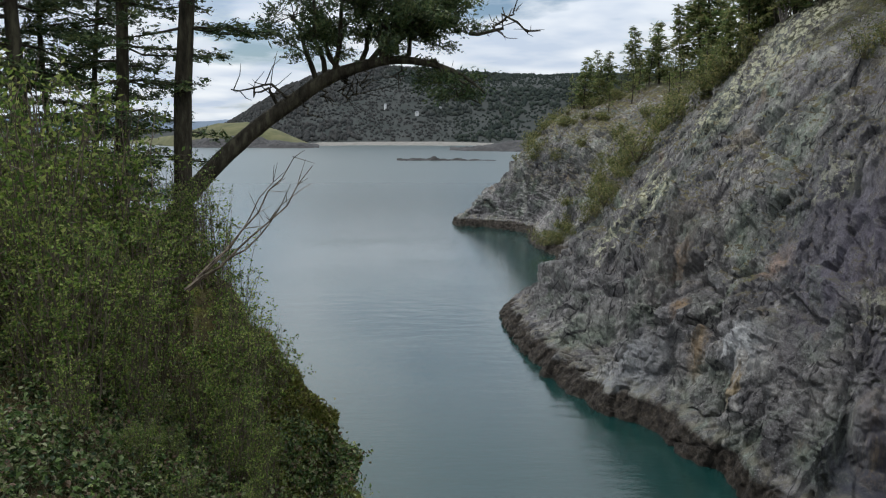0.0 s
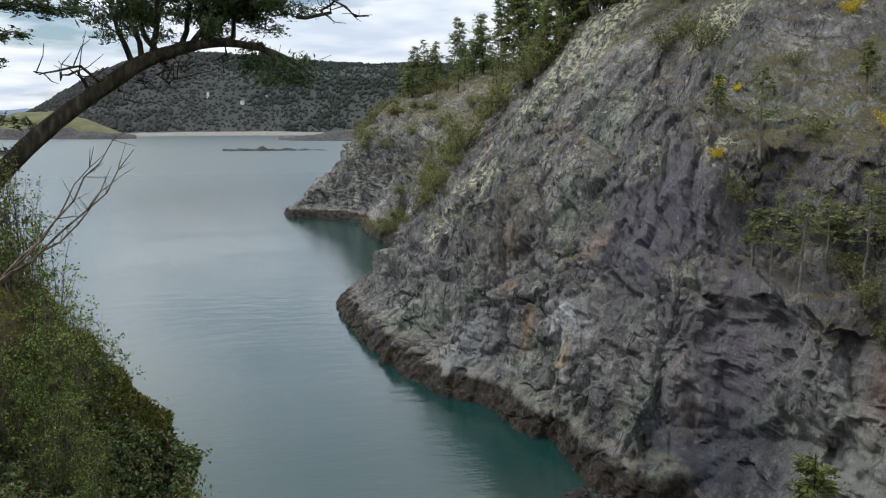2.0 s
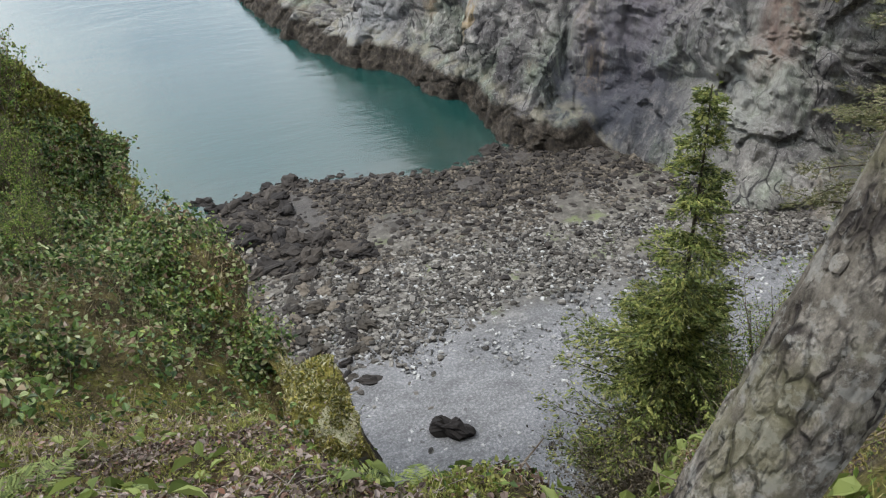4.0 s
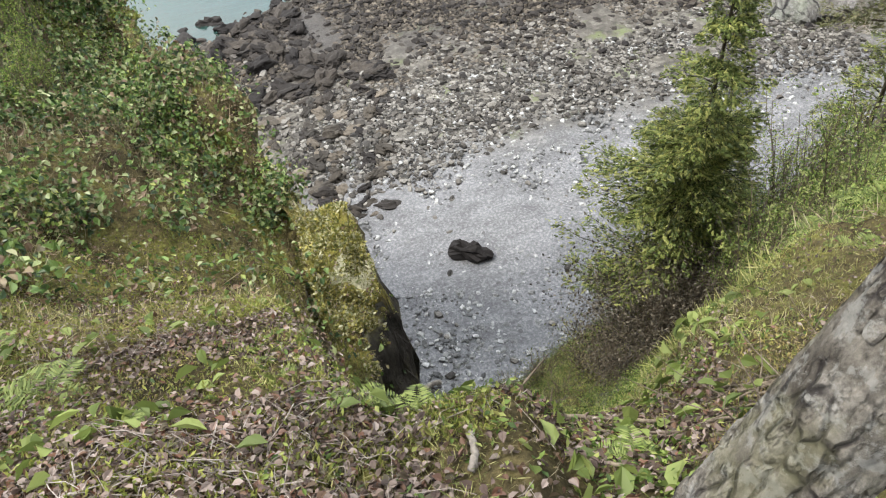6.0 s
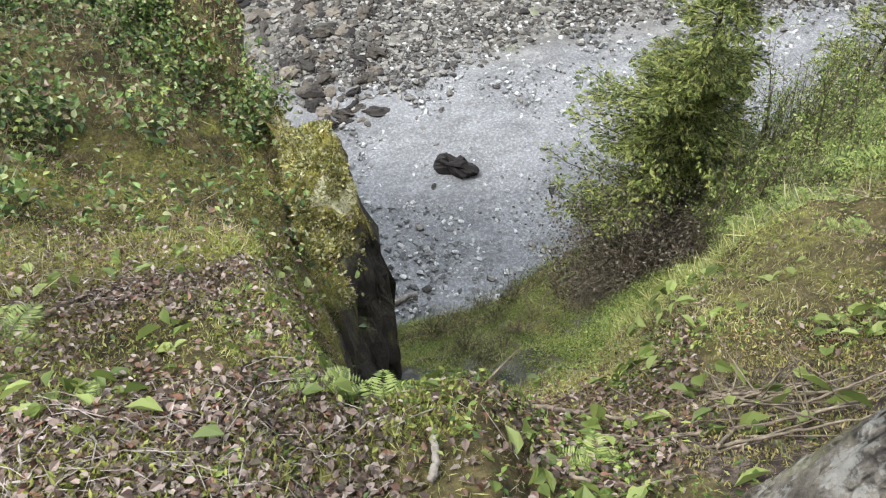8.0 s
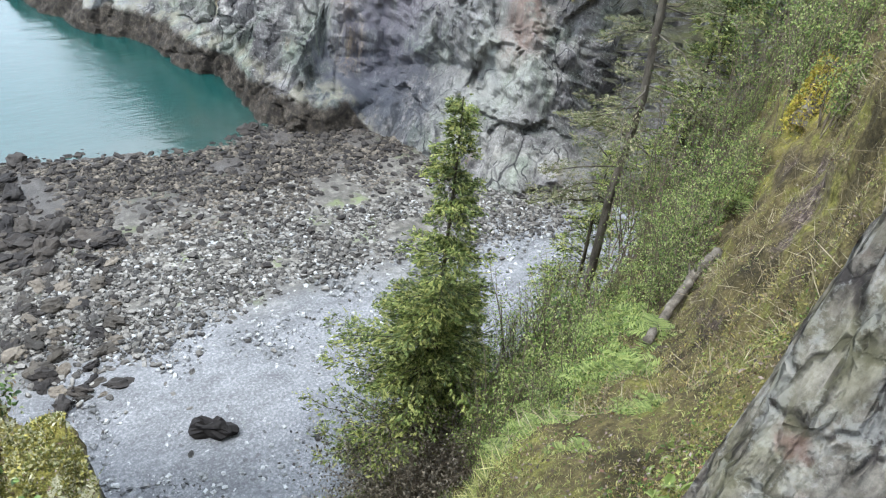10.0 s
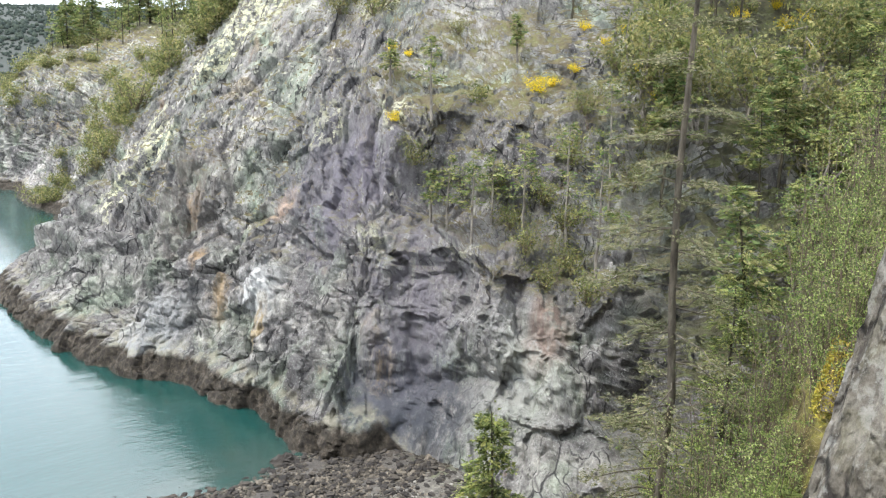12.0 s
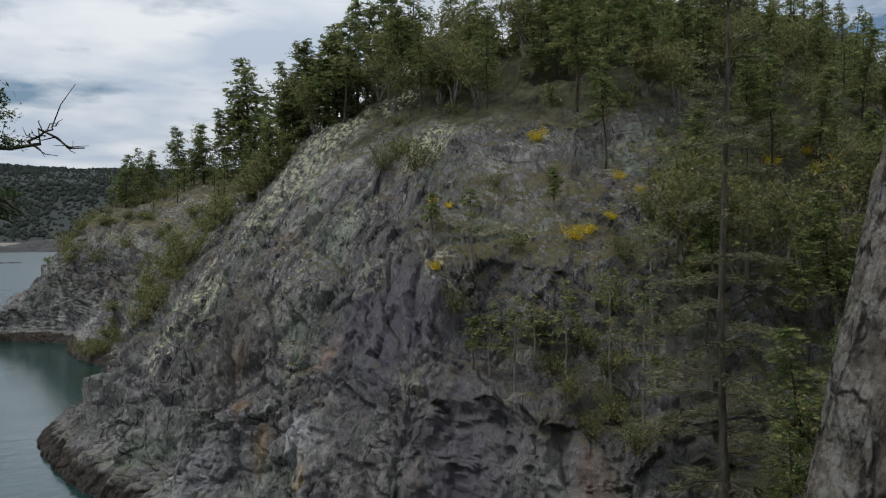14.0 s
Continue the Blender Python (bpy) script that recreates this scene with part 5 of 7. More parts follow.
# tall conifers along the crest, seen against the sky
rng_c = np.random.RandomState(12)
for left, up, crown in ((-9.6, 3.1, 5.0), (-10.6, 3.4, 5.6), (-11.6, 3.6, 5.4), (-12.6, 3.7, 5.8), (-13.4, 3.4, 7.0), (-14.4, 4.2, 6.4), (-15.2, 4.6, 7.2), (-16.1, 4.6, 8.4), (-16.9, 4.9, 8.2), (-17.4, 5.0, 9.4), (-18.4, 5.3, 11.8), (-18.9, 5.6, 9.6), (-19.6, 6.0, 10.2), (-20.4, 6.4, 10.8), (-21.2, 7.0, 12.2), (-22.2, 7.6, 13.4), (-23.2, 8.2, 13.8), (-24.4, 8.8, 14.6), (-25.4, 9.4, 16.4), (-26.6, 9.8, 15.8), (-27.8, 10.2, 17.0)):
    x, y, z = on_cliff(left, up)
    d = math.hypot(x, y)
    x, y, z = x * (1 + 2.5 / d), y * (1 + 2.5 / d), z - 0.4
    hgt = 22.5 + (d + 2.5) * math.tan(radians(crown)) - z
    tall, thing = KINDS[rng_c.randint(7)]
    t = copy_thing(thing, pose(x, y, z, 0, 0, rng_c.uniform(0, 360)))
    t.scale = (max(hgt, 2.5) / tall,) * 3

# stunted firs along the two ledges: bearing, elevation of the foot, height
LEDGE = [(-35.7, -10.8, 5.2), (-37.6, -11.6, 6.0), (-38.8, -10.4, 5.0), (-34.6, -10.2, 3.6), (-34.9, -2.6, 5.4), (-31.7, -0.2, 3.2), (-42.0, -11.5, 6.5), (-45.0, -12.0, 8.0), (-40.6, 1.5, 3.5), (-13.4, 3.2, 4.2), (-17.9, 5.6, 6.5), (-18.6, 6.5, 5.0), (-15.8, 4.0, 4.0), (-48, -9, 9.0), (-47, -14, 8.0)]
for k, (a, e, hgt) in enumerate(LEDGE):
    x, y, z = on_cliff(a, e)
    t = tree_thing("stunted_fir", conifer(rng, hgt, hgt * 0.46, 0.42, 13, 4, 14, 0.46, 0.05, (rng.uniform(-0.08, 0.08), 0), 0.1, 5, 0.75, 0.6), BARK_PALE, NEEDLE_FAR, "stunted fir with a bare grey trunk on a rock ledge", "tree", "firs on the ledges")
    t.matrix_basis = pose(x, y, z - 0.2, 0, 0, rng.uniform(0, 360))


# ---- trees round the camera ----
def fir_with(name, at, z, label, bark, leaf, **how):
    t = tree_thing(name, conifer(rng, **how), bark, leaf, label, "tree")
    t.matrix_basis = pose(at[0], at[1], z)
    return t


rng = np.random.RandomState(23)
def young_fir():
    top = conifer(rng, 13.0, 1.75, 0.4, 24, 6, 110, 0.18, 0.16, trunk_r=0.085, ragged=0.6, top=0.1)
    low = conifer(rng, 8.6, 3.5, 0.2, 30, 9, 120, 0.2, 0.12, trunk_r=0.1, ragged=0.85, top=0.05, full=0.36)
    for a, b in zip(top, low):
        a.add(np.concatenate(b.v), np.concatenate(b.f))
    t = tree_thing("young_fir", top, BARK, NEEDLE_BRIGHT, "bushy young fir growing from the foot of the bank", "tree")
    t.matrix_basis = pose(8.5, 10.2, 3.6)


young_fir()
rng = np.random.RandomState(127)
fir_with("slender_fir", (14.3, 11.0), on_bank(14.3, 11.0), "tall slender fir with sparse drooping branches", BARK_MID, NEEDLE_DULL, height=23, spread=3.0, bare=0.2, whorls=34, per=4, sprays=150, size=0.17, droop=0.26, lean=(0.0, 0.0), trunk_r=0.13, ragged=0.5, top=0.4)
for x, y, hgt, sp in ((11.5, 12.5, 6.5, 1.8), (17.5, 11.5, 8.0, 2.2), (24.0, 11.5, 11, 2.8), (19.0, 15.0, 8, 2.2)):
    fir_with("bank_fir", (x, y), on_bank(x, y) - 0.3, "green fir on the wooded side of the cove", BARK, NEEDLE_BRIGHT, height=hgt, spread=sp, bare=0.15, whorls=24, per=5, sprays=46, size=0.24, droop=0.14, trunk_r=0.1, ragged=0.5)
# firs on the point, seen against the sky
LEFT_FIRS = [(-6.9, 20.5, 19, 0.25, (0.1, 0.0), 0.42), (-8.45, 20.2, 18, 0.2, (0.06, 0.0), 0.3), (-10.3, 18.8, 17, 0.2, (0.0, 0.02), 0.26), (-10.9, 22.0, 15, 0.11, (0.0, 0.0), 0.2), (-10.6, 23.0, 14, 0.16, (0.08, 0.0), 0.16), (-13.5, 21, 16, 0.2, (0.02, 0), 0.16), (-12.2, 18.2, 15, 0.16, (0, 0), 0.16)]
for x, y, hgt, rad, lean, bare in LEFT_FIRS:
    fir_with("point_fir", (x, y), on_bank(x, y), "dark fir with a rough trunk on the point", BARK, NEEDLE, height=hgt, spread=4.0, bare=bare * 0.72, whorls=26, per=4, sprays=110, size=0.3, droop=0.14, lean=lean, trunk_r=rad, sides=12, ragged=0.5, top=0.4)


def leaning_pine():
    rng = np.random.RandomState(31)
    trunk, crown = Bag(), Bag()
    spine = np.array([(-5.1, 13.5, 19.2), (-4.85, 13.6, 20.05), (-4.25, 13.8, 20.95), (-3.4, 14.1, 21.85), (-2.5, 14.3, 22.55), (-1.9, 14.4, 22.95), (-1.2, 14.45, 23.2), (-0.6, 14.5, 23.3), (0.1, 14.5, 23.2), (0.6, 14.5, 23.0), (1.0, 14.5, 22.7)])
    line, _ = catmull(spine, 40)
    trunk.tube(line, np.interp(np.linspace(0, 1, 40), [0, 0.15, 0.6, 1], [0.2, 0.165, 0.13, 0.02]), 12, 0.1, 3)

    def limb(start, end, r0, tufts, bend=0.3, needle=True):
        s = np.linspace(0, 1, 7)
        start, end = np.array(start), np.array(end)
        p = start + (end - start) * s[:, None] + np.array([0, 0, 1.0]) * (bend * np.sin(s * np.pi))[:, None]
        p[1:-1] += rng.randn(5, 3) * 0.07
        trunk.tube(p, r0 * (1 - 0.85 * s) + 0.006, 5)
        for t in range(tufts):
            u = rng.uniform(0.25, 1.0)
            a = np.array([np.interp(u, s, p[:, j]) for j in range(3)])
            tip = a + rng.randn(3) * [0.32, 0.4, 0.22] + [0.12, 0, 0.12]
            mid = (a + tip) / 2 + rng.randn(3) * 0.05
            trunk.tube([a, mid, tip], [0.014, 0.009, 0.005], 3)
            if needle:
                n = 105
                w = rng.rand(n, 1) ** 0.6
                c = mid * (1 - w) + tip * w + rng.randn(n, 3) * [0.11, 0.11, 0.07]
                ax = unit((tip - a) + rng.randn(n, 3) * 0.45)
                crown.leaves(c, ax, unit(np.cross(ax, rng.randn(n, 3))), rng.uniform(0.1, 0.2, n), 0.045)

    at = lambda u: [np.interp(u, np.linspace(0, 1, 40), line[:, j]) for j in range(3)]
    limb(at(0.6), (-2.5, 14.3, 24.0), 0.05, 16)
    limb(at(0.62), (-2.0, 14.0, 24.5), 0.05, 14)
    limb(at(0.64), (-1.3, 14.0, 24.6), 0.05, 16)
    limb(at(0.66), (-2.2, 14.8, 23.7), 0.05, 14)
    limb(at(0.7), (-0.5, 14.2, 24.5), 0.05, 18)
    limb(at(0.72), (0.2, 14.6, 24.3), 0.05, 18)
    limb(at(0.76), (0.55, 14.3, 24.6), 0.05, 14)
    limb(at(0.8), (0.1, 15.0, 23.9), 0.05, 16)
    limb(at(0.75), (-0.6, 13.9, 23.8), 0.05, 16)
    limb(at(0.83), (0.6, 14.4, 22.8), 0.04, 8, 0.15)
    limb(at(0.86), (0.95, 14.6, 22.5), 0.035, 5, 0.1)
    limb(at(0.74), (0.6, 14.4, 23.8), 0.05, 8)
    limb((0.7, 14.4, 23.75), (1.98, 14.4, 23.8), 0.035, 11, 0.14, False)
    limb((1.15, 14.4, 23.85), (1.55, 14.4, 24.15), 0.02, 5, 0.05, False)
    limb(at(0.5), (-3.2, 14.2, 22.6), 0.03, 6, 0.2, False)
    limb(at(0.55), (-3.6, 14.2, 22.75), 0.025, 6, 0.1, False)
    for k in range(9):
        u = rng.uniform(0.55, 0.95)
        a = np.array(at(u))
        limb(a, a + [rng.uniform(-0.1, 0.4), 0, -rng.uniform(0.3, 0.6)], 0.018, 3, -0.05, False)
    # the whole tree stands half as far out again along the same bearing
    for bag in (trunk, crown):
        bag.v = [(v - [0.22, 0, 22]) * 1.5 + [0, 0, 22] for v in bag.v]
    return trunk, crown


tree_thing("leaning_pine", leaning_pine(), BARK, NEEDLE, "pine leaning far out over the water, trunk bare below", "tree")


def near_trunk():
    rng = np.random.RandomState(41)
    z = np.linspace(19.9, 26, 400)
    w = np.linspace(0, 2 * np.pi, 120, endpoint=False)
    zz, ww = np.meshgrid(z, w, indexing="ij")
    rad = 0.088 + 0.05 * np.exp(-(zz - 19.9) / 0.3)
    u = np.stack([np.cos(ww) * 1.6, np.sin(ww) * 1.6, zz * 1.4], -1).reshape(-1, 3)
    d1, d2, own, tilt = cells(u * (3.2, 3.2, 9.0) + fbm(u * 3, 2, 9)[:, None] * 0.25, 7)
    plate = smooth(d2 - d1, 0.0, 0.12) * 0.005 + (own - 0.5) * 0.007 + fbm(u * 5, 3, 5) * 0.004
    rad = rad + plate.reshape(rad.shape)
    rad[-1] = 0.002
    x = 0.447 + 0.365 * (zz - 21) + rad * 1.06 * np.cos(ww)
    y = 0.483 - 0.018 * (zz - 21) + rad * np.sin(ww)
    v = np.stack([x, y, zz], -1).reshape(-1, 3)
    root = new("near_fir")
    part("trunk", mesh_of("trunk", v, grid_faces(len(z), len(w), True)[:, ::-1], BARK_NEAR, True), root)
    # loose bark plates standing a little proud
    for k in range(46):
        zc, w0 = rng.uniform(20.3, 23.4), rng.uniform(0, 6.28)
        hh, ww_ = rng.uniform(0.014, 0.034), rng.uniform(0.07, 0.16)
        a = np.linspace(0, 2 * np.pi, 9, endpoint=False)
        rr = rng.uniform(0.75, 1.2, 9)
        rings = []
        for scale, lift in ((1.1, 0.002), (0.85, 0.0075), (0.4, 0.0085), (0.05, 0.008)):
            wv, zv = w0 + np.cos(a) * rr * ww_ * scale, zc + np.sin(a) * rr * hh * scale
            rad = 0.09 + 0.05 * np.exp(-(zv - 19.9) / 0.3) + lift
            rings.append(np.stack([0.447 + 0.365 * (zv - 21) + rad * 1.06 * np.cos(wv), 0.483 - 0.018 * (zv - 21) + rad * np.sin(wv), zv], 1))
        part("bark_plate", mesh_of("bark_plate", np.concatenate(rings), grid_faces(4, 9, True), BARK_NEAR), root)
    return tagged(root, "fir trunk with furrowed grey bark and lichen", "tree")


near_trunk()

# ---- the tall scrub on the point ----
rng = np.random.RandomState(51)


def thicket(height, width, leaves, stems=28, twigs=6, reach=1.0, size=1.0):
    wood, leaf = Bag(), Bag()
    for k in range(stems):
        a, s = rng.rand() * 6.28, np.linspace(0, 1, 7)
        out = width * rng.uniform(0.0, 0.8)
        ln = height * rng.uniform(0.55, 1.15)
        b = rng.rand() * 6.28
        path = np.stack([np.cos(b) * 0.4 * width * rng.rand() + np.cos(a) * out * s ** 1.3, np.sin(b) * 0.4 * width * rng.rand() + np.sin(a) * out * s ** 1.3, ln * s], 1)
        path[1:] += np.cumsum(rng.randn(6, 3) * 0.03 * reach, 0)
        wood.tube(path, 0.011 * reach * (1 - 0.8 * s) + 0.002, 3)
        bare = rng.rand() < 0.18
        for j in range(twigs):
            e = rng.randint(2, 7)
            tip = path[e] + (rng.randn(3) * [0.2, 0.2, 0.12] + [0, 0, 0.12]) * reach
            wood.tube([path[e], tip], [0.004 * reach, 0.0018], 3)
            n = leaves // (stems * twigs)
            if bare:
                continue
            u = rng.rand(n, 1) ** 0.7
            c = path[e] * (1 - u) + tip * u + rng.randn(n, 3) * 0.04 * reach
            ax = unit(rng.randn(n, 3) + [0, 0, 0.5])
            leaf.leaves(c, ax, unit(np.cross(ax, rng.randn(n, 3))), rng.uniform(0.03, 0.075, n) * size, 0.03 * size)
    return wood, leaf


spots = []
for k in range(95):
    a, r = radians(rng.uniform(15.0, 47)), rng.uniform(10.5, 21.0)
    if r < 10.5 + 0.1 * max(0, 25 - math.degrees(a)) or (math.degrees(a) < 17 and r > 11.5):
        continue
    x, y = -r * math.sin(a), r * math.cos(a)
    spots.append((x, y, on_bank(x, y), rng.uniform(0.75, 1.1) * (0.95 + 0.02 * (r - 10))))
for k in range(26):
    a, r = radians(rng.uniform(14, 46)), rng.uniform(8.2, 11.5)
    x, y = -r * math.sin(a), r * math.cos(a)
    spots.append((x, y, on_bank(x, y), rng.uniform(0.28, 0.55)))
for k in range(16):
    a, r = radians(rng.uniform(22.5, 40)), rng.uniform(12, 19)
    x, y = -r * math.sin(a), r * math.cos(a)
    spots.append((x, y, on_bank(x, y), rng.uniform(1.35, 1.7)))
spots += [(x, y, on_bank(x, y), sc) for x, y, sc in ((-2.45, 9.6, 0.45), (-2.7, 10.3, 0.6), (-3.0, 11.2, 0.75), (-2.9, 10.0, 0.6), (-3.3, 11.6, 0.9), (-3.3, 12.3, 0.8), (-3.5, 10.6, 0.8))]
spots += [(-3.5, 14.6, on_bank(-3.5, 14.6), 0.8), (-2.9, 12.6, on_bank(-2.9, 12.6), 0.6), (-3.2, 12.0, on_bank(-3.2, 12.0), 0.85), (-3.0, 10.8, on_bank(-3.0, 10.8), 0.7), (-4.0, 14.0, on_bank(-4.0, 14.0), 1.0), (-4.4, 16.0, on_bank(-4.4, 16.0), 1.0), (-3.6, 13.0, on_bank(-3.6, 13.0), 0.8), (-2.6, 10.9, on_bank(-2.6, 10.9), 0.5)]
shrub_row("thicket_bush", rng, lambda: thicket(2.3, 0.9, 2000, size=1.15), THICKET, "dense thin-stemmed thicket bush coming into leaf", "thicket on the point", spots, 5)
# bushes along the crest of the bank beside the cove
spots = []
for k in range(48):
    r = rng.uniform(7.5, 20)
    a = radians(np.interp(r, [7, 10, 14, 20], [57, 60, 63, 66]) - 13 * rng.rand() ** 1.5)
    x, y = r * math.sin(a), r * math.cos(a)
    spots.append((x, y, on_bank(x, y), rng.uniform(0.4, 0.75) * (0.6 + r / 30)))
for k in range(5):
    a, r = radians(rng.uniform(45, 53)), rng.uniform(10.5, 14)
    x, y = r * math.sin(a), r * math.cos(a)
    spots.append((x, y, on_bank(x, y), rng.uniform(1.0, 1.5)))
for k in range(14):
    a, r = radians(rng.uniform(60, 68)), rng.uniform(16, 26)
    x, y = r * math.sin(a), r * math.cos(a)
    spots.append((x, y, on_bank(x, y), rng.uniform(0.5, 0.85)))
for k in range(26):
    a, r = radians(rng.uniform(58, 65.5)), rng.uniform(8.5, 17)
    x, y = r * math.sin(a), r * math.cos(a)
    spots.append((x, y, on_bank(x, y), rng.uniform(0.4, 0.75)))
shrub_row("bank_bush", rng, lambda: thicket(2.2, 1.0, 1600, 22, 6, 1.1, 1.2), LIME, "fresh green bush on the crest of the bank", "bushes on the bank", spots, 4)
spots = [(x, y, on_bank(x, y) - 0.2, sc) for x, y, sc in ((13.2, 9.0, 0.9), (15.5, 9.6, 1.05), (17.5, 9.6, 0.9), (20.0, 9.0, 0.8), (22.0, 10.0, 0.8), (16.5, 8.6, 0.85), (18.6, 8.4, 0.7), (12.0, 9.8, 0.7), (14.4, 8.3, 0.75), (10.8, 9.4, 0.6))]
shrub_row("alder_bush", rng, lambda: thicket(4.6, 1.9, 3800, 40, 9, 1.9, 1.4), LIME, "tall thin-stemmed bush in fresh leaf", "tall bushes beside the cove", spots, 3)
bare = Bag()
for end in ((-1.4, 8.5, 21.62), (-1.6, 8.4, 21.7), (-1.6, 8.5, 21.38), (-1.85, 8.4, 21.45)):
    s = np.linspace(0, 1, 9)
    p = np.array([-2.75, 8.2, 20.3]) * (1 - s)[:, None] + np.array(end) * s[:, None] + rng.randn(9, 3) * 0.02 - np.array([0, 0, 0.08]) * np.sin(s * 3.14)[:, None]
    bare.tube(p, 0.014 * (1 - 0.85 * s) + 0.002, 4)
    for j in range(9):
        e = rng.randint(4, 9)
        tip = p[e] + rng.randn(3) * 0.1 + [0.1, 0, 0.1]
        bare.tube([p[e], (p[e] + tip) / 2, tip], [0.005, 0.004, 0.002], 3)
tagged(new("bare_branch", bare.mesh("bare_branch", TWIG)), "bare leafless branch standing up from the scrub", "branch")


# ---- ground cover ----
def litter_leaves(name, n, size, material, label, keep, lift=0.05, flat=0.6, seed=1, spread=0.05, ratio=0.55, upright=0.0, oval=False):
    rng = np.random.RandomState(seed)
    p, nn = scatter(BANK_V, BANK_F, n, rng, keep)
    nn = nn * np.sign(nn[:, 2:3])
    p = p + nn * (rng.rand(n, 1) * lift) + rng.randn(n, 3) * spread * 0.3
    up = unit(nn * (1 - upright) + rng.randn(n, 3) * (1 - flat) + [0, 0, upright])
    ax = unit(np.cross(up, rng.randn(n, 3)))
    if upright:
        ax = unit(up + rng.randn(n, 3) * 0.3)
        up = rng.randn(n, 3)
    bag = Bag()
    sz = size * rng.uniform(0.6, 1.35, n)
    (bag.ovals if oval else bag.leaves)(p + (ax * sz[:, None] * 0.4 if upright else 0), ax, unit(np.cross(up, ax)), sz, sz * ratio)
    return tagged(new(name, bag.mesh(name, material)), label, "plants", kind="stuff")


def polar(c):
    return np.degrees(np.arctan2(c[:, 0], c[:, 1])), np.hypot(c[:, 0], c[:, 1])


def patch(c, scale, lo, hi, seed):
    return smooth(fbm(c * scale, 3, seed), lo, hi)


def on_point(c, n):
    a, r = polar(c)
    return (a < 0) * (a > -50) * (r > 3.6) * (r < 15) * (c[:, 2] > 15.5) * (np.abs(n[:, 2]) > 0.35)


def bare_rock(c, n):
    """1 on the steep rock at the end of the point, 0 elsewhere."""
    return (c[:, 0] > -0.35) * (c[:, 0] < 1.4) * (c[:, 1] > 3.3) * (c[:, 1] < 9) * ((np.abs(n[:, 2]) < 0.5) + (c[:, 2] < 15.3) > 0) * (c[:, 2] < 16.6)


def weight(lo, hi, near, far, fall, seed, scale=0.7, floor=0.1, cut=(-0.2, 0.35), steep=0.3):
    """How thickly a plant grows: between two bearings to the right and two distances, thinning outwards, in patches."""
    def keep(c, n):
        a, r = polar(c)
        return (a > lo) * (a < hi) * (r > near) * (r < far) * (np.abs(n[:, 2]) > steep) * (1 - bare_rock(c, n)) * (floor + patch(c, scale, *cut, seed)) / np.maximum(r, near + 0.5) ** fall
    return keep


def point_cover(lo, seed, floor, steep=0.15):
    return lambda c, n: weight(-50, 4, 3.4, 14, 0.8, seed, 0.9, floor, (lo, lo + 0.4), steep)(c, n) * (c[:, 2] > 15.0) * smooth(np.abs(c[:, 1] - 5.9) / 1.9 + np.abs(c[:, 0] - 0.3) / 0.6 + 0.8 * fbm(c * 1.8, 2, 87), 0.6, 1.2) * smooth(np.abs(c[:, 1] - 12.9) / 1.4 + np.abs(c[:, 0] + 2.2) / 1.8, 0.2, 0.6) * (0.04 + smooth(polar(c)[1] + 1.2 * fbm(c * 0.8, 2, 5), 5.0, 6.8))


litter_leaves("salal", 62000, 0.062, SALAL, "glossy green salal leaves covering the point", point_cover(-0.05, 3, 0.16), 0.36, 0.4, 2, 0.06, 0.66, oval=True)
litter_leaves("bramble_leaves", 18000, 0.05, GREEN, "small fresh green leaves of low shrubs on the point", point_cover(0.0, 4, 0.1), 0.36, 0.3, 21, 0.08, 0.6)
litter_leaves("point_stems", 14000, 0.26, DRY, "brown dead stems among the low shrubs of the point", point_cover(-0.1, 6, 0.3), 0.04, 0.45, 22, 0.03, 0.022, 0.5)
litter_leaves("point_litter", 30000, 0.026, DEAD, "brown and grey leaves under the shrubs of the point", weight(-50, 6, 2.0, 12, 1.0, 7, 0.8, 0.4, (-0.2, 0.3), 0.1), 0.1, 0.5, 23, 0.03, 0.6)
litter_leaves("dry_stems", 9000, 0.1, GRASS, "short dry grass at the edge of the point", lambda c, n: weight(-50, 4, 2.6, 14, 1.3, 13)(c, n) * (c[:, 2] > 14), 0.04, 0.5, 3, 0.03, 0.03, 0.5)
litter_leaves("moss_tufts", 190000, 0.017, MOSS, "yellow-green moss and small herbs on the bank", weight(-70, 80, 1.0, 9, 1.5, 17, 1.3, 0.2, (-0.2, 0.3), 0.05), 0.015, 0.3, 8, 0.02, 0.3, 0.4)
litter_leaves("slope_moss", 120000, 0.022, CAP, "yellow-green moss over the slope below the edge", weight(-45, 12, 1.1, 6.0, 0.6, 19, 1.1, 0.2, (-0.15, 0.25), 0.1), 0.03, 0.3, 35, 0.02, 0.35, 0.35)
litter_leaves("moss_cushions", 80000, 0.03, MOSS, "cushions of yellow-green moss down the bank", weight(-50, 80, 3.5, 16, 0.8, 18, 0.8, 0.04, (0.0, 0.3), 0.02), 0.05, 0.2, 28, 0.03, 0.4, 0.2)
litter_leaves("bank_sward", 120000, 0.034, GREEN_GRASS, "short green grass on the near bank", weight(-14, 85, 0.6, 12, 1.1, 48, 0.9, 0.05, (-0.05, 0.25), 0.05), 0.01, 0.3, 30, 0.02, 0.09, 0.5)
litter_leaves("bank_brush", 9000, 0.2, DRY, "grey-brown dead stems and brush along the crest", weight(46, 76, 3.6, 18, 1.0, 55, 0.8, 0.3, (-0.1, 0.3), 0.02), 0.06, 0.3, 33, 0.03, 0.022, 0.3)
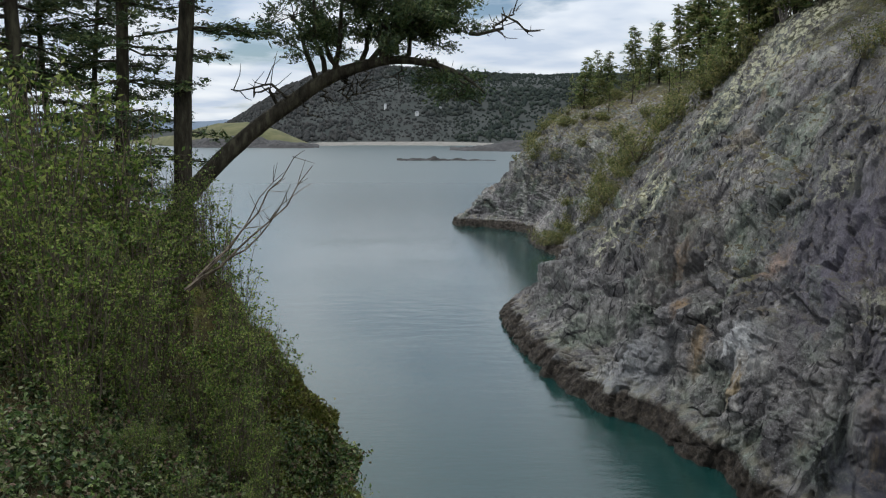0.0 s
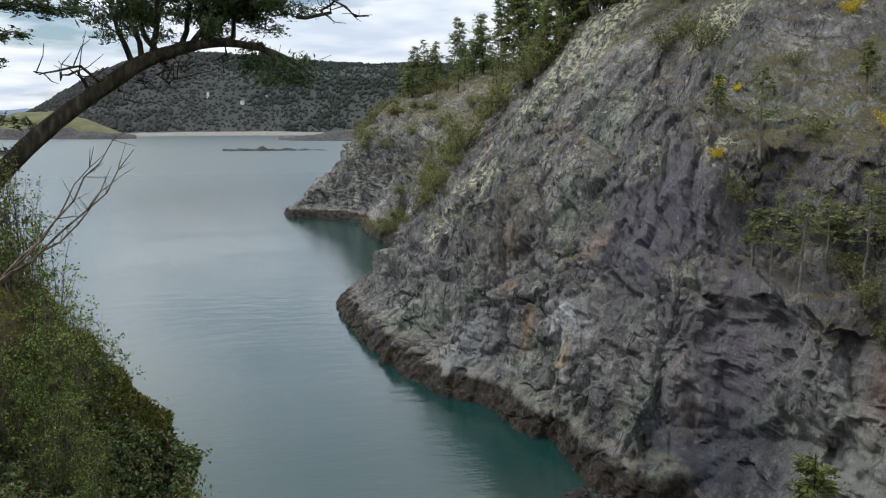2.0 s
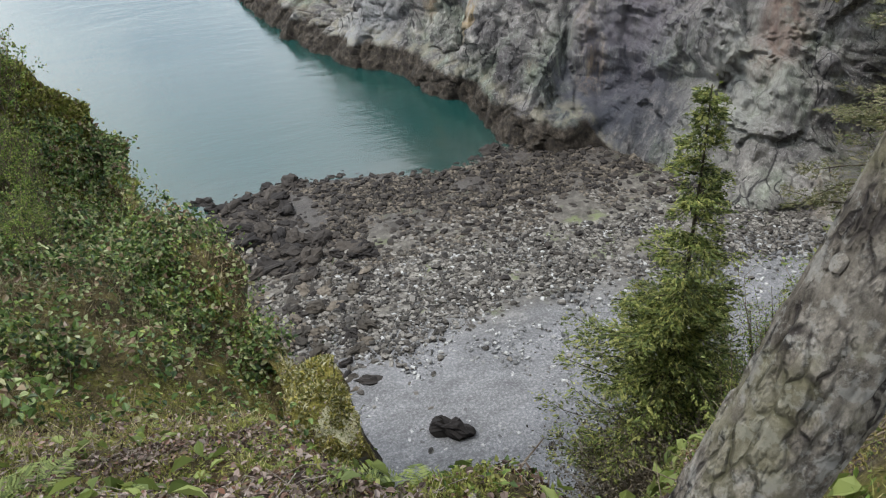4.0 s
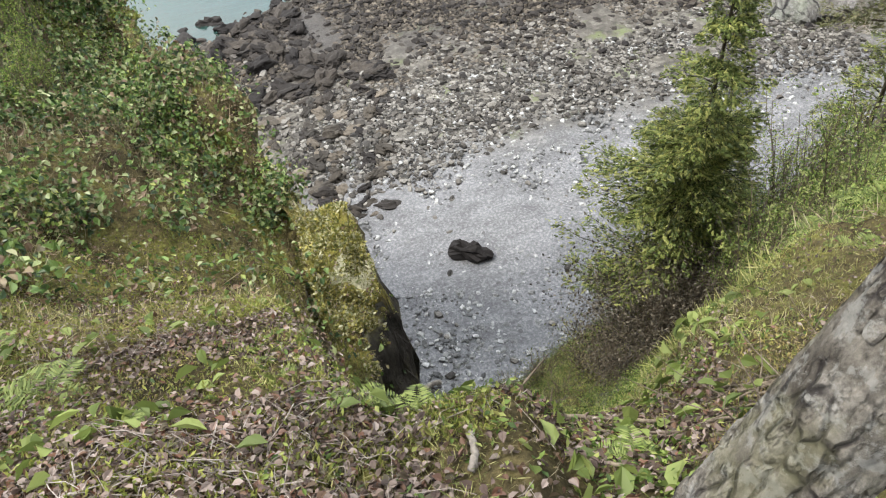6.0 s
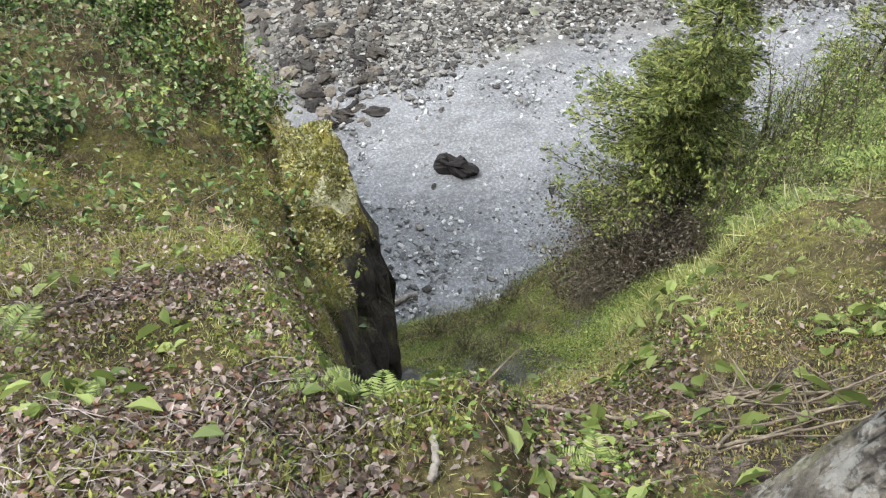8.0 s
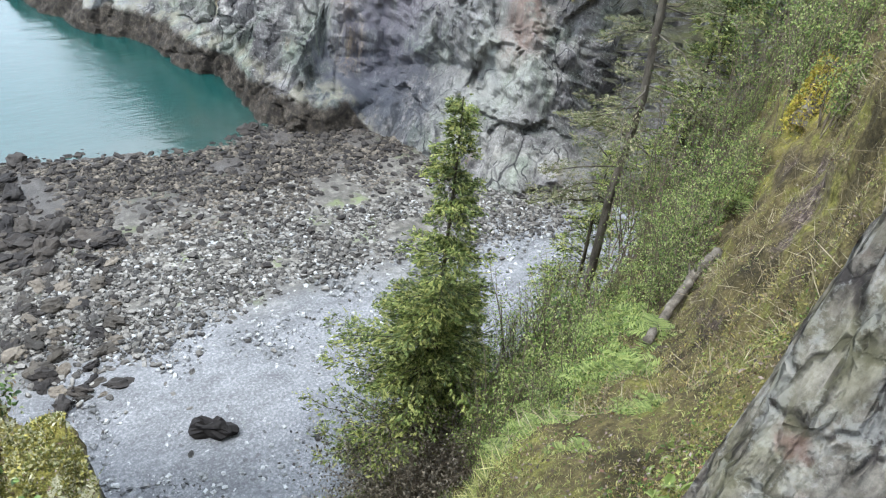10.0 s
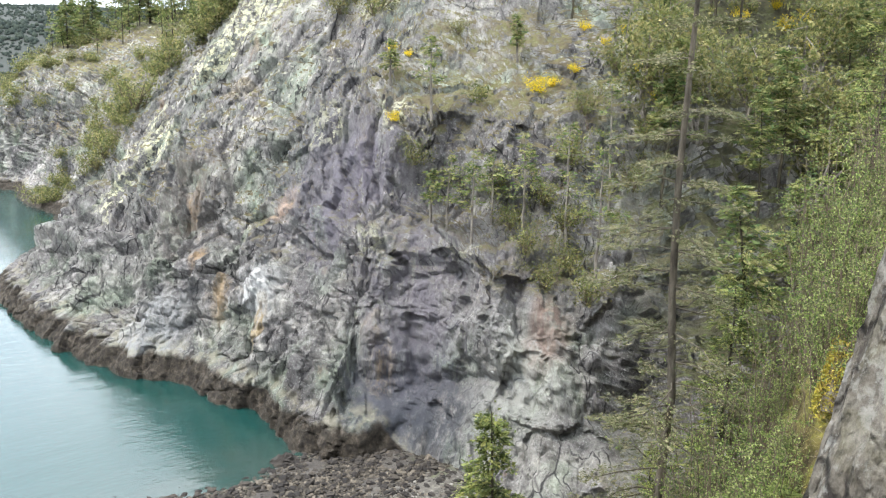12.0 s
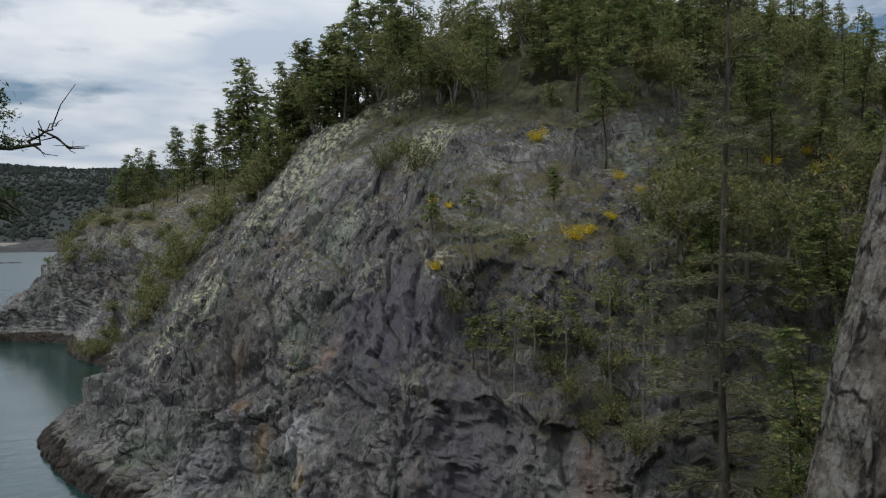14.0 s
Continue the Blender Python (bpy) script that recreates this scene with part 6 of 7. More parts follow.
litter_leaves("rock_moss", 9000, 0.045, LICHEN, "yellow moss and pale lichen on the rock edge", lambda c, n: smooth(np.abs(c[:, 1] - 5.9) / 1.6 + np.abs(c[:, 0] - 0.2) / 0.5, 1.25, 0.7) * (c[:, 2] > 15.2) * (c[:, 2] < 17.5) * (np.abs(n[:, 2]) > 0.5) * (0.05 + patch(c, 2.2, 0.0, 0.2, 77)), 0.02, 0.3, 31, 0.02, 0.6, 0.1)
litter_leaves("knob_moss", 40000, 0.075, CAP, "yellow-green moss capping the rock knob of the point", lambda c, n: (polar(c)[0] < -6.5) * (polar(c)[0] > -18) * (np.abs(n[:, 2]) > 0.15) * (polar(c)[1] > 11.6) * (polar(c)[1] < 14.4) * (c[:, 2] > 15.6), 0.08, 0.3, 34, 0.03, 0.5, 0.2)
litter_leaves("gully_herbs", 45000, 0.04, GREEN, "low green herbs in the gully", weight(6, 44, 4.0, 15, 0.0, 58, 0.8, 0.25, (-0.1, 0.3), 0.02), 0.2, 0.3, 29, 0.05, 0.5)
litter_leaves("dead_leaves", 36000, 0.026, DEAD, "pinkish grey fallen leaves on the ground", lambda c, n: weight(-75, 42, 0.35, 2.6, 1.2, 23, 1.6, 0.35, (-0.2, 0.3), 0.1)(c, n) * smooth(polar(c)[1] + 1.2 * fbm(c * 1.7, 3, 83), 2.8, 1.2) * (0.1 + 0.9 * smooth(polar(c)[0] + 26 * fbm(c * 1.5, 2, 9), 4, -22)), 0.035, 0.5, 4, 0.02, 0.66, oval=True)
litter_leaves("straw", 8000, 0.035, DRY, "thin pale dead stalks lying in the litter", lambda c, n: weight(-75, 25, 0.35, 3.0, 1.4, 24, 1.4, 0.3, (-0.2, 0.3), 0.1)(c, n) * (0.15 + smooth(polar(c)[0] + 26 * fbm(c * 1.5, 2, 9), 4, -20)), 0.03, 0.55, 25, 0.02, 0.035)
litter_leaves("herb_leaves", 900, 0.075, FERN, "small green herb leaves among the litter", weight(-75, 90, 0.7, 3.0, 0.4, 33, 2.8, 0.005, (0.14, 0.32), 0.1), 0.07, 0.55, 5, 0.03, 0.62, oval=True)
litter_leaves("bank_leaves", 60000, 0.036, GREEN, "green leaves and herbs on the bank beside the cove", weight(10, 57, 5.0, 24, 1.0, 43, 0.6, 0.06, (0.0, 0.45), 0.05), 0.3, 0.35, 6, 0.08, 0.5)
litter_leaves("bank_herbs", 20000, 0.024, GREEN, "small herbs and moss on the near bank", weight(-60, 85, 0.6, 5.5, 1.2, 47, 1.6, 0.05, (0.0, 0.4), 0.05), 0.05, 0.4, 12, 0.03, 0.5)
litter_leaves("bank_grass", 30000, 0.06, DRY, "dry grass on the bank beside the cove", weight(8, 76, 2.0, 20, 1.1, 53, 0.7, 0.1, (-0.05, 0.3), 0.05), 0.02, 0.4, 9, 0.03, 0.035, 0.45)
litter_leaves("gully_tussock", 60000, 0.17, GREEN_GRASS, "pale tussock grass down the gully", weight(6, 46, 3.2, 15, 0.3, 57, 0.8, 0.2, (-0.1, 0.4), 0.05), 0.02, 0.5, 7, 0.03, 0.04, 0.6)
litter_leaves("bank_dead_leaves", 15000, 0.024, DEAD, "brown leaves lying on the bank", weight(24, 85, 1.8, 14, 1.0, 63, 0.9, 0.35, (-0.1, 0.4), 0.05), 0.04, 0.45, 10, 0.03, 0.6)


def twigs(n, seed):
    rng = np.random.RandomState(seed)
    p, nn = scatter(BANK_V, BANK_F, n, rng, lambda c, k: (polar(c)[0] > -70) * (polar(c)[0] < 16) * (polar(c)[1] > 0.35) * smooth(polar(c)[1] + 1.2 * fbm(c * 1.7, 3, 83), 2.4, 0.9) * (0.15 + smooth(polar(c)[0] + 26 * fbm(c * 1.5, 2, 9), 4, -20)))
    bag = Bag()
    for c, k in zip(p, nn * np.sign(nn[:, 2:3])):
        d = unit(np.cross(k, rng.randn(3))) * rng.uniform(0.02, 0.09)
        m = c + k * rng.uniform(0.005, 0.035)
        bag.tube([m - d, m + rng.randn(3) * 0.01 + k * 0.01, m + d], np.array([1, 0.9, 0.6]) * rng.uniform(0.0008, 0.0024), 3)
    return bag


tagged(new("dead_twigs", twigs(1500, 61).mesh("dead_twigs", PALE_TWIG)), "fine dead twigs lying on the ground", "twigs", kind="stuff")


def fern(rng, fronds, length):
    bag = Bag()
    for k in range(fronds):
        a = rng.rand() * 6.28
        ln = length * rng.uniform(0.7, 1.1)
        s = np.linspace(0, 1, 16)
        out = np.array([np.cos(a), np.sin(a), 0])
        path = out * (ln * s)[:, None] + np.array([0, 0, 1.0]) * (ln * (0.75 * s - 0.85 * s * s))[:, None]
        bag.tube(path, 0.004 * (1 - 0.8 * s), 3)
        side = np.array([-np.sin(a), np.cos(a), 0])
        for sg in (-1, 1):
            c = path[1:]
            wl = ln * 0.32 * np.sin(np.clip(s[1:] * 0.9 + 0.1, 0, 1) * np.pi) ** 0.8 + 0.01
            ax = unit(side * sg + out * 0.35 + rng.randn(15, 3) * 0.06)
            bag.leaves(c + ax * wl[:, None] / 2, ax, unit(np.cross(ax, [0, 0, 1.0]) + rng.randn(15, 3) * 0.1), wl, 0.022 * ln / 0.4)
    return bag


rng = np.random.RandomState(71)
FERNS = [fern(rng, 11, 0.42).mesh("fern", FERN) for k in range(3)]
places = [(-0.12, 1.4, 0.3), (-1.15, 2.1, 0.5), (0.55, 0.95, 0.26), (0.05, 1.3, 0.3), (-0.75, 1.5, 0.26), (-1.5, 2.6, 0.5), (-0.4, 1.9, 0.28), (-0.25, 1.75, 0.24)]
for k in range(26):
    a, r = radians(rng.uniform(48, 62)), rng.uniform(5.5, 11)
    places.append((r * math.sin(a), r * math.cos(a), rng.uniform(0.8, 1.3)))
for k in range(30):
    a, r = radians(rng.uniform(36, 60)), rng.uniform(2.8, 8)
    places.append((r * math.sin(a), r * math.cos(a), rng.uniform(0.25, 0.55)))
for k, (x, y, sc) in enumerate(places):
    ob = new("fern", FERNS[k % 3])
    ob.matrix_basis = pose(x, y, on_bank(x, y) - 0.01, 0, 0, rng.uniform(0, 360)) @ Matrix.Scale(sc, 4)
    tagged(ob, "green sword fern spreading on the bank", "fern", "ferns on the bank")


# olive scrub round the foot of the young fir, brown and twiggy below
rng = np.random.RandomState(74)
spots = [(x, y, on_bank(x, y), sc) for x, y, sc in ((5.9, 9.6, 0.7), (6.4, 10.2, 0.9), (7.0, 9.3, 0.8), (7.6, 8.8, 0.9), (6.4, 8.7, 0.6), (2.2, 5.5, 0.35), (3.0, 6.6, 0.45), (2.6, 7.6, 0.4), (3.9, 7.7, 0.5), (1.8, 4.6, 0.3), (4.6, 8.4, 0.5), (2.9, 5.6, 0.3), (3.6, 6.4, 0.35), (2.0, 9.4, 0.5), (2.7, 10.4, 0.6), (3.5, 11.0, 0.5), (4.4, 11.2, 0.6), (5.1, 10.6, 0.7), (3.1, 8.9, 0.45), (4.2, 9.6, 0.55))]
shrub_row("gully_shrub", rng, lambda: shrub(rng, 1.4, 1.2, 1500, 0.09, 40), OLIVE, "olive shrub with brown twigs in the gully", "shrubs in the gully", spots, 3)
spots = [(x, y, on_bank(x, y) - 0.2, sc) for x, y, sc in ((9.3, 9.6, 1.0), (10.0, 9.0, 0.9), (10.6, 10.0, 1.1), (9.0, 8.3, 0.7), (8.3, 8.0, 0.6), (11.2, 9.2, 0.9), (11.8, 10.2, 1.1), (8.9, 9.0, 0.8))]
shrub_row("bank_bush", rng, lambda: thicket(3.6, 1.5, 3600, 36, 8, 1.6, 1.1), THICKET, "leafy green bush beside the young fir", "bushes beside the young fir", spots, 2)
# leaf colour already carries the shade of the overhanging fir
spots = [(x, y, on_bank(x, y), sc) for x, y, sc in ((6.3, 8.4, 1.3), (6.9, 9.0, 1.7), (7.6, 9.5, 2.0), (5.8, 8.0, 0.9), (8.2, 9.0, 1.8), (7.3, 8.4, 1.4), (8.9, 9.4, 1.7))]
shrub_row("leafless_shrub", rng, lambda: shrub(rng, 1.5, 1.1, 5000, 0.05, 160, 0.004), SHADED_BROWN, "leafless shrub, brown darkened for the shade under the fir", "leafless shrubs in the gully", spots, 2)


# ---- wood lying about ----
def stick(name, pts, r0, r1, label, material, sides=8, forks=0, seed=1):
    rng = np.random.RandomState(seed)
    line, _ = catmull(pts, 24)
    line = line + rng.randn(24, 3) * min(r0 * 0.25, 0.008)
    bag = Bag()
    line = np.concatenate([line[:1], line, line[-1:]])
    bag.tube(line + np.linspace(-1e-4, 1e-4, 26)[:, None], np.r_[r0 * 0.05, np.linspace(r0, r1, 24), r1 * 0.05], sides, 0.25, seed)
    for k in range(forks):
        e = rng.randint(5, 22)
        tip = line[e] + rng.randn(3) * 0.12 + [0, 0, 0.06]
        bag.tube([line[e], (line[e] + tip) / 2 + rng.randn(3) * 0.01, tip], [r0 * 0.5, r0 * 0.35, r0 * 0.15], 4)
    return tagged(new(name, bag.mesh(name, material, True)), label, name.split("_")[-1])


g = on_bank
stick("fallen_branch", [(0.25, 1.35, g(0.25, 1.35) + 0.03), (0.5, 1.3, g(0.5, 1.3) + 0.06), (0.8, 1.15, g(0.8, 1.15) + 0.06)], 0.012, 0.008, "thin dead branch lying across the litter", TWIG, 6, 5, 2)
for k in range(26):
    r_ = np.random.RandomState(300 + k)
    x, y, a = 1.02 + 0.2 * r_.randn(), 0.98 + 0.07 * r_.randn(), radians(-20 + 22 * r_.randn())
    ln = r_.uniform(0.1, 0.3)
    ends = [(x + d * ln * math.cos(a), y + d * ln * math.sin(a)) for d in (-1, 0, 1)]
    stick("dead_stick", [(u, w, g(u, w) + 0.02 + 0.03 * r_.rand()) for u, w in ends], r_.uniform(0.003, 0.007), 0.002, "reddish brown dead stick in a small heap", TWIG, 5, 2, 400 + k)
stick("mossy_stick", [(0.1, 0.98, g(0.1, 0.98) + 0.02), (0.13, 1.05, g(0.13, 1.05) + 0.03), (0.15, 1.15, g(0.15, 1.15) + 0.02)], 0.011, 0.008, "broken stick grey with lichen", BARK_PALE, 7, 0, 3)
stick("bank_log", [(5.5, 3.5, g(5.5, 3.5) + 0.1), (6.1, 3.75, g(6.1, 3.75) + 0.2), (6.8, 3.97, g(6.8, 3.97) + 0.28), (7.5, 4.18, g(7.5, 4.18) + 0.3)], 0.05, 0.062, "grey weathered log lying on the bank", BARK_MID, 10, 3, 4)
stick("drift_log", [(u, w, max(g(u, w), float(beach_height(u, w))) + 0.1) for u, w in ((1.95, 13.1), (2.5, 13.25), (3.0, 13.3))], 0.11, 0.08, "short bleached drift log at the top of the beach", BARK_PALE, 10, 0, 5)
stick("drift_plank", [(11.6, 17.4, 1.15), (12.5, 17.9, 1.15), (13.2, 18.2, 1.12)], 0.1, 0.08, "grey drift timber at the edge of the beach", BARK_PALE, 6, 0, 6)


def mossy_stump(x, y, height):
    rng = np.random.RandomState(77)
    root = new("mossy_stump")
    bag, cover = Bag(), Bag()
    s_ = np.linspace(0, 1, 8)
    line = np.stack([0.5 * s_, 0.12 * s_, height * s_], 1)
    line = np.concatenate([line, line[-1:] + [0.001, 0, 0.001]])
    bag.tube(line, np.r_[0.3 - 0.12 * s_, 0.02], 12, 0.3, 5)
    part("stem", bag.mesh("stem", BARK_MID, True), root)
    n = 5200
    u, w = rng.rand(n) ** 0.8, rng.rand(n) * 2 * np.pi
    r = 0.32 - 0.12 * u + rng.rand(n) * 0.09
    c = np.stack([0.5 * u + r * np.cos(w), 0.12 * u + r * np.sin(w), height * u + 0.08 * rng.randn(n)], 1)
    ax = unit(rng.randn(n, 3) + [0, 0, 0.4])
    cover.leaves(c, ax, unit(np.cross(ax, rng.randn(n, 3))), rng.uniform(0.04, 0.09, n), 0.03)
    part("moss", cover.mesh("moss", YELLOW_MOSS), root, "bright yellow-green moss")
    root.matrix_basis = pose(x, y, on_bank(x, y) - 0.1) @ Matrix.Scale(0.72, 4)
    tagged(root, "leaning stump thick with bright yellow moss", "stump")


mossy_stump(9.66, 4.82, 1.15)


# ---- beach stones ----
def stone_mesh(rng, name, material, squash=(1, 0.8, 0.55), rough=0.3):
    # a cube's faces split in four and blown up to a worn, angular lump
    g = np.linspace(-1, 1, 3)
    v, f = [], []
    for ax in range(3):
        for sg in (-1, 1):
            a, b = np.meshgrid(g, g, indexing="ij")
            q = np.zeros((9, 3))
            q[:, ax], q[:, (ax + 1) % 3], q[:, (ax + 2) % 3] = sg, a.ravel() * sg, b.ravel()
            f.append(grid_faces(3, 3) + 9 * len(v))
            v.append(q)
    v = np.concatenate(v)
    v = unit(v) * (0.5 + 0.12 * np.abs(v).sum(1)[:, None] / 3)
    v = v * (1 + rough * fbm(v * 2.2 + rng.rand(3) * 50, 2, rng.randint(999))[:, None]) * squash
    return v, np.concatenate(f)


rng = np.random.RandomState(81)
FORMS = [stone_mesh(rng, "stone", STONE, (1, rng.uniform(0.6, 0.95), rng.uniform(0.4, 0.7)), 0.4) for k in range(8)]
STONES = [mesh_of("stone", v, f, STONE) for v, f in FORMS]
DARKS = [mesh_of("stone", v, f, STONE_DARK) for v, f in FORMS]


def cobble(x, y):
    """How thickly stones lie at a place on the beach."""
    q = np.stack([x, y, 0 * x], -1)
    line = 25.5 - 0.16 * (x - 4) + 2.0 * fbm(q * 0.18, 3, 5)
    return smooth(y, line - 2.5, line + 2.5)


def beach_spots(n, seed):
    rng = np.random.RandomState(seed)
    x, y = rng.uniform(-4, 32, n * 6), rng.uniform(12, 41.5, n * 6)
    right = np.interp(y, [14, 18, 22, 27, 31, 37, 41], [9, 15, 29, 26, 24.5, 23, 18])
    left = np.interp(y, [14, 20, 28, 40], [2, 1.5, 0.2, -4])
    ok = (x > left) * (x < right) * (rng.rand(n * 6) < cobble(x, y) * 0.95 + 0.05)
    return x[ok][:n], y[ok][:n], rng


x, y, r_ = beach_spots(300, 91)
for k in range(len(x)):
    dark = y[k] > 31.5 - 0.12 * (x[k] - 8) + 2.0 * r_.randn()
    ob = new("stone", (DARKS if dark else STONES)[r_.randint(8)])
    sc = r_.uniform(0.25, 0.55) * (0.55 + 0.45 * float(cobble(x[k:k + 1], y[k:k + 1])[0]))
    ob.matrix_basis = pose(x[k], y[k], float(beach_height(x[k], y[k])) + 0.06 + sc * 0.1, r_.uniform(-15, 15), r_.uniform(-15, 15), r_.uniform(0, 360)) @ Matrix.Scale(sc, 4)
    ob.parent = beach


def foot_spots(n, seed):
    rng = np.random.RandomState(seed)
    x, y = rng.uniform(1.5, 9, n * 4), rng.uniform(11, 17, n * 4)
    ok = rng.rand(n * 4) < smooth(y + 0.9 * fbm(np.stack([x, y, 0 * x], 1) * 0.5, 2, 3), 16.2, 14.4) * smooth(x, 8.8, 7.0)
    return x[ok][:n], y[ok][:n], rng


def stone_field(n, seed, lo, hi, name, material, label, dark=None):
    x, y, r = foot_spots(n, seed) if dark is None else beach_spots(n, seed)
    if dark is not None:
        wet = (y > 31.5 - 0.12 * (x - 8) + 2.0 * r.randn(len(y))) == dark
        x, y = x[wet], y[wet]
    bag = Bag()
    for k in range(len(x)):
        v, f = FORMS[r.randint(8)]
        sc = lo + (hi - lo) * r.rand() ** 2.2
        a = r.rand() * 6.28
        c, s = math.cos(a), math.sin(a)
        q = v @ np.array([[c, s, 0], [-s, c, 0], [0, 0, 1]]) * sc
        bag.add(q + [x[k], y[k], float(beach_height(x[k], y[k])) + 0.05 + 0.12 * sc], f)
    tagged(new(name, bag.mesh(name, material)), label, "stones", kind="stuff")


stone_field(8500, 95, 0.07, 0.36, "beach_cobbles", STONE, "grey and tan cobbles strewn over the beach", False)
stone_field(900, 98, 0.05, 0.26, "foot_cobbles", STONE_PALE, "pale grey stones at the foot of the bank")
stone_field(4200, 96, 0.14, 0.5, "wet_cobbles", STONE_DARK, "dark wet cobbles at the edge of the water", True)


def pebbles(name, n, seed, area, sizes, material, label, keep=None):
    rng = np.random.RandomState(seed)
    x, y = rng.uniform(area[0], area[1], n), rng.uniform(area[2], area[3], n)
    if keep:
        ok = rng.rand(n) < keep(x, y)
        x, y = x[ok], y[ok]
        n = len(x)
    bag = Bag()
    form = np.array([(-1, -1, 0), (1, -1, 0), (1, 1, 0), (-1, 1, 0), (-0.6, -0.6, 0.8), (0.6, -0.6, 0.8), (0.6, 0.6, 0.8), (-0.6, 0.6, 0.8)], float)
    fs = np.array([(0, 1, 5, 4), (1, 2, 6, 5), (2, 3, 7, 6), (3, 0, 4, 7), (4, 5, 6, 7)])
    sz = sizes[0] + sizes[1] * rng.rand(n) ** 4
    a = rng.rand(n) * 6.28
    c, s = np.cos(a), np.sin(a)
    lump = form[None] * rng.uniform(0.7, 1.3, (n, 8, 3))
    v = np.stack([lump[..., 0] * c[:, None] - lump[..., 1] * s[:, None] * 0.7, lump[..., 0] * s[:, None] + lump[..., 1] * c[:, None] * 0.7, lump[..., 2] * 0.6], -1) * sz[:, None, None]
    v[..., 0] += x[:, None]
    v[..., 1] += y[:, None]
    v[..., 2] += (beach_height(x, y) + 0.06)[:, None]
    bag.add(v.reshape(-1, 3), (np.arange(n)[:, None, None] * 8 + fs[None]).reshape(-1, 4))
    tagged(new(name, bag.mesh(name, material)), label, "pebbles", kind="stuff")


pebbles("pebbles", 9000, 97, (2, 26, 13, 30), (0.025, 0.1), STONE_PALE, "pale pebbles on the grey shingle")
pebbles("small_stones", 26000, 98, (-2, 28, 21, 33), (0.045, 0.11), STONE, "small grey and brown stones between the cobbles", cobble)


pebbles("wet_stones", 24000, 99, (-2, 28, 30, 40), (0.045, 0.12), STONE_BROWN, "small dark wet stones near the water", cobble)


def weld(v, f):
    _, first, back = np.unique(np.round(v, 5), axis=0, return_index=True, return_inverse=True)
    return v[first], back.ravel()[f]


def boulder(x, y, size, label, material, seed, squash=(1, 0.8, 0.6), sink=0.15, group="dark rocks below the point"):
    n = 7
    g = np.linspace(-1, 1, n)
    v, f = [], []
    for ax in range(3):
        for sg in (-1, 1):
            a, b = np.meshgrid(g, g, indexing="ij")
            q = np.zeros((n * n, 3))
            q[:, ax], q[:, (ax + 1) % 3], q[:, (ax + 2) % 3] = sg, a.ravel() * sg, b.ravel()
            f.append(grid_faces(n, n) + n * n * len(v))
            v.append(q)
    v, f = weld(unit(np.concatenate(v)) * 0.5, np.concatenate(f))
    d1, d2, own, tilt = cells(v * 2.6 + seed * 3.7, seed)
    v = v * (1 + 0.25 * fbm(v * 2 + seed, 3, seed) + (own - 0.5) * 0.35 + tilt * 0.9 - smooth(d2 - d1, 0.1, 0) * 0.1)[:, None] * squash * size
    ob = new("boulder", mesh_of("boulder", v, f, material))
    ob.matrix_basis = pose(x, y, float(beach_height(x, y)) + size * (squash[2] * 0.5 - sink), 0, 0, seed * 47 % 360)
    return tagged(ob, label, "boulder", group)


rng = np.random.RandomState(99)
k = 0
for tries in range(600):
    y = rng.uniform(21.5, 41)
    left = np.interp(y, [20, 24, 28, 33, 40], [2.0, 1.5, 0.2, -1.6, -3.5])
    width = np.interp(y, [20, 24, 27, 33, 38, 41], [1.6, 3.0, 5.5, 8.0, 6.5, 8])
    x = left + width * rng.rand() ** 1.3
    boulder(x, y, rng.uniform(0.4, 1.1) * (1.25 if y > 31 else 0.75), "dark weed-covered rock at the tide line", STONE_DARK if y > 30 or rng.rand() < 0.35 else STONE_BROWN, 100 + k, (1.2, rng.uniform(0.55, 0.9), rng.uniform(0.4, 0.65)))
    k += 1
    if k >= 230:
        break
boulder(5.95, 18.1, 1.35, "lone black rock on the grey shingle", STONE_DARK, 7, (1, 0.6, 0.62), 0.1, "")
boulder(17.0, 39.8, 1.6, "low dark rock awash at the foot of the cliff", STONE_DARK, 11, (1, 0.7, 0.4), 0.1, "")

# ---- across the bay ----


def far_tree_material():
    # bare alder woods on one flank, evergreens on the other
    m = Mat("far_trees", 0.9, spec=0.1)
    # both tree tones also hold a little greenish-blue haze
    col = m.ramp(m.geo.outputs["Random Per Island"], (0.1, (0.05, 0.052, 0.05)), (0.5, (0.058, 0.058, 0.055)), (0.9, (0.068, 0.066, 0.062)))
    dark = m.ramp(m.geo.outputs["Random Per Island"], (0.1, (0.032, 0.041, 0.036)), (0.5, (0.037, 0.047, 0.039)), (0.9, (0.045, 0.055, 0.043)))
    side = m.math("ADD", m.axis(0), m.math("MULTIPLY", m.math("SUBTRACT", m.noise(0.006, 4, 0.6, world=True), 0.5), 700.0))
    return m.colour(m.mix(m.step(side, -160.0, 80.0), col, dark))


FAR_TREE = far_tree_material()


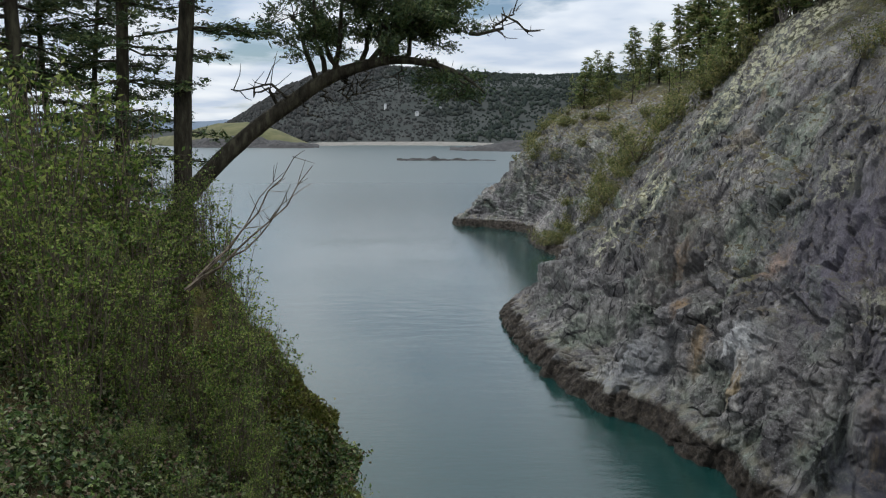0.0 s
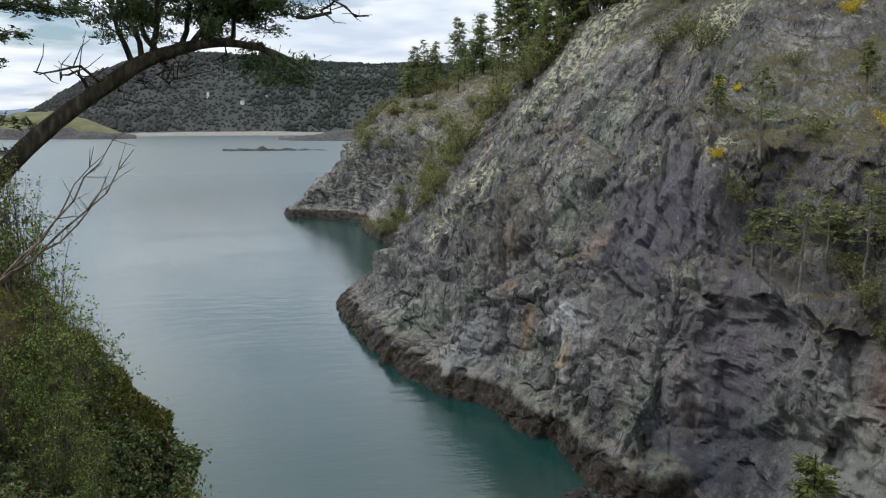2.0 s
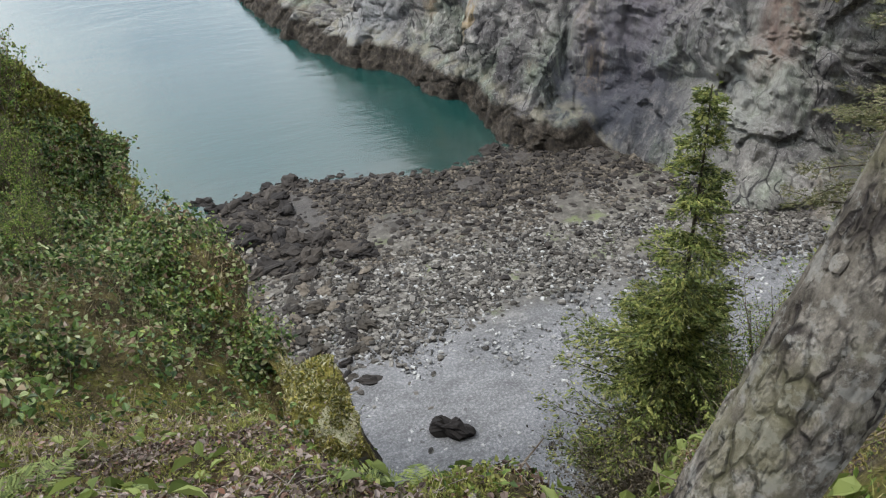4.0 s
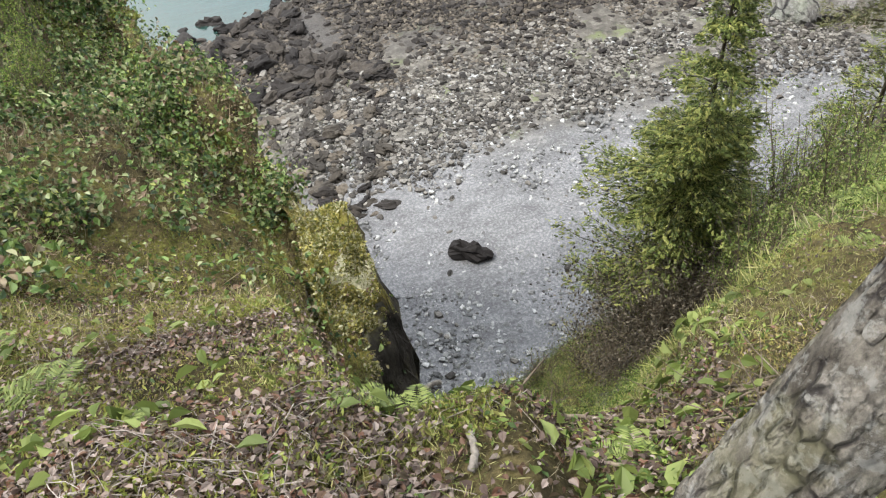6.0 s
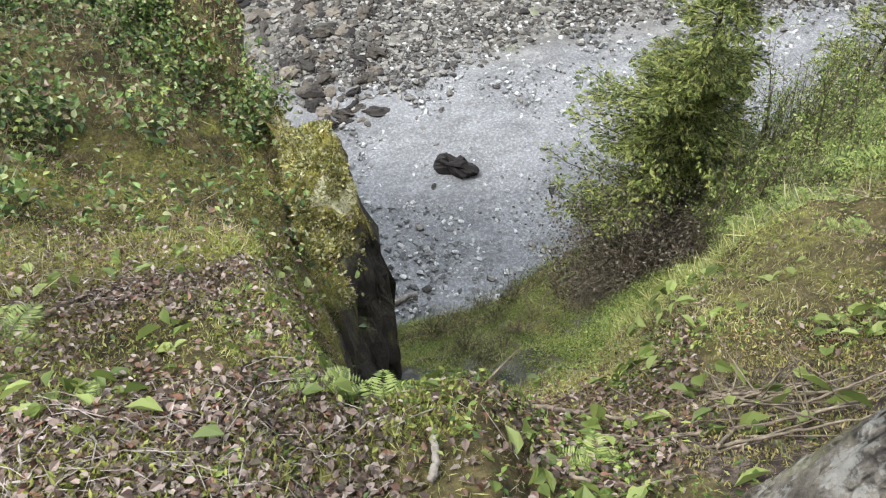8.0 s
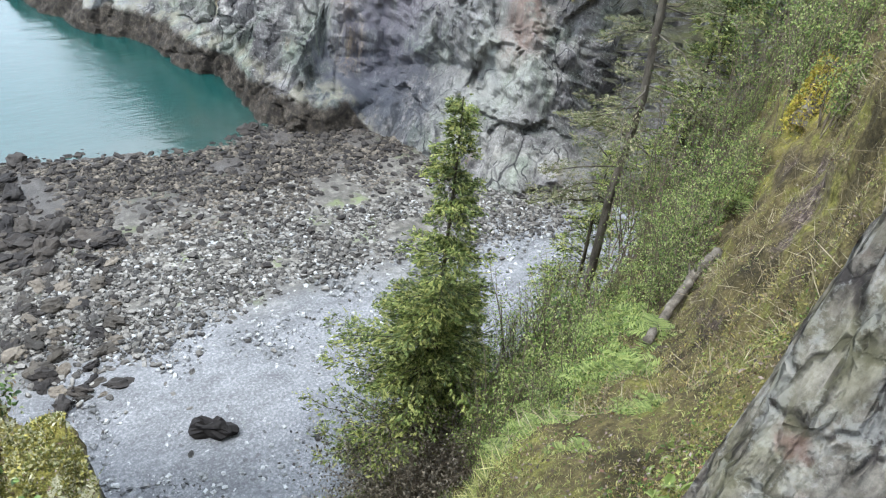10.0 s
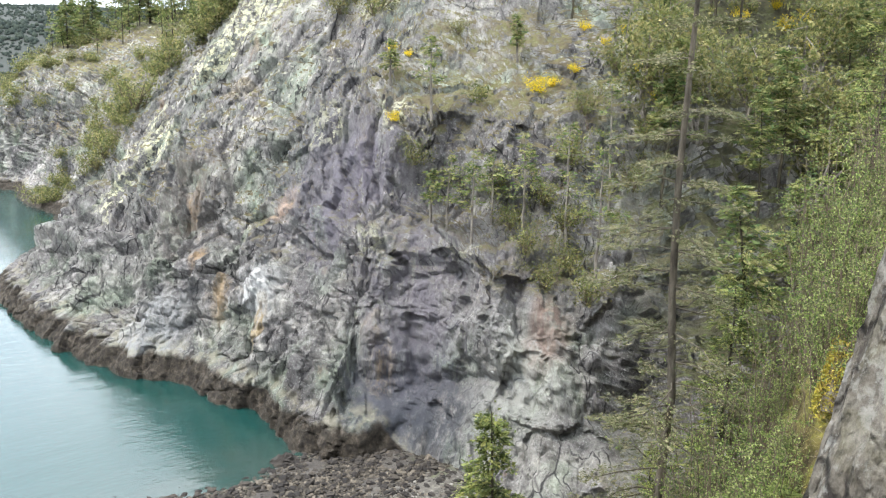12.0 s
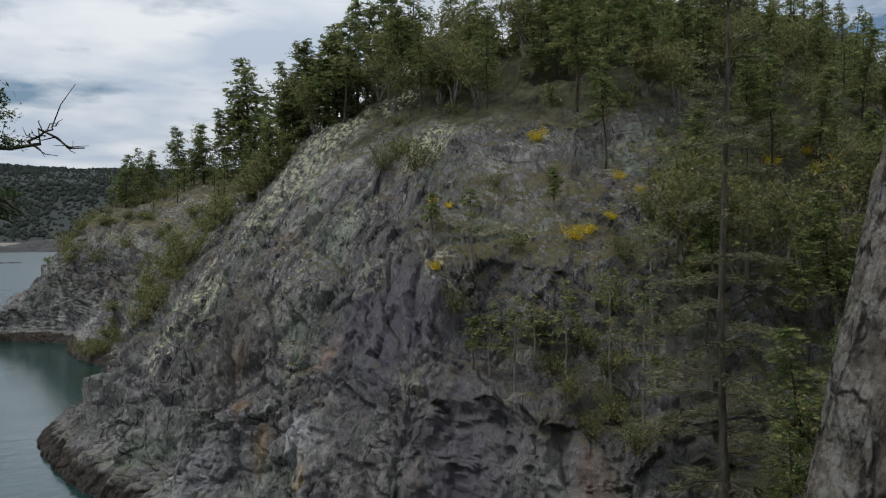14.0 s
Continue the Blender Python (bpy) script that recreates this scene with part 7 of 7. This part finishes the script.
def far_wood():
    rng = np.random.RandomState(111)
    p, nn = scatter(HILL_V, HILL_F, 14000, rng, lambda c, n: (c[:, 2] > 4) * np.where(np.hypot(c[:, 0], c[:, 1]) > 1900, 0.1, 1.0))
    bag = Bag()
    w = np.linspace(0, 2 * np.pi, 5, endpoint=False)
    h = rng.uniform(3, 6.5, len(p)) * (0.7 + 0.5 * (fbm(p * 0.01, 2, 3) > 0))
    r = h * rng.uniform(0.45, 0.85, len(p))
    rings = [(0.0, 0.9), (0.45, 1.0), (1.0, 0.08)]
    v = np.stack([np.stack([p[:, None, 0] + (r * k)[:, None] * np.cos(w) * rng.uniform(0.7, 1.3, (len(p), 5)), p[:, None, 1] + (r * k)[:, None] * np.sin(w), np.broadcast_to((p[:, 2] + h * z)[:, None], (len(p), 5))], -1) for z, k in rings], 1)
    f = grid_faces(3, 5, True)
    bag.add(v.reshape(-1, 3), (np.arange(len(p))[:, None, None] * 15 + f[None]).reshape(-1, 4))
    tagged(new("far_wood", bag.mesh("far_wood", FAR_TREE, True)), "dark mixed woods on the far hill", "woods", kind="stuff")


far_wood()


def cottage(left, up, dist, w, label):
    a = radians(left)
    x, y, z = -dist * math.sin(a), dist * math.cos(a), 22 + dist * math.tan(radians(up))
    root = new("house")
    root.matrix_basis = pose(x, y, z, 0, 0, left + 15)
    bag = Bag()
    hx, hy, hz = w / 2, w * 0.35, w * 0.4
    bag.add([(-hx, -hy, -9), (hx, -hy, -9), (hx, hy, -9), (-hx, hy, -9), (-hx, -hy, hz), (hx, -hy, hz), (hx, hy, hz), (-hx, hy, hz)], [(0, 1, 5, 4), (1, 2, 6, 5), (2, 3, 7, 6), (3, 0, 4, 7)])
    part("wall", bag.mesh("wall", HOUSE_WALL), root)
    bag = Bag()
    t = w * 0.28
    bag.add([(-hx * 1.1, -hy * 1.2, hz), (hx * 1.1, -hy * 1.2, hz), (hx * 1.1, 0, hz + t), (-hx * 1.1, 0, hz + t), (-hx * 1.1, hy * 1.2, hz), (hx * 1.1, hy * 1.2, hz)], [(0, 1, 2, 3), (3, 2, 5, 4)])
    part("roof", bag.mesh("roof", HOUSE_ROOF), root)
    for k in (-0.5, 0.0, 0.5):
        bag = Bag()
        bag.add([(k * w * 0.6 - w * 0.06, -hy - 0.15, 0), (k * w * 0.6 + w * 0.06, -hy - 0.15, 0), (k * w * 0.6 + w * 0.06, -hy - 0.15, hz * 0.6), (k * w * 0.6 - w * 0.06, -hy - 0.15, hz * 0.6)], [(0, 1, 2, 3)])
        part("window", bag.mesh("window", HOUSE_ROOF), root)
    return tagged(root, label, "house", "houses across the bay")


HOUSE_WALL = plain_material("white_wall", (0.6, 0.6, 0.58), (0.75, 0.75, 0.73), 0.2)
HOUSE_ROOF = plain_material("grey_roof", (0.2, 0.2, 0.21), (0.3, 0.3, 0.31), 0.2)
cottage(1.9, 1.3, 1470, 6, "white house among the trees on the far hill")
cottage(0.2, 1.7, 1500, 4, "small pale house on the far hill")
cottage(-0.9, 0.3, 1440, 5, "pale house near the far beach")
cottage(4.2, 1.9, 1500, 4, "pale house high in the far woods")


REEF = plain_material("reef_rock", (0.02, 0.018, 0.017), (0.05, 0.045, 0.04), 0.3)


def shoal():
    rng = np.random.RandomState(121)
    az = np.radians(np.linspace(-3.4, 3.9, 240))
    u = np.linspace(-1, 1, 9)
    q = np.stack([600 * np.sin(az)[:, None] + 0 * u, 600 * np.cos(az)[:, None] + u * 9, np.zeros((240, 9))], -1)
    k = np.linspace(0, 1, 240)
    ht = 2.6 + 4.4 * np.exp(-((k - 0.38) / 0.035) ** 2) + 1.5 * np.exp(-((k - 0.15) / 0.03) ** 2) - 1.6 * smooth(k, 0.6, 1.0)
    q[..., 2] = (0.6 * ht[:, None] * (1 - u ** 2) - 0.6 + 0.8 * fbm(q.reshape(-1, 3) * 0.2, 3, 7).reshape(240, 9))
    tagged(new("reef", mesh_of("reef", q.reshape(-1, 3), grid_faces(240, 9)[:, ::-1], REEF)), "low dark reef in the bay", "reef", kind="structure")


shoal()
